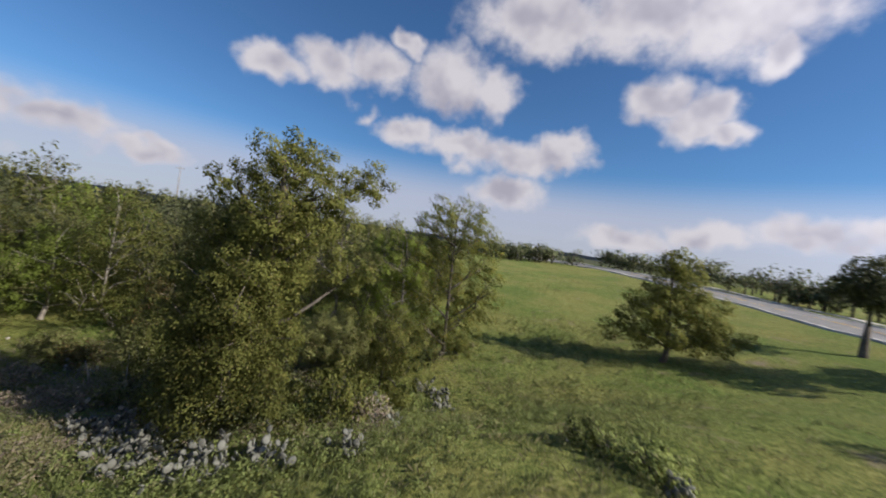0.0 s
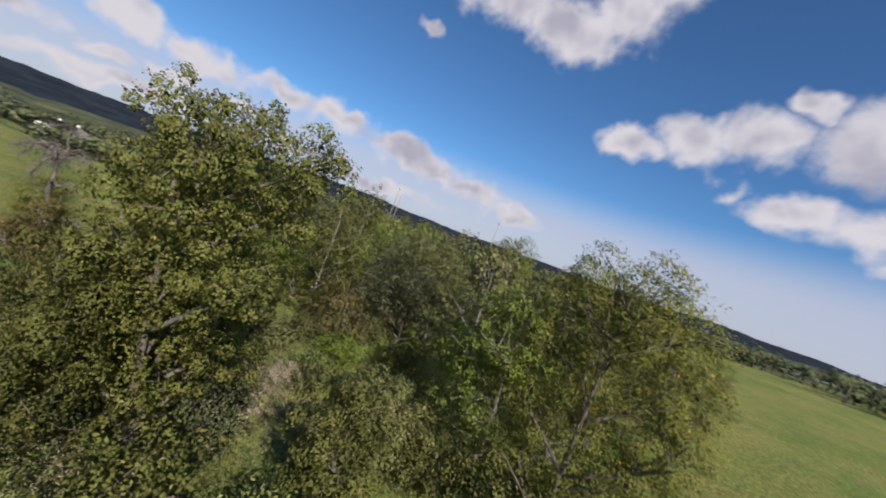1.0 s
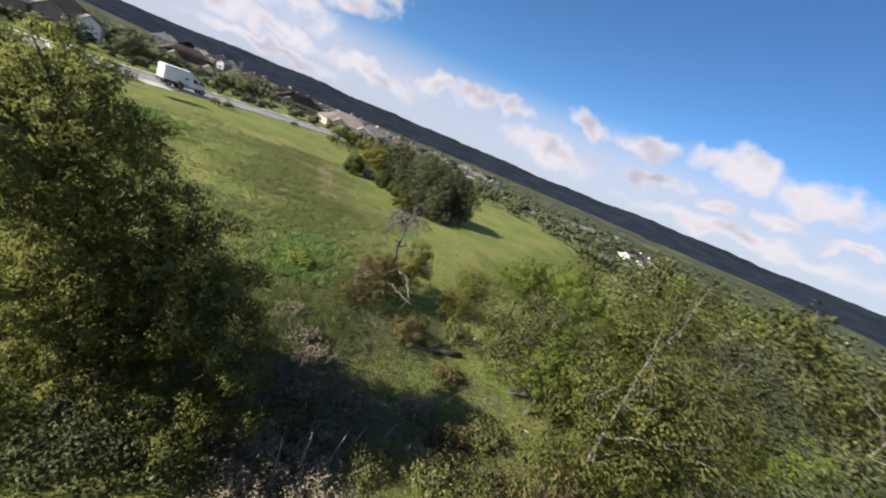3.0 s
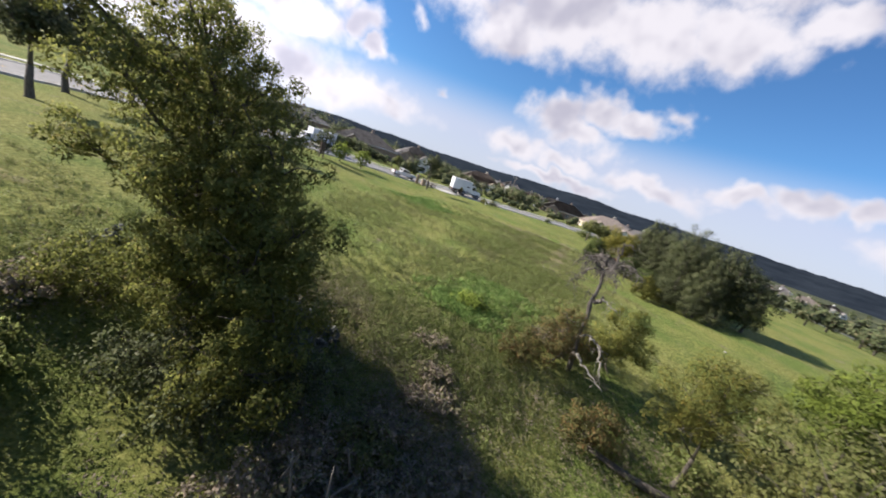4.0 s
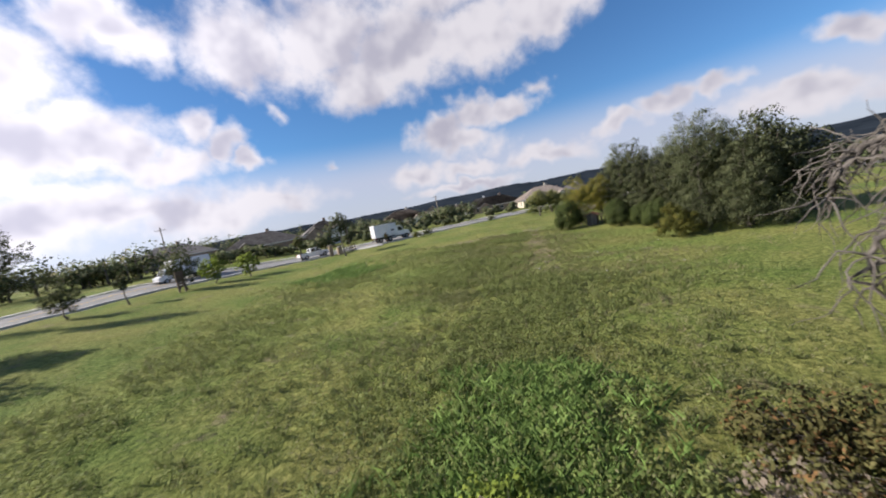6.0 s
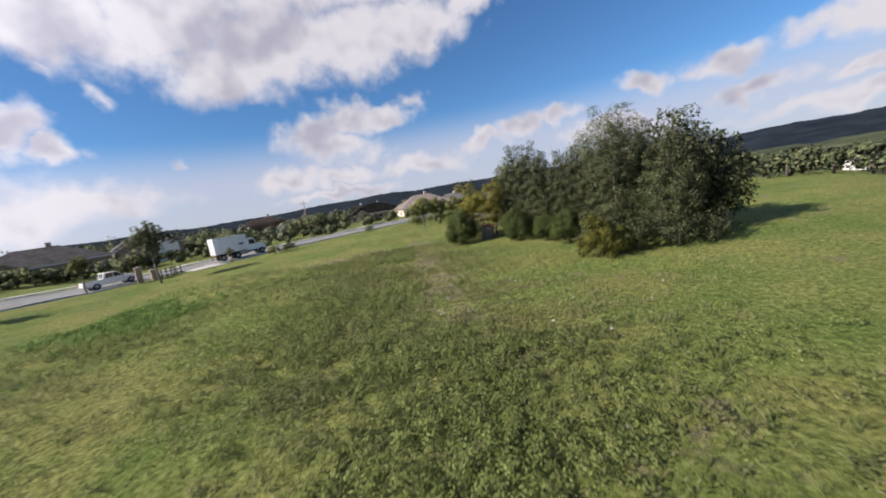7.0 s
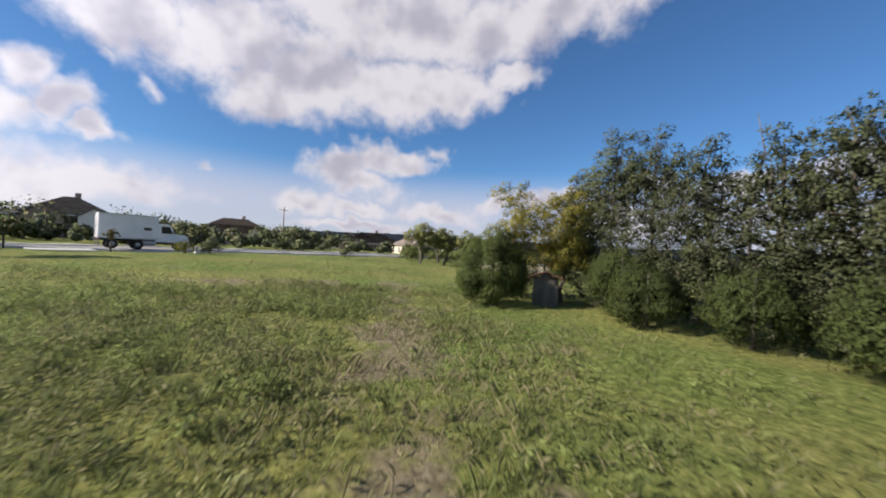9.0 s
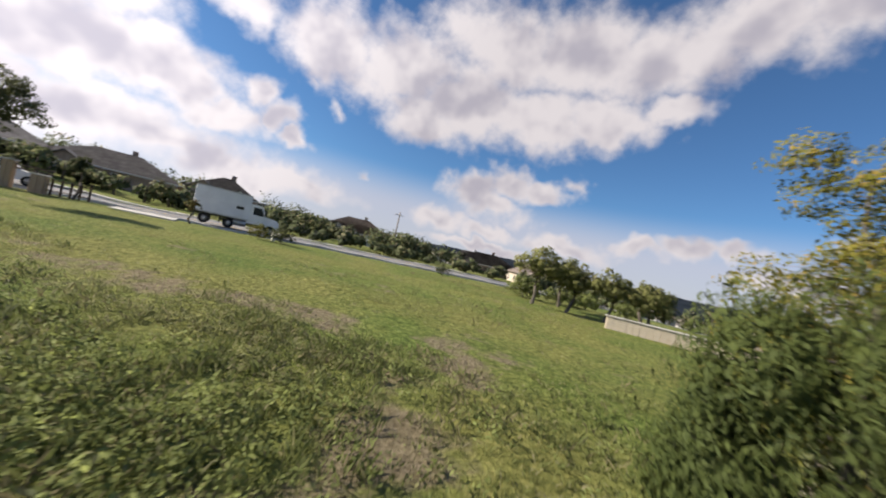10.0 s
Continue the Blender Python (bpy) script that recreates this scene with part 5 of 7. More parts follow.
fallen("fallen_log", [(-22.0, 12.0, 0.25), (-23.8, 12.8, 0.2), (-25.8, 13.9, 0.22)], [0.1, 0.16, 0.2], "fallen grey log below the bank", M_BARK)
for k, (x, y, dx, dy, h) in enumerate([(-12.0, 16.6, 0.1, 0.2, 2.5), (-11.2, 16.4, 0.3, 0.2, 2.4), (-13.2, 16.7, -0.3, 0.3, 2.2), (-14.2, 16.6, -0.2, 0.4, 1.9), (-13.0, 17.4, -1.6, 0.5, 0.8), (-12.4, 18.2, -1.5, 0.9, 0.7), (-3.6, 22.4, 1.1, -1.4, 2.2), (-3.0, 22.8, -1.2, -1.0, 1.8), (-16.0, 16.8, -0.5, 0.2, 1.2), (-10.6, 15.6, -0.5, 0.5, 2.0), (-12.6, 14.9, 0.4, 0.5, 1.7), (-11.8, 15.8, -0.9, 0.1, 1.4)]):
    fallen("bare_snag", [(x, y, -0.1), (x + dx * 0.4, y + dy * 0.4 + 0.05, h * 0.45), (x + dx, y + dy, h)], [0.05, 0.04, 0.012], "bare pale dead stem standing in the clearing", M_PALE_BARK)

fallen("bare_snag", [(-48.4, -19.4, -0.1), (-48.3, -19.5, 4.5), (-48.5, -19.2, 6.6), (-48.2, -19.4, 8.0)], [0.07, 0.05, 0.03, 0.01], "tall dead stem rising out of the grove", M_DEAD)


# ---- prickly pears ----
def pad_mesh():
    """One oval pad, thick in the middle, standing on its narrow end; 1 high."""
    ring = [(0.36 * math.sin(a) * (1.12 - 0.24 * math.cos(a) ** 2), 0.0, 0.5 * (1 - math.cos(a))) for a in (2 * math.pi * k / 10 for k in range(10))]
    verts = ring + [(x * 0.6, s * 0.075, 0.5 + (z - 0.5) * 0.6) for s in (1, -1) for x, _, z in ring] + [(0, 0.09, 0.5), (0, -0.09, 0.5)]
    me = bpy.data.meshes.new("pad")
    faces = []
    for k in range(10):
        j = (k + 1) % 10
        faces += [(k, j, 10 + j, 10 + k), (10 + k, 10 + j, 30), (j, k, 20 + k, 20 + j), (20 + j, 20 + k, 31)]
    me.from_pydata(verts, [], faces)
    me.polygons.foreach_set("use_smooth", [True] * len(faces))
    me.materials.append(M_CACTUS)
    return me


PAD = pad_mesh()


def prickly_pear(x, y, spread, pads, seed, label):
    rng = np.random.default_rng(seed)
    ob = thing("prickly_pear", (x, y, ground_z(x, y)), label, "cactus", "prickly pears by the oak")
    z0 = ground_z(x, y)
    tips = []
    for k in range(pads):
        if k < pads * 0.35 or not tips:
            a, q = rng.random() * 6.283, spread * rng.random() ** 0.6
            px, py = math.cos(a) * q, math.sin(a) * q
            at, up = Vector((px, py, ground_z(x + px, y + py) - z0 - 0.03)), Vector((rng.normal() * 0.4, rng.normal() * 0.4, 1.0))
        else:
            at, up = tips[int(rng.integers(len(tips)))]
            up = up + Vector(rng.normal(size=3)) * 0.7 + Vector((0, 0, 0.2))
        up.normalize()
        size = 0.17 + 0.11 * rng.random()
        pad = new("pad", PAD)
        pad.parent = ob
        pad.matrix_basis = Matrix.Translation(at) @ up.to_track_quat("Z", "Y").to_matrix().to_4x4() @ pose(0, 0, 0, 0, 0, rng.random() * 360) @ Matrix.Diagonal((size, size, size, 1))
        tip = at + up * size
        if tip.z < 0.85:
            tips.append((tip, up))
    return ob


for k, (x, y, s, n) in enumerate([(-8.6, 9.9, 1.2, 230), (-9.9, 11.0, 1.2, 200), (-7.2, 8.9, 1.1, 200), (-5.6, 8.3, 0.9, 130), (-4.0, 8.6, 0.8, 80), (-2.0, 9.6, 0.6, 40), (0.2, 19.4, 0.9, 90), (0.8, 17.4, 0.7, 60), (-1.6, 12.6, 1.0, 110), (-10.2, 12.6, 0.9, 90), (6.5, 8.2, 0.5, 24), (-4.2, 18.4, 0.7, 50), (-17.6, 18.0, 0.9, 50)]):
    prickly_pear(x, y, s, n, 300 + k, "sprawling grey-green prickly pear cactus in the grass")


# ---- stones ----
def stone(x, y, size, seed, flat=0.6):
    rng = np.random.default_rng(seed)
    bm = bmesh.new()
    bmesh.ops.create_icosphere(bm, subdivisions=2, radius=1.0)
    ph = rng.random(3) * 6
    for v in bm.verts:
        k = 1 + 0.22 * math.sin(v.co.x * 3 + ph[0]) * math.sin(v.co.y * 3.4 + ph[1]) + 0.12 * math.sin(v.co.z * 5 + ph[2] + v.co.x * 4)
        v.co = Vector((v.co.x * size * (0.8 + 0.5 * ph[0] / 6), v.co.y * size * 0.75, v.co.z * size * flat)) * k
    ob = part("stone", bm, M_ROCK)
    ob.matrix_basis = pose(x, y, ground_z(x, y) + size * flat * 0.25, 0, 0, rng.random() * 360)
    return tagged(ob, "pale limestone rock lying in the meadow", "rock", "stones in the meadow")


for k, (x, y, s) in enumerate([(-30.4, -7.3, 0.16), (-30.6, -5.2, 0.13), (-29.1, -5.7, 0.15), (-29.4, -6.2, 0.1), (-29.8, -11.4, 0.14), (-22.4, -10.8, 0.16), (-34.6, -13.3, 0.12), (-34.3, -5.6, 0.12), (-40.1, 0.2, 0.22), (-30.4, -13.6, 0.17),
        (-29.0, -12.3, 0.2), (-29.7, -11.2, 0.22), (-34.4, -12.7, 0.14), (-32.3, -12.2, 0.1), (-32.6, -11.5, 0.12), (-38.8, -11.3, 0.13), (-35.2, -9.2, 0.1), (-34.9, -13.4, 0.12), (-34.3, -12.6, 0.17), (-34.3, -17.2, 0.11), (-22.9, 5.2, 0.12), (-26.5, -2.7, 0.14),
        (-18.8, 9.9, 0.18), (-29.3, 12.7, 0.3), (4.6, 10.9, 0.14), (-12.4, 8.0, 0.16), (-24.2, 20.4, 0.25), (-35.8, -10.8, 0.11), (-28.0, -4.0, 0.09), (-31.9, -14.5, 0.1), (-33.0, -8.2, 0.09), (-36.6, -6.1, 0.1)]):
    stone(x, y, s * 0.52, 400 + k)


# ---- grass and weeds ----
def scatter(rng, n, zones):
    """Places in the plan: zones are (share, x0, y0, x1, y1, half width), strips along a line."""
    share = np.array([z[0] for z in zones])
    pick = rng.choice(len(zones), n, p=share / share.sum())
    z = np.array(zones)[pick]
    t, s = rng.random(n), rng.normal(size=n) * 0.55
    way = z[:, 3:5] - z[:, 1:3]
    across = np.stack([-way[:, 1], way[:, 0]], 1) / np.linalg.norm(way, axis=1, keepdims=True)
    return z[:, 1:3] + way * t[:, None] + across * (s * z[:, 5])[:, None]


def on_grass(p):
    """Keep off the road."""
    near = np.full(len(p), 99.0)
    for q in ROADLINE:
        near = np.minimum(near, np.hypot(p[:, 0] - q.x, p[:, 1] - q.y))
    return p[near > 5.6]


def patchy(p, scale, seed):
    """A slow field from -1 to 1 over the plan."""
    x, y = p[:, 0] * scale + seed, p[:, 1] * scale - seed
    return (np.sin(x + 1.3 * np.sin(y * 0.7)) + np.sin(y * 1.3 + 1.1 * np.sin(x * 0.8)) + 0.7 * np.sin(x * 2.3 + y * 1.7)) / 2.7


def blades(name, rng, foot, per, tall, wide, lean, mat, label, spread=0.16):
    """Grass: every blade is one bent strip ending in a point."""
    at = np.repeat(foot, per, 0) + rng.normal(size=(len(foot) * per, 2)) * spread
    n = len(at)
    a = rng.random(n) * 6.283
    h = tall * (0.55 + 0.75 * rng.random(n)) * np.repeat(0.7 + 0.6 * rng.random(len(foot)), per)
    base = np.stack([at[:, 0], at[:, 1], land_at(at[:, 0], at[:, 1]) - 0.03], 1)
    side = np.stack([-np.sin(a), np.cos(a), 0 * a], 1) * (wide * (0.6 + 0.8 * rng.random(n)))[:, None]
    out = np.stack([np.cos(a), np.sin(a), 0 * a], 1) * (h * lean * (0.3 + rng.random(n)))[:, None]
    up = np.stack([0 * a, 0 * a, h], 1)
    v = np.stack([base - side, base + side, base + up * 0.65 + out * 0.4 + side * 0.5, base + up + out], 1)
    off = (at - np.repeat(foot, per, 0)) / spread
    lay = np.stack([off[:, 0] * 0.5 + np.cos(a) * 0.4, off[:, 1] * 0.5 + np.sin(a) * 0.4, np.full(n, 0.9)], 1)
    lay /= np.linalg.norm(lay, axis=1, keepdims=True)
    ob = raw_mesh(name, v.reshape(-1, 3), np.arange(4 * n).reshape(n, 4), mat, tuft=np.repeat(lay, 4, 0))
    return tagged(ob, label, "grass", "", "stuff")


def mounds(name, rng, foot, per, height, spread, size, mat, label, slim=0.55, hang=0.1):
    """Weeds: loose leaves in low mounds."""
    at = np.repeat(foot, per, 0)
    n = len(at)
    big = np.repeat(0.6 + 0.8 * rng.random(len(foot)), per)
    off = rng.normal(size=(n, 2)) * (spread * 0.5 * big)[:, None]
    q = np.hypot(off[:, 0], off[:, 1]) / (spread * big)
    z = height * big * np.clip(1 - q * q, 0.1, 1) * (0.45 + 0.6 * rng.random(n))
    xy = at + off
    p = np.stack([xy[:, 0], xy[:, 1], land_at(xy[:, 0], xy[:, 1]) + z], 1)
    face = rng.normal(size=(n, 3)) * 0.6 + np.array((0, 0, 1.0))
    face /= np.linalg.norm(face, axis=1, keepdims=True)
    along = np.cross(face, rng.normal(size=(n, 3)))
    along[:, 2] -= hang
    along /= np.linalg.norm(along, axis=1, keepdims=True)
    side = np.cross(face, along)
    length = size * (0.6 + 0.8 * rng.random((n, 1)))
    v = np.stack([p - along * length * 0.5, p + side * length * slim * 0.5, p + along * length * 0.5 - face * length * 0.15, p - side * length * slim * 0.5], 1)
    lay = np.concatenate([off / (spread * big)[:, None] * 1.3, np.full((n, 1), 0.75)], 1) + rng.normal(size=(n, 3)) * 0.2
    lay /= np.linalg.norm(lay, axis=1, keepdims=True)
    ob = raw_mesh(name, v.reshape(-1, 3), np.arange(4 * n).reshape(n, 4), mat, tuft=np.repeat(lay, 4, 0))
    return tagged(ob, label, "weeds", "", "stuff")


def off_track(rng, p):
    """Growth thins out along the worn track down the meadow."""
    away = np.abs(p[:, 0] * 0.87 - p[:, 1] * 0.49 + 19.9 + 0.9 * patchy(p, 0.5, 4.0))
    away += 9 * smooth01((p[:, 1] + 13) / 8) + 9 * smooth01((-p[:, 1] - 36) / 3)
    bend = np.abs(p[:, 0] * 0.33 + p[:, 1] * 0.94 + 47.0) + 9 * smooth01((-p[:, 0] - 39) / 2) + 9 * smooth01((p[:, 0] + 31) / 3)
    return p[rng.random(len(p)) < 0.3 + 0.7 * smooth01((np.minimum(away, bend) - 0.5) / 1.8)]


MEADOW = [(3.0, -12, 14, -30, -14, 9), (3.4, -28, -8, -41, -36, 8), (1.4, 2, 6, 18, 34, 11), (1.0, -2, -6, -34, -46, 22), (0.6, 10, 40, 30, 75, 16), (0.6, -40, -40, -60, -62, 12), (0.6, -12, 6, 6, 22, 7), (0.8, -16, 20, -26, 18, 4)]
rng = np.random.default_rng(21)
p = off_track(rng, on_grass(scatter(rng, 24000, MEADOW)))
field = patchy(p, 0.5, 2.0) + 0.5 * patchy(p, 1.9, 5.0)
blades("meadow_grass", rng, p[field > -0.5], 9, 0.12, 0.004, 0.8, M_GRASS, "uneven green meadow grass", 0.07)
p = on_grass(scatter(rng, 9000, MEADOW))
field = patchy(p, 0.35, 7.0) + 0.6 * patchy(p, 1.5, 1.0)
bank = scatter(rng, 700, [(1, -8.5, 7.5, -12.5, 10, 1.8)])
blades("dry_grass", rng, np.concatenate([p[field > 0.2], bank]), 7, 0.2, 0.0032, 0.75, M_DRY, "tan dry grass among the green")
WEEDY = [(4.2, -12, 13, -26, -9, 7.5), (1.8, -4, 4, -16, -30, 6), (4.0, -23, -9, -38, -36, 6.5), (0.8, -18, -20, -30, -42, 9), (1.6, 0, 6, 12, 34, 8), (0.8, -1, 8, -14, 8, 4)]
p = off_track(rng, on_grass(scatter(rng, 18500, WEEDY)))
field = patchy(p, 0.33, 3.0) + 0.7 * patchy(p, 1.6, 8.0)
mounds("leafy_weeds", rng, p[field > 0.0], 32, 0.36, 0.3, 0.08, M_WEED, "ankle-high leafy green weeds in the meadow", 0.45)
mounds("olive_weeds", rng, p[field < -0.4], 24, 0.3, 0.26, 0.07, M_OLIVEWEED, "low olive weeds in the meadow", 0.4)
p = off_track(rng, on_grass(scatter(rng, 9000, WEEDY)))
field = patchy(p, 0.4, 6.0) + 0.4 * patchy(p, 1.7, 2.0)
blades("weed_growth", rng, p[field > -0.2], 12, 0.24, 0.0055, 0.5, M_TUFT, "upright feathery green weeds in the meadow", 0.07)
lush = scatter(rng, 1500, [(1, -16.4, 6.6, -20.5, 0.0, 2.2), (0.5, -19, -30, -15, -36, 4)])
blades("lush_grass", rng, lush, 20, 0.3, 0.0065, 0.7, M_LUSH, "lush bright green long-bladed grass in the meadow", 0.14)
p = scatter(rng, 4000, [(1, -17, 20, -24, 16, 3), (4.5, -10, 16, -17, 14, 3.5), (1, -10, 19, -6, 20, 3), (1.3, -12, 11, -28, 12, 2.5), (0.7, -1, 12, -12, 8, 2)])
mounds("dry_brush", rng, p, 26, 0.36, 0.42, 0.09, M_DRYWEED, "dry grey-brown brush on the bank and in the clearing", 0.3)
p = scatter(rng, 3900, [(2.6, -12, 9.0, -19, 10, 2.4), (2.2, -11, 19, -21, 17, 4.5), (1.8, -3, 9, -3, 19, 4), (1.2, -12, 11, -28, 12, 3)])
mounds("bank_weeds", rng, p, 27, 0.45, 0.42, 0.07, M_WEED, "leafy weeds on the bank and round the oaks", 0.4)

# ---- the verge: gate, post, hydrant, poles, shed, wall ----
def along_road(x, y):
    """The road's heading, in degrees, and its middle nearest to a place."""
    k = min(range(1, len(ROADLINE) - 1), key=lambda i: (ROADLINE[i].x - x) ** 2 + (ROADLINE[i].y - y) ** 2)
    d = ROADLINE[k + 1] - ROADLINE[k - 1]
    left = Vector((-d.y, d.x, 0)).normalized()
    return math.degrees(math.atan2(d.y, d.x)), ROADLINE[k], left


def course_bricks(owner, x0, x1, y0, y1, z0, z1, size, mat):
    """Stone courses as separate blocks with recessed joints round a pillar."""
    rows = int((z1 - z0) / size)
    meshes = {}
    for r in range(rows):
        for side in range(4):
            wide = (x1 - x0) if side % 2 == 0 else (y1 - y0)
            n = max(1, round(wide / (size * 2)))
            for k in range(n):
                key = (side % 2, n)
                if key not in meshes:
                    bm = bmesh.new()
                    w = wide / n - 0.02
                    box(bm, -w / 2, -0.04, 0.01, w / 2, 0.04, size - 0.01, 0.012)
                    me = bpy.data.meshes.new("block")
                    bm.to_mesh(me)
                    bm.free()
                    me.materials.append(mat)
                    meshes[key] = me
                s = (k + 0.5) / n - 0.5
                cx, cy = (x0 + x1) / 2, (y0 + y1) / 2
                ob = new("block", meshes[key])
                ob.parent = owner
                px, py = ((cx + s * (x1 - x0), y0 if side == 0 else y1) if side % 2 == 0 else (x0 if side == 1 else x1, cy + s * (y1 - y0)))
                ob.matrix_basis = pose(px, py, z0 + r * size, 0, 0, 0 if side % 2 == 0 else 90)


def entrance_gate():
    x, y = -17.3, -60.0
    ob = thing("entrance_gate", (x, y, ground_z(x, y)), "tan stone gate pillars with a dark steel rail panel", "gate", turn=190)
    for px, py, w, h in ((-1.5, 0, 0.55, 2.0), (0.1, 0.3, 0.75, 1.35)):
        pil = part("pillar", boxed(px - w / 2 + 0.03, py - w / 2 + 0.03, -0.2, px + w / 2 - 0.03, py + w / 2 - 0.03, h), M_BRICK, ob)
        course_bricks(pil, px - w / 2, px + w / 2, py - w / 2, py + w / 2, 0.0, h, 0.15, M_BRICK)
        part("cap", boxed(px - w / 2 - 0.1, py - w / 2 - 0.1, h + 0.002, px + w / 2 + 0.1, py + w / 2 + 0.1, h + 0.1, bevel=0.02), M_CONCRETE, ob)
    for k in range(5):
        part("post", boxed(0.75 + k * 0.55, 0.22, -0.2, 0.87 + k * 0.55, 0.34, 1.3 + 0.12 * (k == 4), bevel=0.015), M_RAIL, ob)
    for z in (0.35, 0.75, 1.12):
        part("rail", boxed(0.5, 0.345, z, 3.1, 0.40, z + 0.07, bevel=0.01), M_RAIL, ob)
    for z in (1.5, 1.75):
        part("beam", boxed(-1.2, -0.05, z, 0.9, 0.06, z + 0.1, bevel=0.01), M_POST, ob)
    return ob


def timber_marker():
    x, y = 1.6, -40.4
    ob = thing("timber_marker", (x, y, ground_z(x, y)), "tall dark timber marker standing on the verge", "post", turn=35)
    for s in (-1, 1):
        part("post", boxed(s * 0.32 - 0.09, -0.09, -0.3, s * 0.32 + 0.09, 0.09, 2.5, bevel=0.02), M_POST, ob)
    for k in range(6):
        part("board", boxed(-0.42, -0.125, 0.55 + k * 0.32, 0.42, -0.095, 0.84 + k * 0.32, bevel=0.008), M_POST, ob)
    return ob


def hydrant(x, y):
    ob = thing("fire_hydrant", (x, y, ground_z(x, y)), "pale painted fire hydrant on the verge", "hydrant")
    part("barrel", tube(bmesh.new(), [(0, 0, -0.1), (0, 0, 0.04), (0, 0, 0.08), (0, 0, 0.55), (0, 0, 0.6)], [0.2, 0.2, 0.14, 0.14, 0.18], 14), M_HYDRANT, ob)
    part("bonnet", tube(bmesh.new(), [(0, 0, 0.602), (0, 0, 0.7), (0, 0, 0.78), (0, 0, 0.84)], [0.18, 0.16, 0.09, 0.04], 14), M_HYDRANT, ob)
    for s in (-1, 1):
        part("outlet", tube(bmesh.new(), [(s * 0.13, 0, 0.42), (s * 0.24, 0, 0.42)], [0.07, 0.08], 10), M_HYDRANT, ob)
    return ob


def utility_pole(x, y, h, lean=0):
    ob = thing("utility_pole", (x, y, ground_z(x, y)), "tall weathered wooden utility pole with a crossarm", "pole", "utility poles", turn=20)
    part("pole", tube(bmesh.new(), [(0, 0, -0.5), (lean * 0.5, 0, h * 0.5), (lean, 0, h)], [0.17, 0.14, 0.11], 10), M_POLE, ob)
    part("crossarm", boxed(lean - 1.1, -0.16, h - 0.75, lean + 1.1, -0.112, h - 0.63), M_POLE, ob)
    for s in (-0.95, -0.4, 0.4, 0.95):
        part("insulator", tube(bmesh.new(), [(lean + s, -0.14, h - 0.63), (lean + s, -0.14, h - 0.52), (lean + s, -0.14, h - 0.46)], [0.02, 0.05, 0.03], 8), M_TRIM, ob)
    return ob


def shed():
    x, y = -46.0, -26.6
    ob = thing("shed", (x, y, ground_z(x, y)), "small weathered board shed with a rusted sheet roof", "shed", turn=38)
    w, d, h = 1.15, 1.1, 1.3
    body = part("wall", boxed(-w / 2, -d / 2, -0.1, w / 2, d / 2, h), M_SHEDWALL, ob)
    for k in range(6):
        part("board", boxed(-w / 2 + k * 0.19 + 0.01, -d / 2 - 0.03, -0.1, -w / 2 + k * 0.19 + 0.185, -d / 2 - 0.004, h - 0.02), M_SHEDWALL, body)
        part("board", boxed(-w / 2 + k * 0.19 + 0.01, d / 2 + 0.004, -0.1, -w / 2 + k * 0.19 + 0.185, d / 2 + 0.03, h - 0.02), M_SHEDWALL, body)
    for k in range(6):
        for s in (-1, 1):
            part("board", boxed(s * (w / 2 + 0.017) - 0.013, -d / 2 + k * 0.183 + 0.01, -0.1, s * (w / 2 + 0.017) + 0.013, -d / 2 + k * 0.183 + 0.175, h - 0.02), M_SHEDWALL, body)
    bm = bmesh.new()
    n = 18
    top = [[bm.verts.new((-0.8 + 1.6 * k / n, yy, zz + 0.025 * (1 if k % 2 else -1))) for k in range(n + 1)] for yy, zz in ((-0.85, h - 0.03), (0.0, h + 0.26), (0.8, h - 0.04))]
    for a, b in zip(top, top[1:]):
        for k in range(n):
            bm.faces.new((a[k], a[k + 1], b[k + 1], b[k]))
    bmesh.ops.solidify(bm, geom=bm.faces[:], thickness=0.02)
    part("roof", bm, M_RUSTROOF, ob)
    prism(bm := bmesh.new(), [(-w / 2, h + 0.001), (w / 2, h + 0.001), (w / 2, h + 0.15), (-w / 2, h + 0.15)], -0.25, 0.25)
    part("gable", bm, M_SHEDWALL, ob)
    return ob


def stone_wall():
    x, y = -61.0, -43.6
    ob = thing("stone_wall", (x, y, ground_z(x, y)), "low cream stone wall at the grass edge", "wall", turn=-38)
    part("core", boxed(-4.2, -0.17, -0.3, 4.2, 0.17, 0.85), M_WALLST, ob)
    course_bricks(ob, -4.2, 4.2, -0.2, 0.2, 0.0, 0.85, 0.21, M_WALLST)
    part("coping", boxed(-4.35, -0.3, 0.86, 4.35, 0.3, 0.95, bevel=0.02), M_CONCRETE, ob)
    part("pier", boxed(-4.75, -0.35, -0.3, -4.36, 0.35, 1.2, bevel=0.02), M_WALLST, ob)
    return ob


entrance_gate(), timber_marker(), hydrant(-33.4, -62.8), shed(), stone_wall()
utility_pole(-51.8, -106.0, 9.5), utility_pole(22, -96.0, 11.0), utility_pole(-103, 79, 17.0, 0.6), utility_pole(-108, 84, 15.0, 0.4), utility_pole(-80, 108, 17.0, 0.3)
apron = part("driveway_apron", boxed(-2.2, -2.6, -0.1, 2.2, 2.6, 0.06, bevel=0.02), M_CONCRETE)
apron.matrix_basis = pose(-23.0, -63.6, ground_z(-23, -64.5), 0, 0, 15)
tagged(apron, "pale concrete driveway apron beside the road", "pavement", "", "structure")

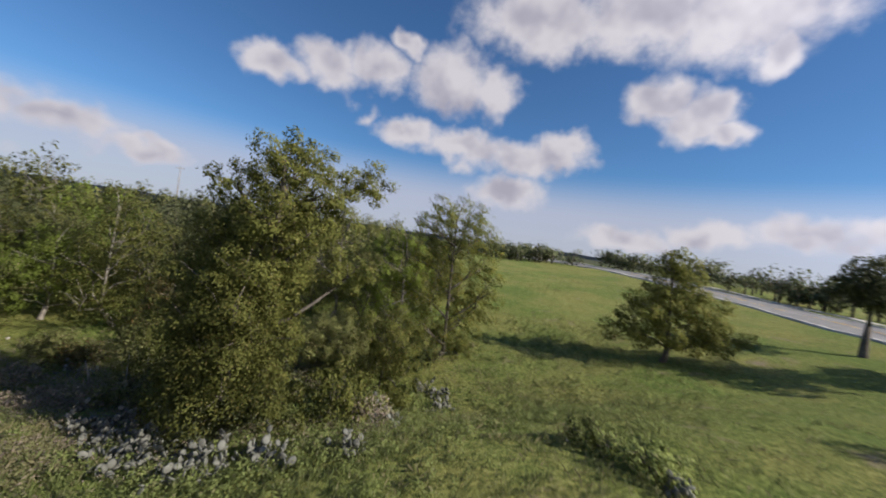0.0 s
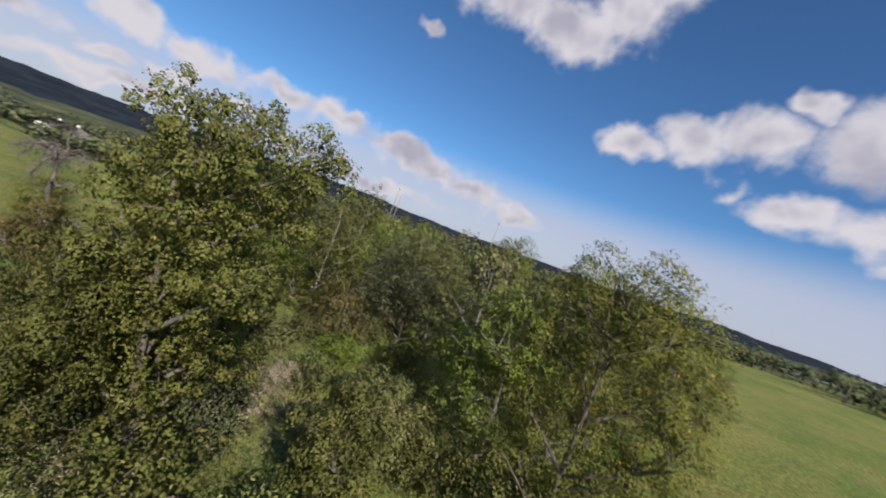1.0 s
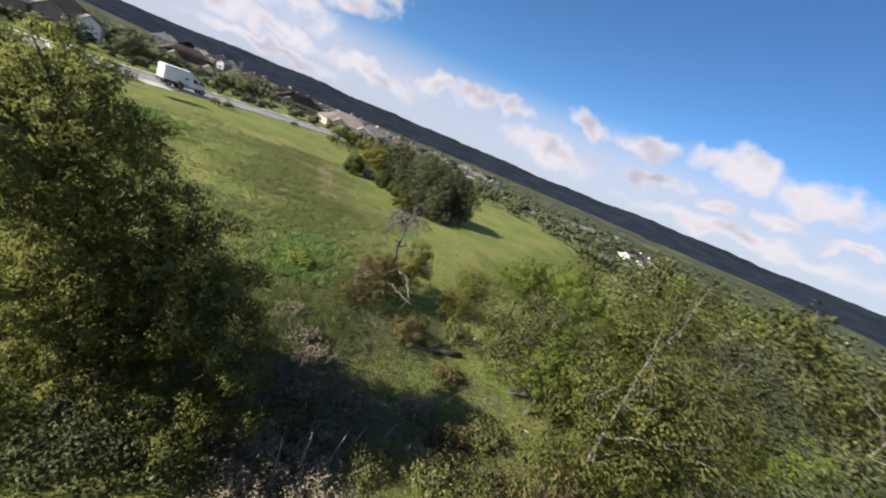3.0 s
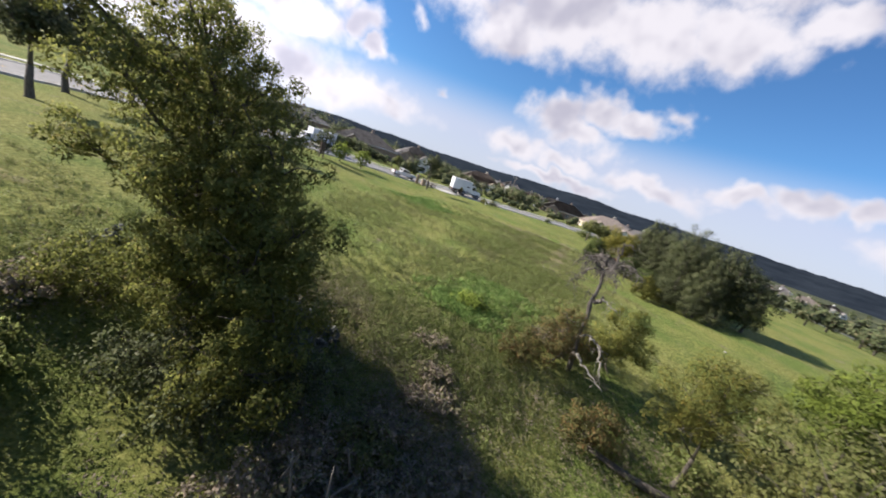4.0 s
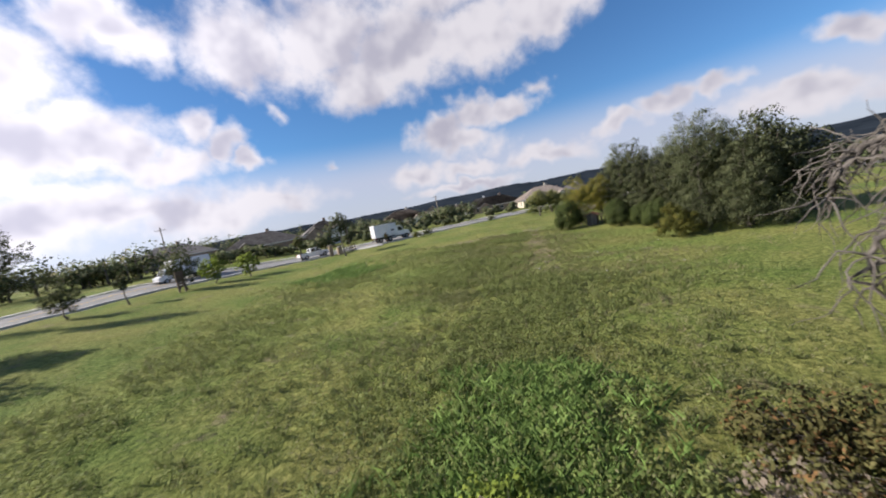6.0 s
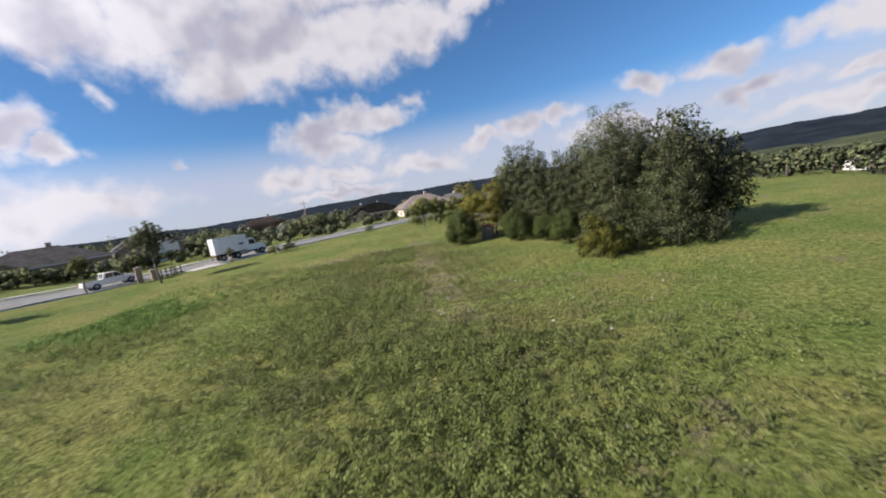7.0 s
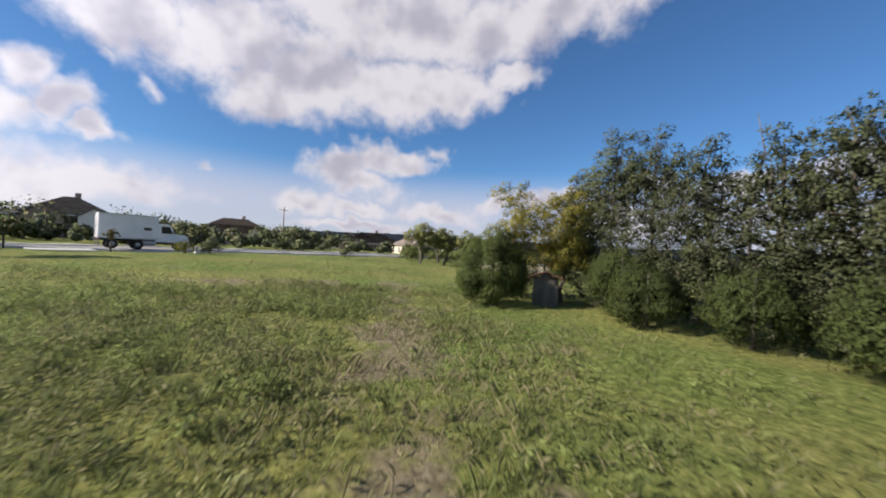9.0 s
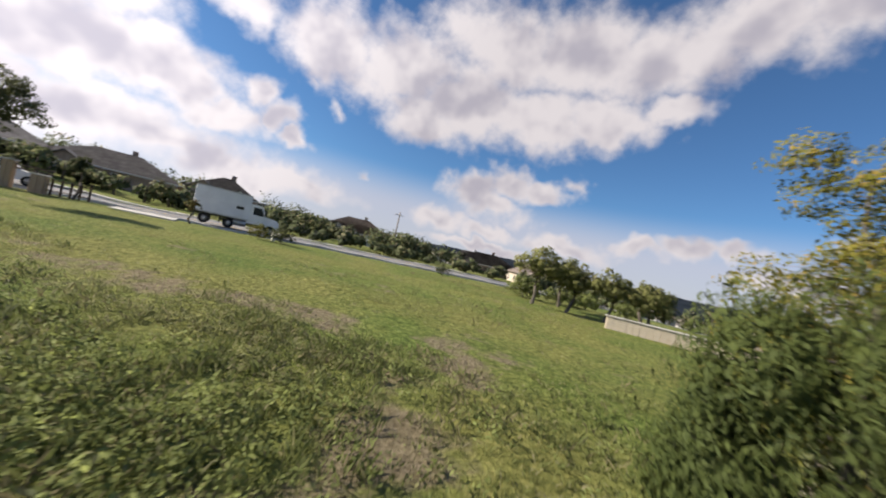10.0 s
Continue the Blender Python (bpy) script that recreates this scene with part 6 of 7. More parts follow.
# young street trees
for k, (x, y, h, wide, leaf, n, text) in enumerate([
        (-18.0, -54.6, 7.4, 2.3, M_LIVE, 9000, "slender young oak on the verge"), (-0.6, -45.4, 3.6, 1.9, M_LIME, 6000, "small bright green street tree"), (-4.4, -47.6, 3.5, 1.8, M_LIME, 5500, "small bright green street tree"),
        (-19.4, -60.6, 3.4, 0.7, M_LIVE, 1600, "thin staked sapling on the verge"), (-10.6, -60.4, 4.6, 1.2, M_WOOD_LEAF, 4000, "young leafy street tree beside the gate"), (5.4, -36.8, 3.2, 0.9, M_LIVE, 1800, "thin sapling on the verge"),
        (2.6, -42.8, 2.6, 0.6, M_RUST, 700, "thin browning sapling on the verge"), (-26.6, -62.6, 2.2, 0.6, M_RUST, 700, "thin browning sapling on the verge"), (8.8, -33.4, 3.6, 1.8, M_LIVE, 4000, "low-branched young oak on the verge"), (1.6, -41.8, 4.8, 2.3, M_LIVE, 6000, "broad young oak beside the timber marker"), (16.6, -27.4, 4.2, 2.2, M_LIVE, 5000, "low-branched young oak on the verge")]):
    tree("street_tree", (x, y), [(0, 0, h - wide * 0.5, wide * 0.62, wide * 0.6, wide * 0.5), (wide * 0.45, 0.1, h - wide * 0.95, wide * 0.55, wide * 0.5, wide * 0.45), (-wide * 0.45, 0, h - wide * 0.9, wide * 0.55, wide * 0.5, wide * 0.45), (0, 0.3, h - wide * 1.35, wide * 0.5, wide * 0.5, wide * 0.4)],
         text, leaf, n, 0.16, 0.05 + h * 0.012, seed=500 + k, group="street trees", gap=0.5)

# trees at the far side of the meadow
FAR = [(-55.6, -52.6, 4.8, 2.0), (-58.4, -51.6, 4.4, 1.9), (-61.0, -50.0, 4.2, 1.8), (-64.0, -48.6, 3.8, 1.8), (-60.0, -55.0, 4.4, 2.0), (-67.0, -52.0, 4.0, 2.0)]
for k, (x, y, h, wide) in enumerate(FAR):
    tree("field_oak", (x, y), [(0, 0, h - 0.9, wide * 0.7, wide * 0.7, 1.0), (wide * 0.6, 0.1, h - 1.5, wide * 0.6, wide * 0.6, 0.9), (-wide * 0.6, 0, h - 1.5, wide * 0.6, wide * 0.6, 0.9), (0, wide * 0.4, h - 1.9, wide * 0.6, wide * 0.5, 0.8)],
         "low spreading oak at the far edge of the meadow", M_WOOD_LEAF, 5000, 0.2, 0.14, seed=540 + k, group="field oaks", gap=0.45)
for k, (x, y) in enumerate([(-62, -57.5), (-66, -58.5), (-57.5, -57.5), (-70, -57)]):
    tree("bush", (x, y), [(0, 0, 0.9, 1.5, 1.2, 0.8), (1.2, 0.2, 0.7, 1.1, 1.0, 0.6), (-1.1, 0.1, 0.7, 1.1, 1.0, 0.6)], "leafy green bush by the road", M_WEED, 2600, 0.17, 0.05, seed=560 + k, category="bush")


# ---- vehicles ----
def wheels(owner, spots, r, w):
    for x, y in spots:
        wh = part("wheel", wheel_mesh(bmesh.new(), r, w), M_RUBBER, owner)
        wh.matrix_basis = pose(x, y, r)
        part("rim", tube(bmesh.new(), [(0, -w * 0.36, 0), (0, -w * 0.3, 0), (0, w * 0.3, 0), (0, w * 0.36, 0)], [r * 0.2, r * 0.57, r * 0.57, r * 0.2], 16), M_RIM, wh)


def on_road(name, label, category, x, y, west, lane):
    turn, mid, left = along_road(x, y)
    p = mid + left * lane
    return thing(name, (p.x, p.y, ground_z(mid.x, mid.y) + 0.03), label, category, turn=turn + (180 if west else 0))


def box_trailer(x, y):
    """A short dry-van trailer, its nose towards +x."""
    ob = on_road("semi_trailer", "short white box trailer hitched behind the truck on the road", "trailer", x, y, True, 2.4)
    L, W, z0, z1 = 5.0, 2.4, 1.1, 3.75
    part("box", boxed(-L / 2, -W / 2, z0, L / 2, W / 2, z1, bevel=0.04), M_TRAILER, ob)
    for k in range(14):
        xx = -L / 2 + 0.35 + k * (L - 0.7) / 13
        for s in (-1, 1):
            part("side_post", boxed(xx - 0.035, s * (W / 2 + 0.014) - 0.01, z0 + 0.1, xx + 0.035, s * (W / 2 + 0.014) + 0.01, z1 - 0.1), M_TRAILER, ob)
    for s in (-1, 1):
        part("top_rail", boxed(-L / 2, s * (W / 2 + 0.016) - 0.012, z1 - 0.1, L / 2, s * (W / 2 + 0.016) + 0.012, z1 + 0.012), M_RIM, ob)
        part("bottom_rail", boxed(-L / 2, s * (W / 2 + 0.016) - 0.012, z0 - 0.02, L / 2, s * (W / 2 + 0.016) + 0.012, z0 + 0.11), M_RIM, ob)
        door = part("rear_door", boxed(-L / 2 - 0.045, s * W / 4 - W / 4 + 0.06, z0 + 0.08, -L / 2 - 0.003, s * W / 4 + W / 4 - 0.06, z1 - 0.1, bevel=0.01), M_WHITE, ob)
        part("lock_rod", tube(bmesh.new(), [(-L / 2 - 0.07, s * 0.35, z0 + 0.1), (-L / 2 - 0.07, s * 0.35, z1 - 0.12)], [0.018, 0.018], 6), M_RIM, door)
        part("tail_lamp", boxed(-L / 2 - 0.03, s * 1.0 - 0.12, z0 - 0.16, -L / 2 + 0.05, s * 1.0 + 0.12, z0 - 0.03), M_LAMP_RED, ob)
        part("landing_leg", boxed(L / 2 - 2.6, s * 0.75 - 0.06, 0.35, L / 2 - 2.48, s * 0.75 + 0.06, z0), M_CHASSIS, ob)
        part("mud_flap", boxed(-L / 2 + 0.05, s * 0.95 - 0.3, 0.28, -L / 2 + 0.07, s * 0.95 + 0.3, z0 - 0.2), M_CHASSIS, ob)
    part("chassis_rail", boxed(-L / 2 + 0.2, -0.5, z0 - 0.25, L / 2 - 0.2, 0.5, z0 - 0.02), M_CHASSIS, ob)
    part("rear_bumper", boxed(-L / 2 - 0.02, -1.15, 0.5, -L / 2 + 0.08, 1.15, 0.6), M_CHASSIS, ob)
    part("number_panel", boxed(1.2, -W / 2 - 0.03, 2.1, 1.9, -W / 2 - 0.024, 2.4), M_CHASSIS, ob)
    wheels(ob, [(-L / 2 + 1.1, s * 0.98) for s in (-1, 1)], 0.5, 0.5)
    return ob


def truck_tractor(x, y):
    ob = on_road("truck_tractor", "white day-cab truck tractor pulling the box trailer", "truck", x, y, True, 2.4)
    part("frame", boxed(-3.2, -0.45, 0.62, 2.4, 0.45, 0.85), M_CHASSIS, ob)
    cab = part("cab", prism(bmesh.new(), [(-0.75, 0.9), (1.0, 0.9), (1.0, 1.95), (0.62, 2.85), (0.3, 2.98), (-0.75, 2.98)], -1.12, 1.12), M_WHITE, ob)
    part("windscreen", prism(bmesh.new(), [(1.005, 1.98), (1.025, 1.98), (0.66, 2.82), (0.64, 2.82)], -1.0, 1.0), M_DARKGLASS, cab)
    for s in (-1, 1):
        part("side_window", prism(bmesh.new(), [(-0.25, 1.9), (0.85, 1.9), (0.52, 2.7), (-0.25, 2.7)], s * 1.124 - 0.005, s * 1.124 + 0.005), M_DARKGLASS, cab)
        part("mirror", boxed(0.85, s * 1.36 - 0.09, 1.95, 0.95, s * 1.36 + 0.09, 2.5, bevel=0.02), M_CHASSIS, cab)
        part("headlamp", boxed(2.42, s * 0.82 - 0.14, 1.02, 2.5, s * 0.82 + 0.14, 1.22, bevel=0.02), M_LAMP_CLEAR, ob)
        part("fender", prism(bmesh.new(), [(1.0, 0.75), (1.05, 1.15), (1.4, 1.32), (1.9, 1.3), (2.3, 1.05), (2.3, 0.8), (2.15, 0.85), (1.65, 1.14), (1.2, 0.9)], s * 0.98 - 0.16, s * 0.98 + 0.16), M_WHITE, ob)
        part("fuel_tank", tube(bmesh.new(), [(-1.9, s * 0.85, 0.75), (-1.88, s * 0.85, 0.75), (-0.72, s * 0.85, 0.75), (-0.7, s * 0.85, 0.75)], [0.2, 0.3, 0.3, 0.2], 14), M_RIM, ob)
    part("hood", prism(bmesh.new(), [(1.003, 0.95), (2.4, 0.95), (2.42, 1.5), (2.2, 1.72), (1.003, 1.93)], -0.8, 0.8), M_WHITE, ob)
    part("grille", boxed(2.425, -0.45, 1.0, 2.46, 0.45, 1.55, bevel=0.02), M_RIM, ob)
    part("bumper", boxed(2.3, -1.15, 0.5, 2.55, 1.15, 0.85, bevel=0.04), M_RIM, ob)
    part("exhaust_stack", tube(bmesh.new(), [(-0.9, 0.8, 0.9), (-0.9, 0.8, 3.3), (-1.0, 0.8, 3.5)], [0.07, 0.07, 0.06], 10), M_RIM, ob)
    wheels(ob, [(1.65, s * 1.0) for s in (-1, 1)], 0.5, 0.3)
    wheels(ob, [(-2.3, s * 0.95) for s in (-1, 1)], 0.5, 0.55)
    return ob


def pickup(x, y):
    ob = on_road("pickup_truck", "white four-door pickup truck driving on the road", "car", x, y, True, 2.4)
    body = [(-2.85, 0.62), (-2.9, 1.15), (-0.95, 1.17), (-0.9, 1.2), (1.1, 1.2), (1.35, 1.18), (2.6, 1.08), (2.85, 0.9), (2.85, 0.55), (2.2, 0.42), (-2.3, 0.42)]
    part("body", prism(bmesh.new(), body, -0.97, 0.97), M_WHITE, ob)
    cab = part("cab", prism(bmesh.new(), [(-0.95, 1.2), (1.3, 1.2), (0.55, 1.86), (-0.7, 1.9)], -0.86, 0.86), M_WHITE, ob)
    part("windscreen", prism(bmesh.new(), [(1.29, 1.225), (1.31, 1.225), (0.6, 1.845), (0.58, 1.845)], -0.78, 0.78), M_DARKGLASS, cab)
    part("rear_window", prism(bmesh.new(), [(-0.955, 1.27), (-0.935, 1.27), (-0.72, 1.84), (-0.74, 1.84)], -0.7, 0.7), M_DARKGLASS, cab)
    for s in (-1, 1):
        for a, b, c, d in ((-0.75, 0.12, -0.55, 0.1), (0.2, 1.12, 0.2, 0.5)):
            part("side_window", prism(bmesh.new(), [(a, 1.24), (b, 1.24), (d, 1.8), (c, 1.8)], s * 0.864 - 0.004, s * 0.864 + 0.004), M_DARKGLASS, cab)
        part("headlamp", boxed(2.72, s * 0.75 - 0.16, 0.86, 2.87, s * 0.75 + 0.16, 1.0, bevel=0.02), M_LAMP_CLEAR, ob)
        part("tail_lamp", boxed(-2.93, s * 0.86 - 0.08, 0.85, -2.86, s * 0.86 + 0.08, 1.12), M_LAMP_RED, ob)
        part("mirror", boxed(1.0, s * 1.06 - 0.08, 1.2, 1.12, s * 1.06 + 0.08, 1.4, bevel=0.02), M_CHASSIS, ob)
    part("bed", boxed(-2.8, -0.8, 1.172, -1.05, 0.8, 1.19), M_CHASSIS, ob)
    part("bumper", boxed(2.8, -0.95, 0.45, 2.95, 0.95, 0.68, bevel=0.03), M_RIM, ob)
    part("rear_bumper", boxed(-3.02, -0.95, 0.5, -2.88, 0.95, 0.66, bevel=0.03), M_RIM, ob)
    wheels(ob, [(a, s * 0.88) for a in (-1.75, 1.85) for s in (-1, 1)], 0.4, 0.28)
    return ob


def box_truck(x, y):
    ob = on_road("box_truck", "white delivery box truck on the far lane", "truck", x, y, False, -2.4)
    part("box", boxed(-3.9, -1.2, 0.95, 1.5, 1.2, 3.4, bevel=0.04), M_TRAILER, ob)
    cab = part("cab", prism(bmesh.new(), [(1.56, 0.55), (3.6, 0.55), (3.65, 1.15), (3.05, 1.35), (2.55, 2.2), (1.56, 2.3)], -1.02, 1.02), M_WHITE, ob)
    part("windscreen", prism(bmesh.new(), [(3.035, 1.4), (3.06, 1.4), (2.6, 2.15), (2.575, 2.15)], -0.9, 0.9), M_DARKGLASS, cab)
    for s in (-1, 1):
        part("side_window", prism(bmesh.new(), [(1.75, 1.4), (2.85, 1.4), (2.48, 2.08), (1.75, 2.12)], s * 1.024 - 0.004, s * 1.024 + 0.004), M_DARKGLASS, cab)
        part("headlamp", boxed(3.56, s * 0.78 - 0.15, 0.85, 3.67, s * 0.78 + 0.15, 1.05, bevel=0.02), M_LAMP_CLEAR, ob)
        part("tail_lamp", boxed(-3.94, s * 1.0 - 0.1, 0.75, -3.86, s * 1.0 + 0.1, 0.92), M_LAMP_RED, ob)
    part("rear_door", boxed(-3.945, -1.1, 1.05, -3.905, 1.1, 3.25, bevel=0.01), M_WHITE, ob)
    part("frame", boxed(-3.8, -0.5, 0.6, 1.5, 0.5, 0.94), M_CHASSIS, ob)
    part("bumper", boxed(3.55, -1.0, 0.42, 3.75, 1.0, 0.62, bevel=0.03), M_CHASSIS, ob)
    wheels(ob, [(2.6, s * 0.92) for s in (-1, 1)], 0.42, 0.28)
    wheels(ob, [(-2.3, s * 0.92) for s in (-1, 1)], 0.42, 0.45)
    return ob


box_trailer(-26.0, -69.2), truck_tractor(-29.8, -71.1), pickup(-13.0, -63), box_truck(4.6, -55)


# ---- houses ----
def window_part(owner, x, y, z, w, h, turn):
    win = part("window", boxed(-w / 2, -0.02, 0, w / 2, 0.02, h), M_DARKGLASS, owner)
    win.matrix_basis = pose(x, y, z, 0, 0, turn)
    bm = bmesh.new()
    for a in ((-w / 2 - 0.08, -w / 2, -0.08, h + 0.08), (w / 2, w / 2 + 0.08, -0.08, h + 0.08), (-w / 2, w / 2, h, h + 0.08), (-w / 2, w / 2, -0.08, 0), (-0.025, 0.025, 0, h)):
        box(bm, a[0], -0.05, a[2], a[1], 0.03, a[3])
    part("frame", bm, M_TRIM, win)


def house(w, d, eave, pitch, wall_mat, roof_mat, label, gables=1, storeys=1, group="houses beyond the road"):
    """A hipped house with gabled bays to the front (-y)."""
    ob = thing("house", (0, 0, 0), label, "house", group)
    part("wall", boxed(-w / 2, -d / 2, -1.5, w / 2, d / 2, eave), wall_mat, ob)
    o, rise = 0.6, (d / 2 + 0.6) * pitch
    ridge = max(0.5, w / 2 - d / 2)
    bm = bmesh.new()
    lo = [bm.verts.new(v) for v in ((-w / 2 - o, -d / 2 - o, eave), (w / 2 + o, -d / 2 - o, eave), (w / 2 + o, d / 2 + o, eave), (-w / 2 - o, d / 2 + o, eave))]
    hi = [bm.verts.new(v) for v in ((-ridge, 0, eave + rise), (ridge, 0, eave + rise))]
    bm.faces.new((lo[0], lo[1], hi[1], hi[0])), bm.faces.new((lo[2], lo[3], hi[0], hi[1])), bm.faces.new((lo[1], lo[2], hi[1])), bm.faces.new((lo[3], lo[0], hi[0])), bm.faces.new(lo[::-1])
    bmesh.ops.solidify(bm, geom=bm.faces[:], thickness=0.12)
    roof = part("roof", bm, roof_mat, ob)
    part("fascia", boxed(-w / 2 - o, -d / 2 - o - 0.03, eave - 0.2, w / 2 + o, -d / 2 - o + 0.01, eave + 0.02), M_TRIM, ob)
    part("chimney", boxed(ridge * 0.5, 0.5, eave, ridge * 0.5 + 0.9, 1.3, eave + rise + 0.9, bevel=0.03), wall_mat, roof)
    for k in range(gables):
        gx, gw = (-w / 4 if k == 0 else w / 4), (5.2 if k == 0 else 4.2)
        bay = part("bay", boxed(gx - gw / 2, -d / 2 - 1.4, -1.5, gx + gw / 2, -d / 2 - 0.005, eave - 0.25), wall_mat if k == 0 else M_SIDING, ob)
        part("gable", prism(bmesh.new(), [(gx - gw / 2, eave - 0.245), (gx + gw / 2, eave - 0.245), (gx, eave - 0.245 + gw * 0.5 * pitch * 1.25)], -d / 2 - 1.38, -d / 2 + 1.5), M_SIDING if k else wall_mat, bay)
        for s in (-1, 1):
            top = eave - 0.2 + gw * 0.5 * pitch * 1.25
            prism(bm := bmesh.new(), [(gx, top), (gx + s * (gw / 2 + 0.45), eave - 0.38), (gx + s * (gw / 2 + 0.45), eave - 0.26), (gx, top + 0.14)], -d / 2 - 1.75, -d / 2 + 2.6)
            part("gable_roof", bm, roof_mat, bay)
        window_part(bay, gx, -d / 2 - 1.42, 0.9, 1.5, 1.4, 0)
    for st in range(storeys):
        z = 0.9 + st * 2.8
        for k in range(int(w / 3.4)):
            window_part(ob, -w / 2 + 1.7 + k * 3.4, d / 2 + 0.02, z, 1.3, 1.3, 180)
            if st or abs(abs(-w / 2 + 1.7 + k * 3.4) - w / 4) > 3:
                window_part(ob, -w / 2 + 1.7 + k * 3.4, -d / 2 - 0.02, z, 1.3, 1.3, 0)
        for s in (-1, 1):
            for yy in (-d / 4, d / 4):
                window_part(ob, s * (w / 2 + 0.02), yy, z, 1.2, 1.3, 90)
    part("door", boxed(-0.5, -d / 2 - 0.06, 0, 0.5, -d / 2 - 0.004, 2.1, bevel=0.02), M_POST, ob)
    return ob


H1 = house(21, 14, 2.8, 0.5, M_WALLBR, M_SHINGLE, "brown masonry house with a large grey hipped roof", 1)
H2 = house(13, 11, 4.6, 0.6, M_WALLBR, M_SHINGLE, "two-storey cream masonry house with gabled front", 2, 2)
H3 = house(19, 13, 2.9, 0.58, M_WALLST, M_SHINGLE2, "cream masonry house with a brown hipped roof", 2)
H4 = house(17, 12, 2.9, 0.6, M_SIDING, M_SHINGLE, "pale sided house with a grey hipped roof", 2)


def put(ob, x, y, turn, lift=0.0):
    return copy_thing(ob, pose(x, y, ground_z(x, y) + lift, 0, 0, turn))


H1.matrix_basis = pose(3, -112, ground_z(3, -112) - 0.2, 0, 0, 196)
H2.matrix_basis = pose(-15, -116, ground_z(-15, -116) - 0.3, 0, 0, 188)
H3.matrix_basis = pose(-45, -131, ground_z(-45, -131), 0, 0, 175)
H4.matrix_basis = pose(-90, -156, ground_z(-90, -156), 0, 0, 158)
put(H1, 30, -122, 205), put(H3, -96, -112, 165), put(H1, -88, -136, 160), put(H4, -118, -122, 158), put(H1, -124, -148, 170), put(H3, -150, -130, 150), put(H2, -140, -165, 160)
TOWN = [(0, 0)]


def town():
    rng = np.random.default_rng(61)
    kinds = [H1, H2, H3, H4]
    spots = []
    for row in range(6):
        for k in range(9):
            x, y = -130 - k * 27 + row * 9 + rng.normal() * 3, -175 - row * 34 - k * 3 + rng.normal() * 4
            spots.append((x, y))
    for x, y in spots:
        put(kinds[int(rng.integers(4))], x, y, 160 + rng.normal() * 10 + (180 if rng.random() < 0.4 else 0))
    for x, y in [(-245, -12), (-262, -20), (-196, 60), (-208, 66), (-140, 164), (-150, 176), (-128, 190)]:
        put(H4, x, y, 60 + rng.normal() * 30)
    return spots


TOWN = town()


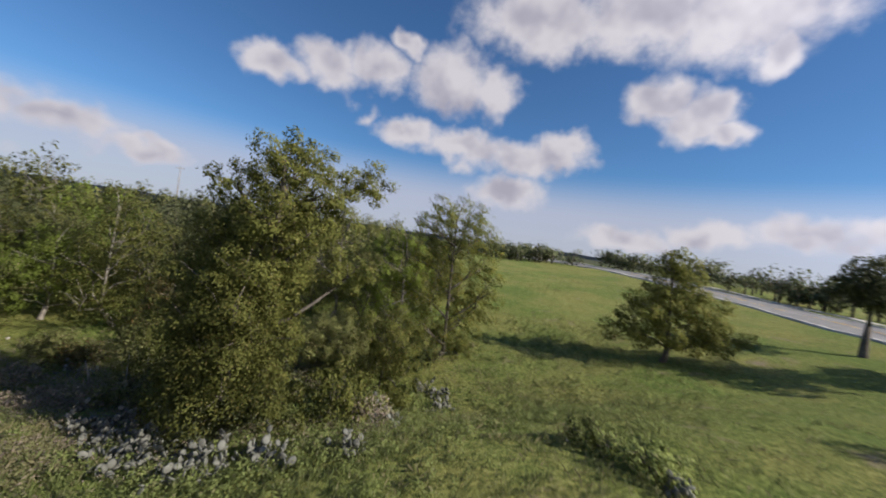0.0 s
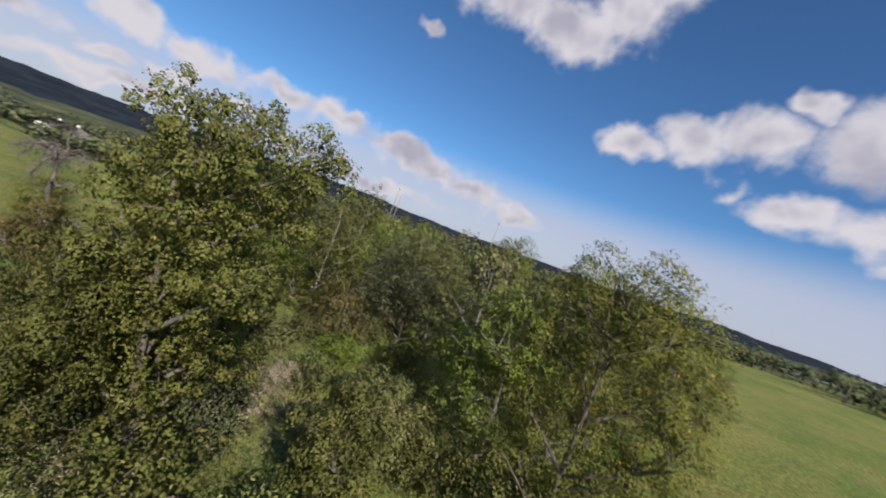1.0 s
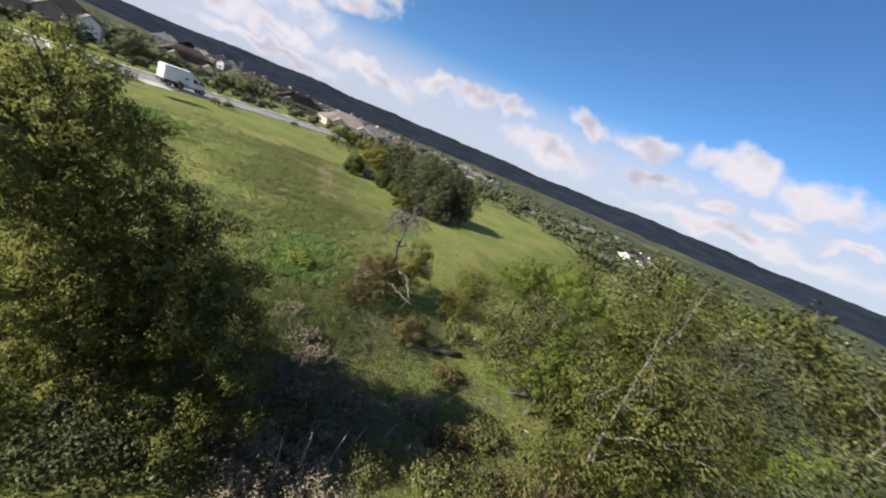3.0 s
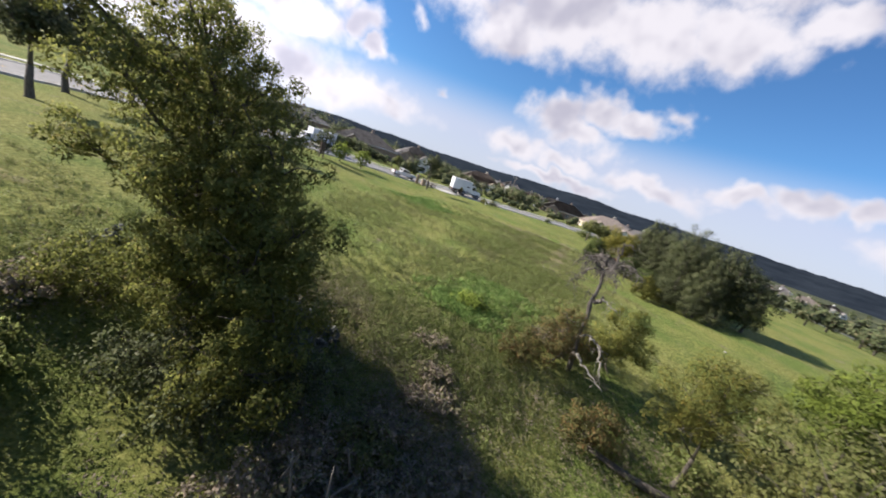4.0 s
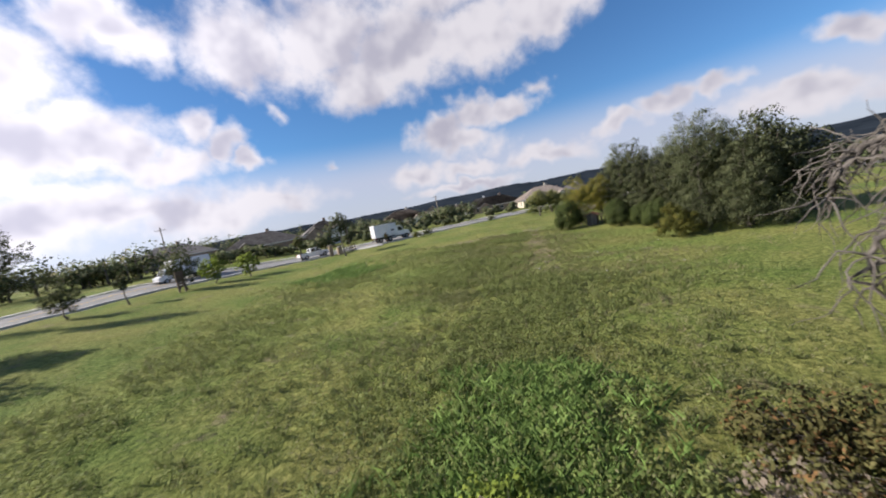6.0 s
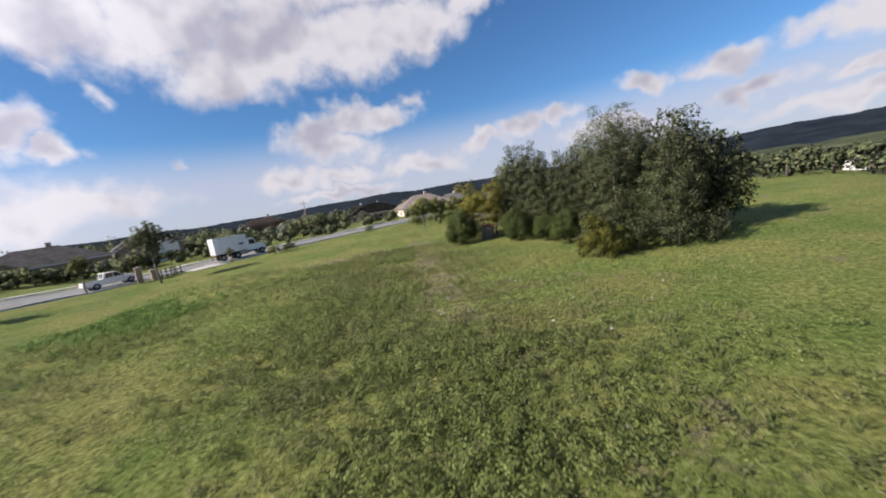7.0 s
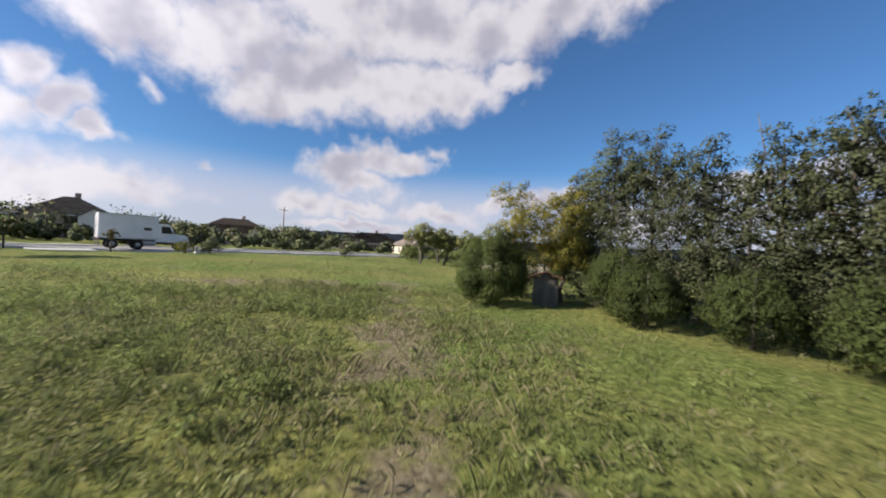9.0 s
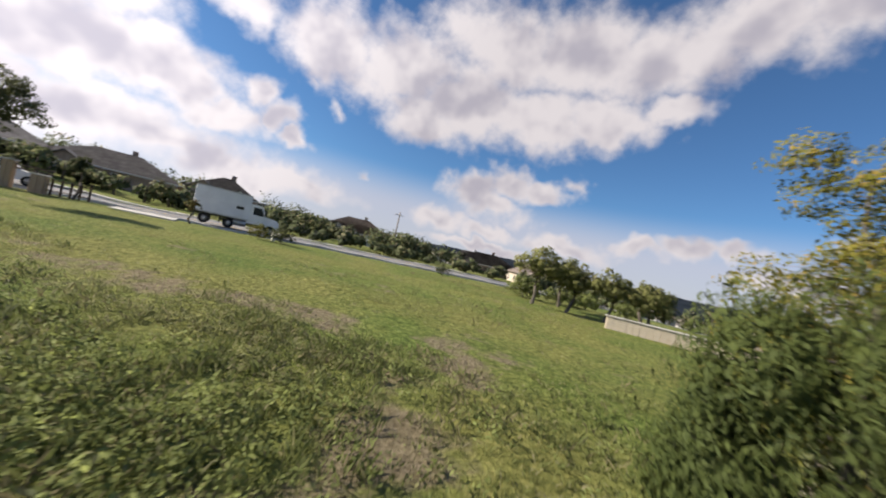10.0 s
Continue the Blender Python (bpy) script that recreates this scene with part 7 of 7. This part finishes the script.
# ---- far woods and the ridge ----
def far_woods():
    """Clumps of leaves for the trees beyond the road, in the valley and towards the horizon."""
    rng = np.random.default_rng(71)
    spots = []

    def strip(n, x0, y0, x1, y1, wide, low, high, keep=1.0):
        for _ in range(n):
            t = rng.random()
            spots.append((x0 + (x1 - x0) * t + rng.normal() * wide, y0 + (y1 - y0) * t + rng.normal() * wide, rng.uniform(low, high)))
    strip(60, 20, -92, 60, -60, 6, 4, 8), strip(46, 60, -60, 72, 20, 5, 4, 8), strip(80, 64, 20, 60, 130, 5, 4, 7.5), strip(50, 30, 130, -30, 150, 9, 4, 7)
    strip(26, -20, -92, 18, -88, 3, 2, 4), strip(34, -60, -90, -20, -88, 3, 1.2, 2.6), strip(30, -58, -112, -50, -108, 4, 4, 6.5), strip(26, -40, -118, -22, -112, 5, 3, 5.5)
    strip(60, -110, -92, -60, -88, 4, 1.4, 3.4), strip(120, -130, -146, 10, -142, 8, 4, 7), strip(40, -24, -128, 30, -130, 5, 5, 8.5), strip(34, -22, -99, 20, -92, 4, 1.5, 3.4)
    strip(260, -140, -165, -420, -260, 60, 3.5, 6.5), strip(200, -100, -60, -330, -60, 30, 3, 6), strip(420, -100, 10, -420, 40, 60, 3.5, 6.5), strip(300, -90, 100, -330, 260, 50, 3.5, 6.5), strip(120, -80, -20, -110, 30, 12, 3.5, 5.5)
    strip(120, 20, 112, 50, 100, 12, 4, 7), strip(60, -10, 70, 20, 95, 10, 3, 5)
    v_all, f_all, lay_all, base = [], [], [], 0
    # none in the meadow or the creek bottom
    spots = [s for s in spots if not (-95 < s[0] < 60 and -84 < s[1] < 108 and (s[1] > -46 or along_road(s[0], s[1])[2].dot(Vector((s[0], s[1], 0)) - along_road(s[0], s[1])[1]) > 0))]
    for x, y, h in spots:
        if math.hypot(x, y) > 90 or True:
            if road_gap(x, y) < 7:
                continue
            if any(abs(x - a) < 13 and abs(y - b) < 10 for a, b in TOWN) and rng.random() < 0.6:
                h *= 0.6
        z = ground_z(x, y)
        r = h * rng.uniform(0.42, 0.62)
        blobs = [(x + rng.normal() * r * 0.4, y + rng.normal() * r * 0.4, z + h * rng.uniform(0.28, 0.76), r * 0.62, r * 0.62, h * 0.24) for _ in range(5)]
        near = math.hypot(x + 20, y) < 150
        v, f, lay = leaves(rng, blobs, 190 if near else 32, 0.56 if near else 1.35, gap=0.3, slim=0.7)
        v_all.append(v), f_all.append(f + base), lay_all.append(lay)
        base += len(v)
    ob = raw_mesh("far_woods", np.concatenate(v_all), np.concatenate(f_all), M_FARTREE, tuft=np.concatenate(lay_all))
    tagged(ob, "scattered dark green trees across the valley", "woods", "", "stuff")
    bm = bmesh.new()
    for x, y, h in spots:
        if math.hypot(x + 20, y) < 150 and road_gap(x, y) >= 7 and h > 3:
            z = ground_z(x, y)
            tube(bm, [(x, y, z - 0.3), (x + 0.1, y, z + h * 0.6)], [0.22, 0.1], 5)
    ob = part("far_trunks", bm, M_BARK)
    tagged(ob, "dark trunks of the trees beyond the road", "woods", "", "stuff")


far_woods()


def ridge():
    """A long wooded ridge that closes the valley, and lower hills elsewhere."""
    rows, n = 9, 620
    verts, faces = [], []
    for k in range(n + 1):
        az = math.radians(-150 + 360 * k / n)
        deg = -150 + 360 * k / n
        lift = 0.3 + 0.82 * smooth01((deg - 38) / 26) * smooth01((212 - deg) / 20) + 0.3 * smooth01((deg - 128) / 12) * smooth01((165 - deg) / 15)
        lift += 0.12 * math.sin(deg * 0.21) + 0.07 * math.sin(deg * 0.63 + 1)
        for j in range(rows):
            t = j / (rows - 1)
            r = 780 + 560 * t
            bump = (noise.noise((math.cos(az) * r * 0.03, math.sin(az) * r * 0.03, 2.0)) + noise.noise((math.cos(az) * r * 0.11, math.sin(az) * r * 0.11, 7.0)) * 0.7) * 2.2 * (0.3 + t)
            z = -15 + (15 + 7 + 1340 * math.tan(math.radians(lift))) * float(smooth01(t)) + bump
            verts.append((-math.sin(az) * r, math.cos(az) * r, z))
    for k in range(n):
        for j in range(rows - 1):
            a, b = k * rows + j, (k + 1) * rows + j
            faces.append((a, b, b + 1, a + 1))
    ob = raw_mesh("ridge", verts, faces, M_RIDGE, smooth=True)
    tagged(ob, "long dark wooded ridge on the horizon, tinted with haze blue", "hills", "", "structure")


ridge()
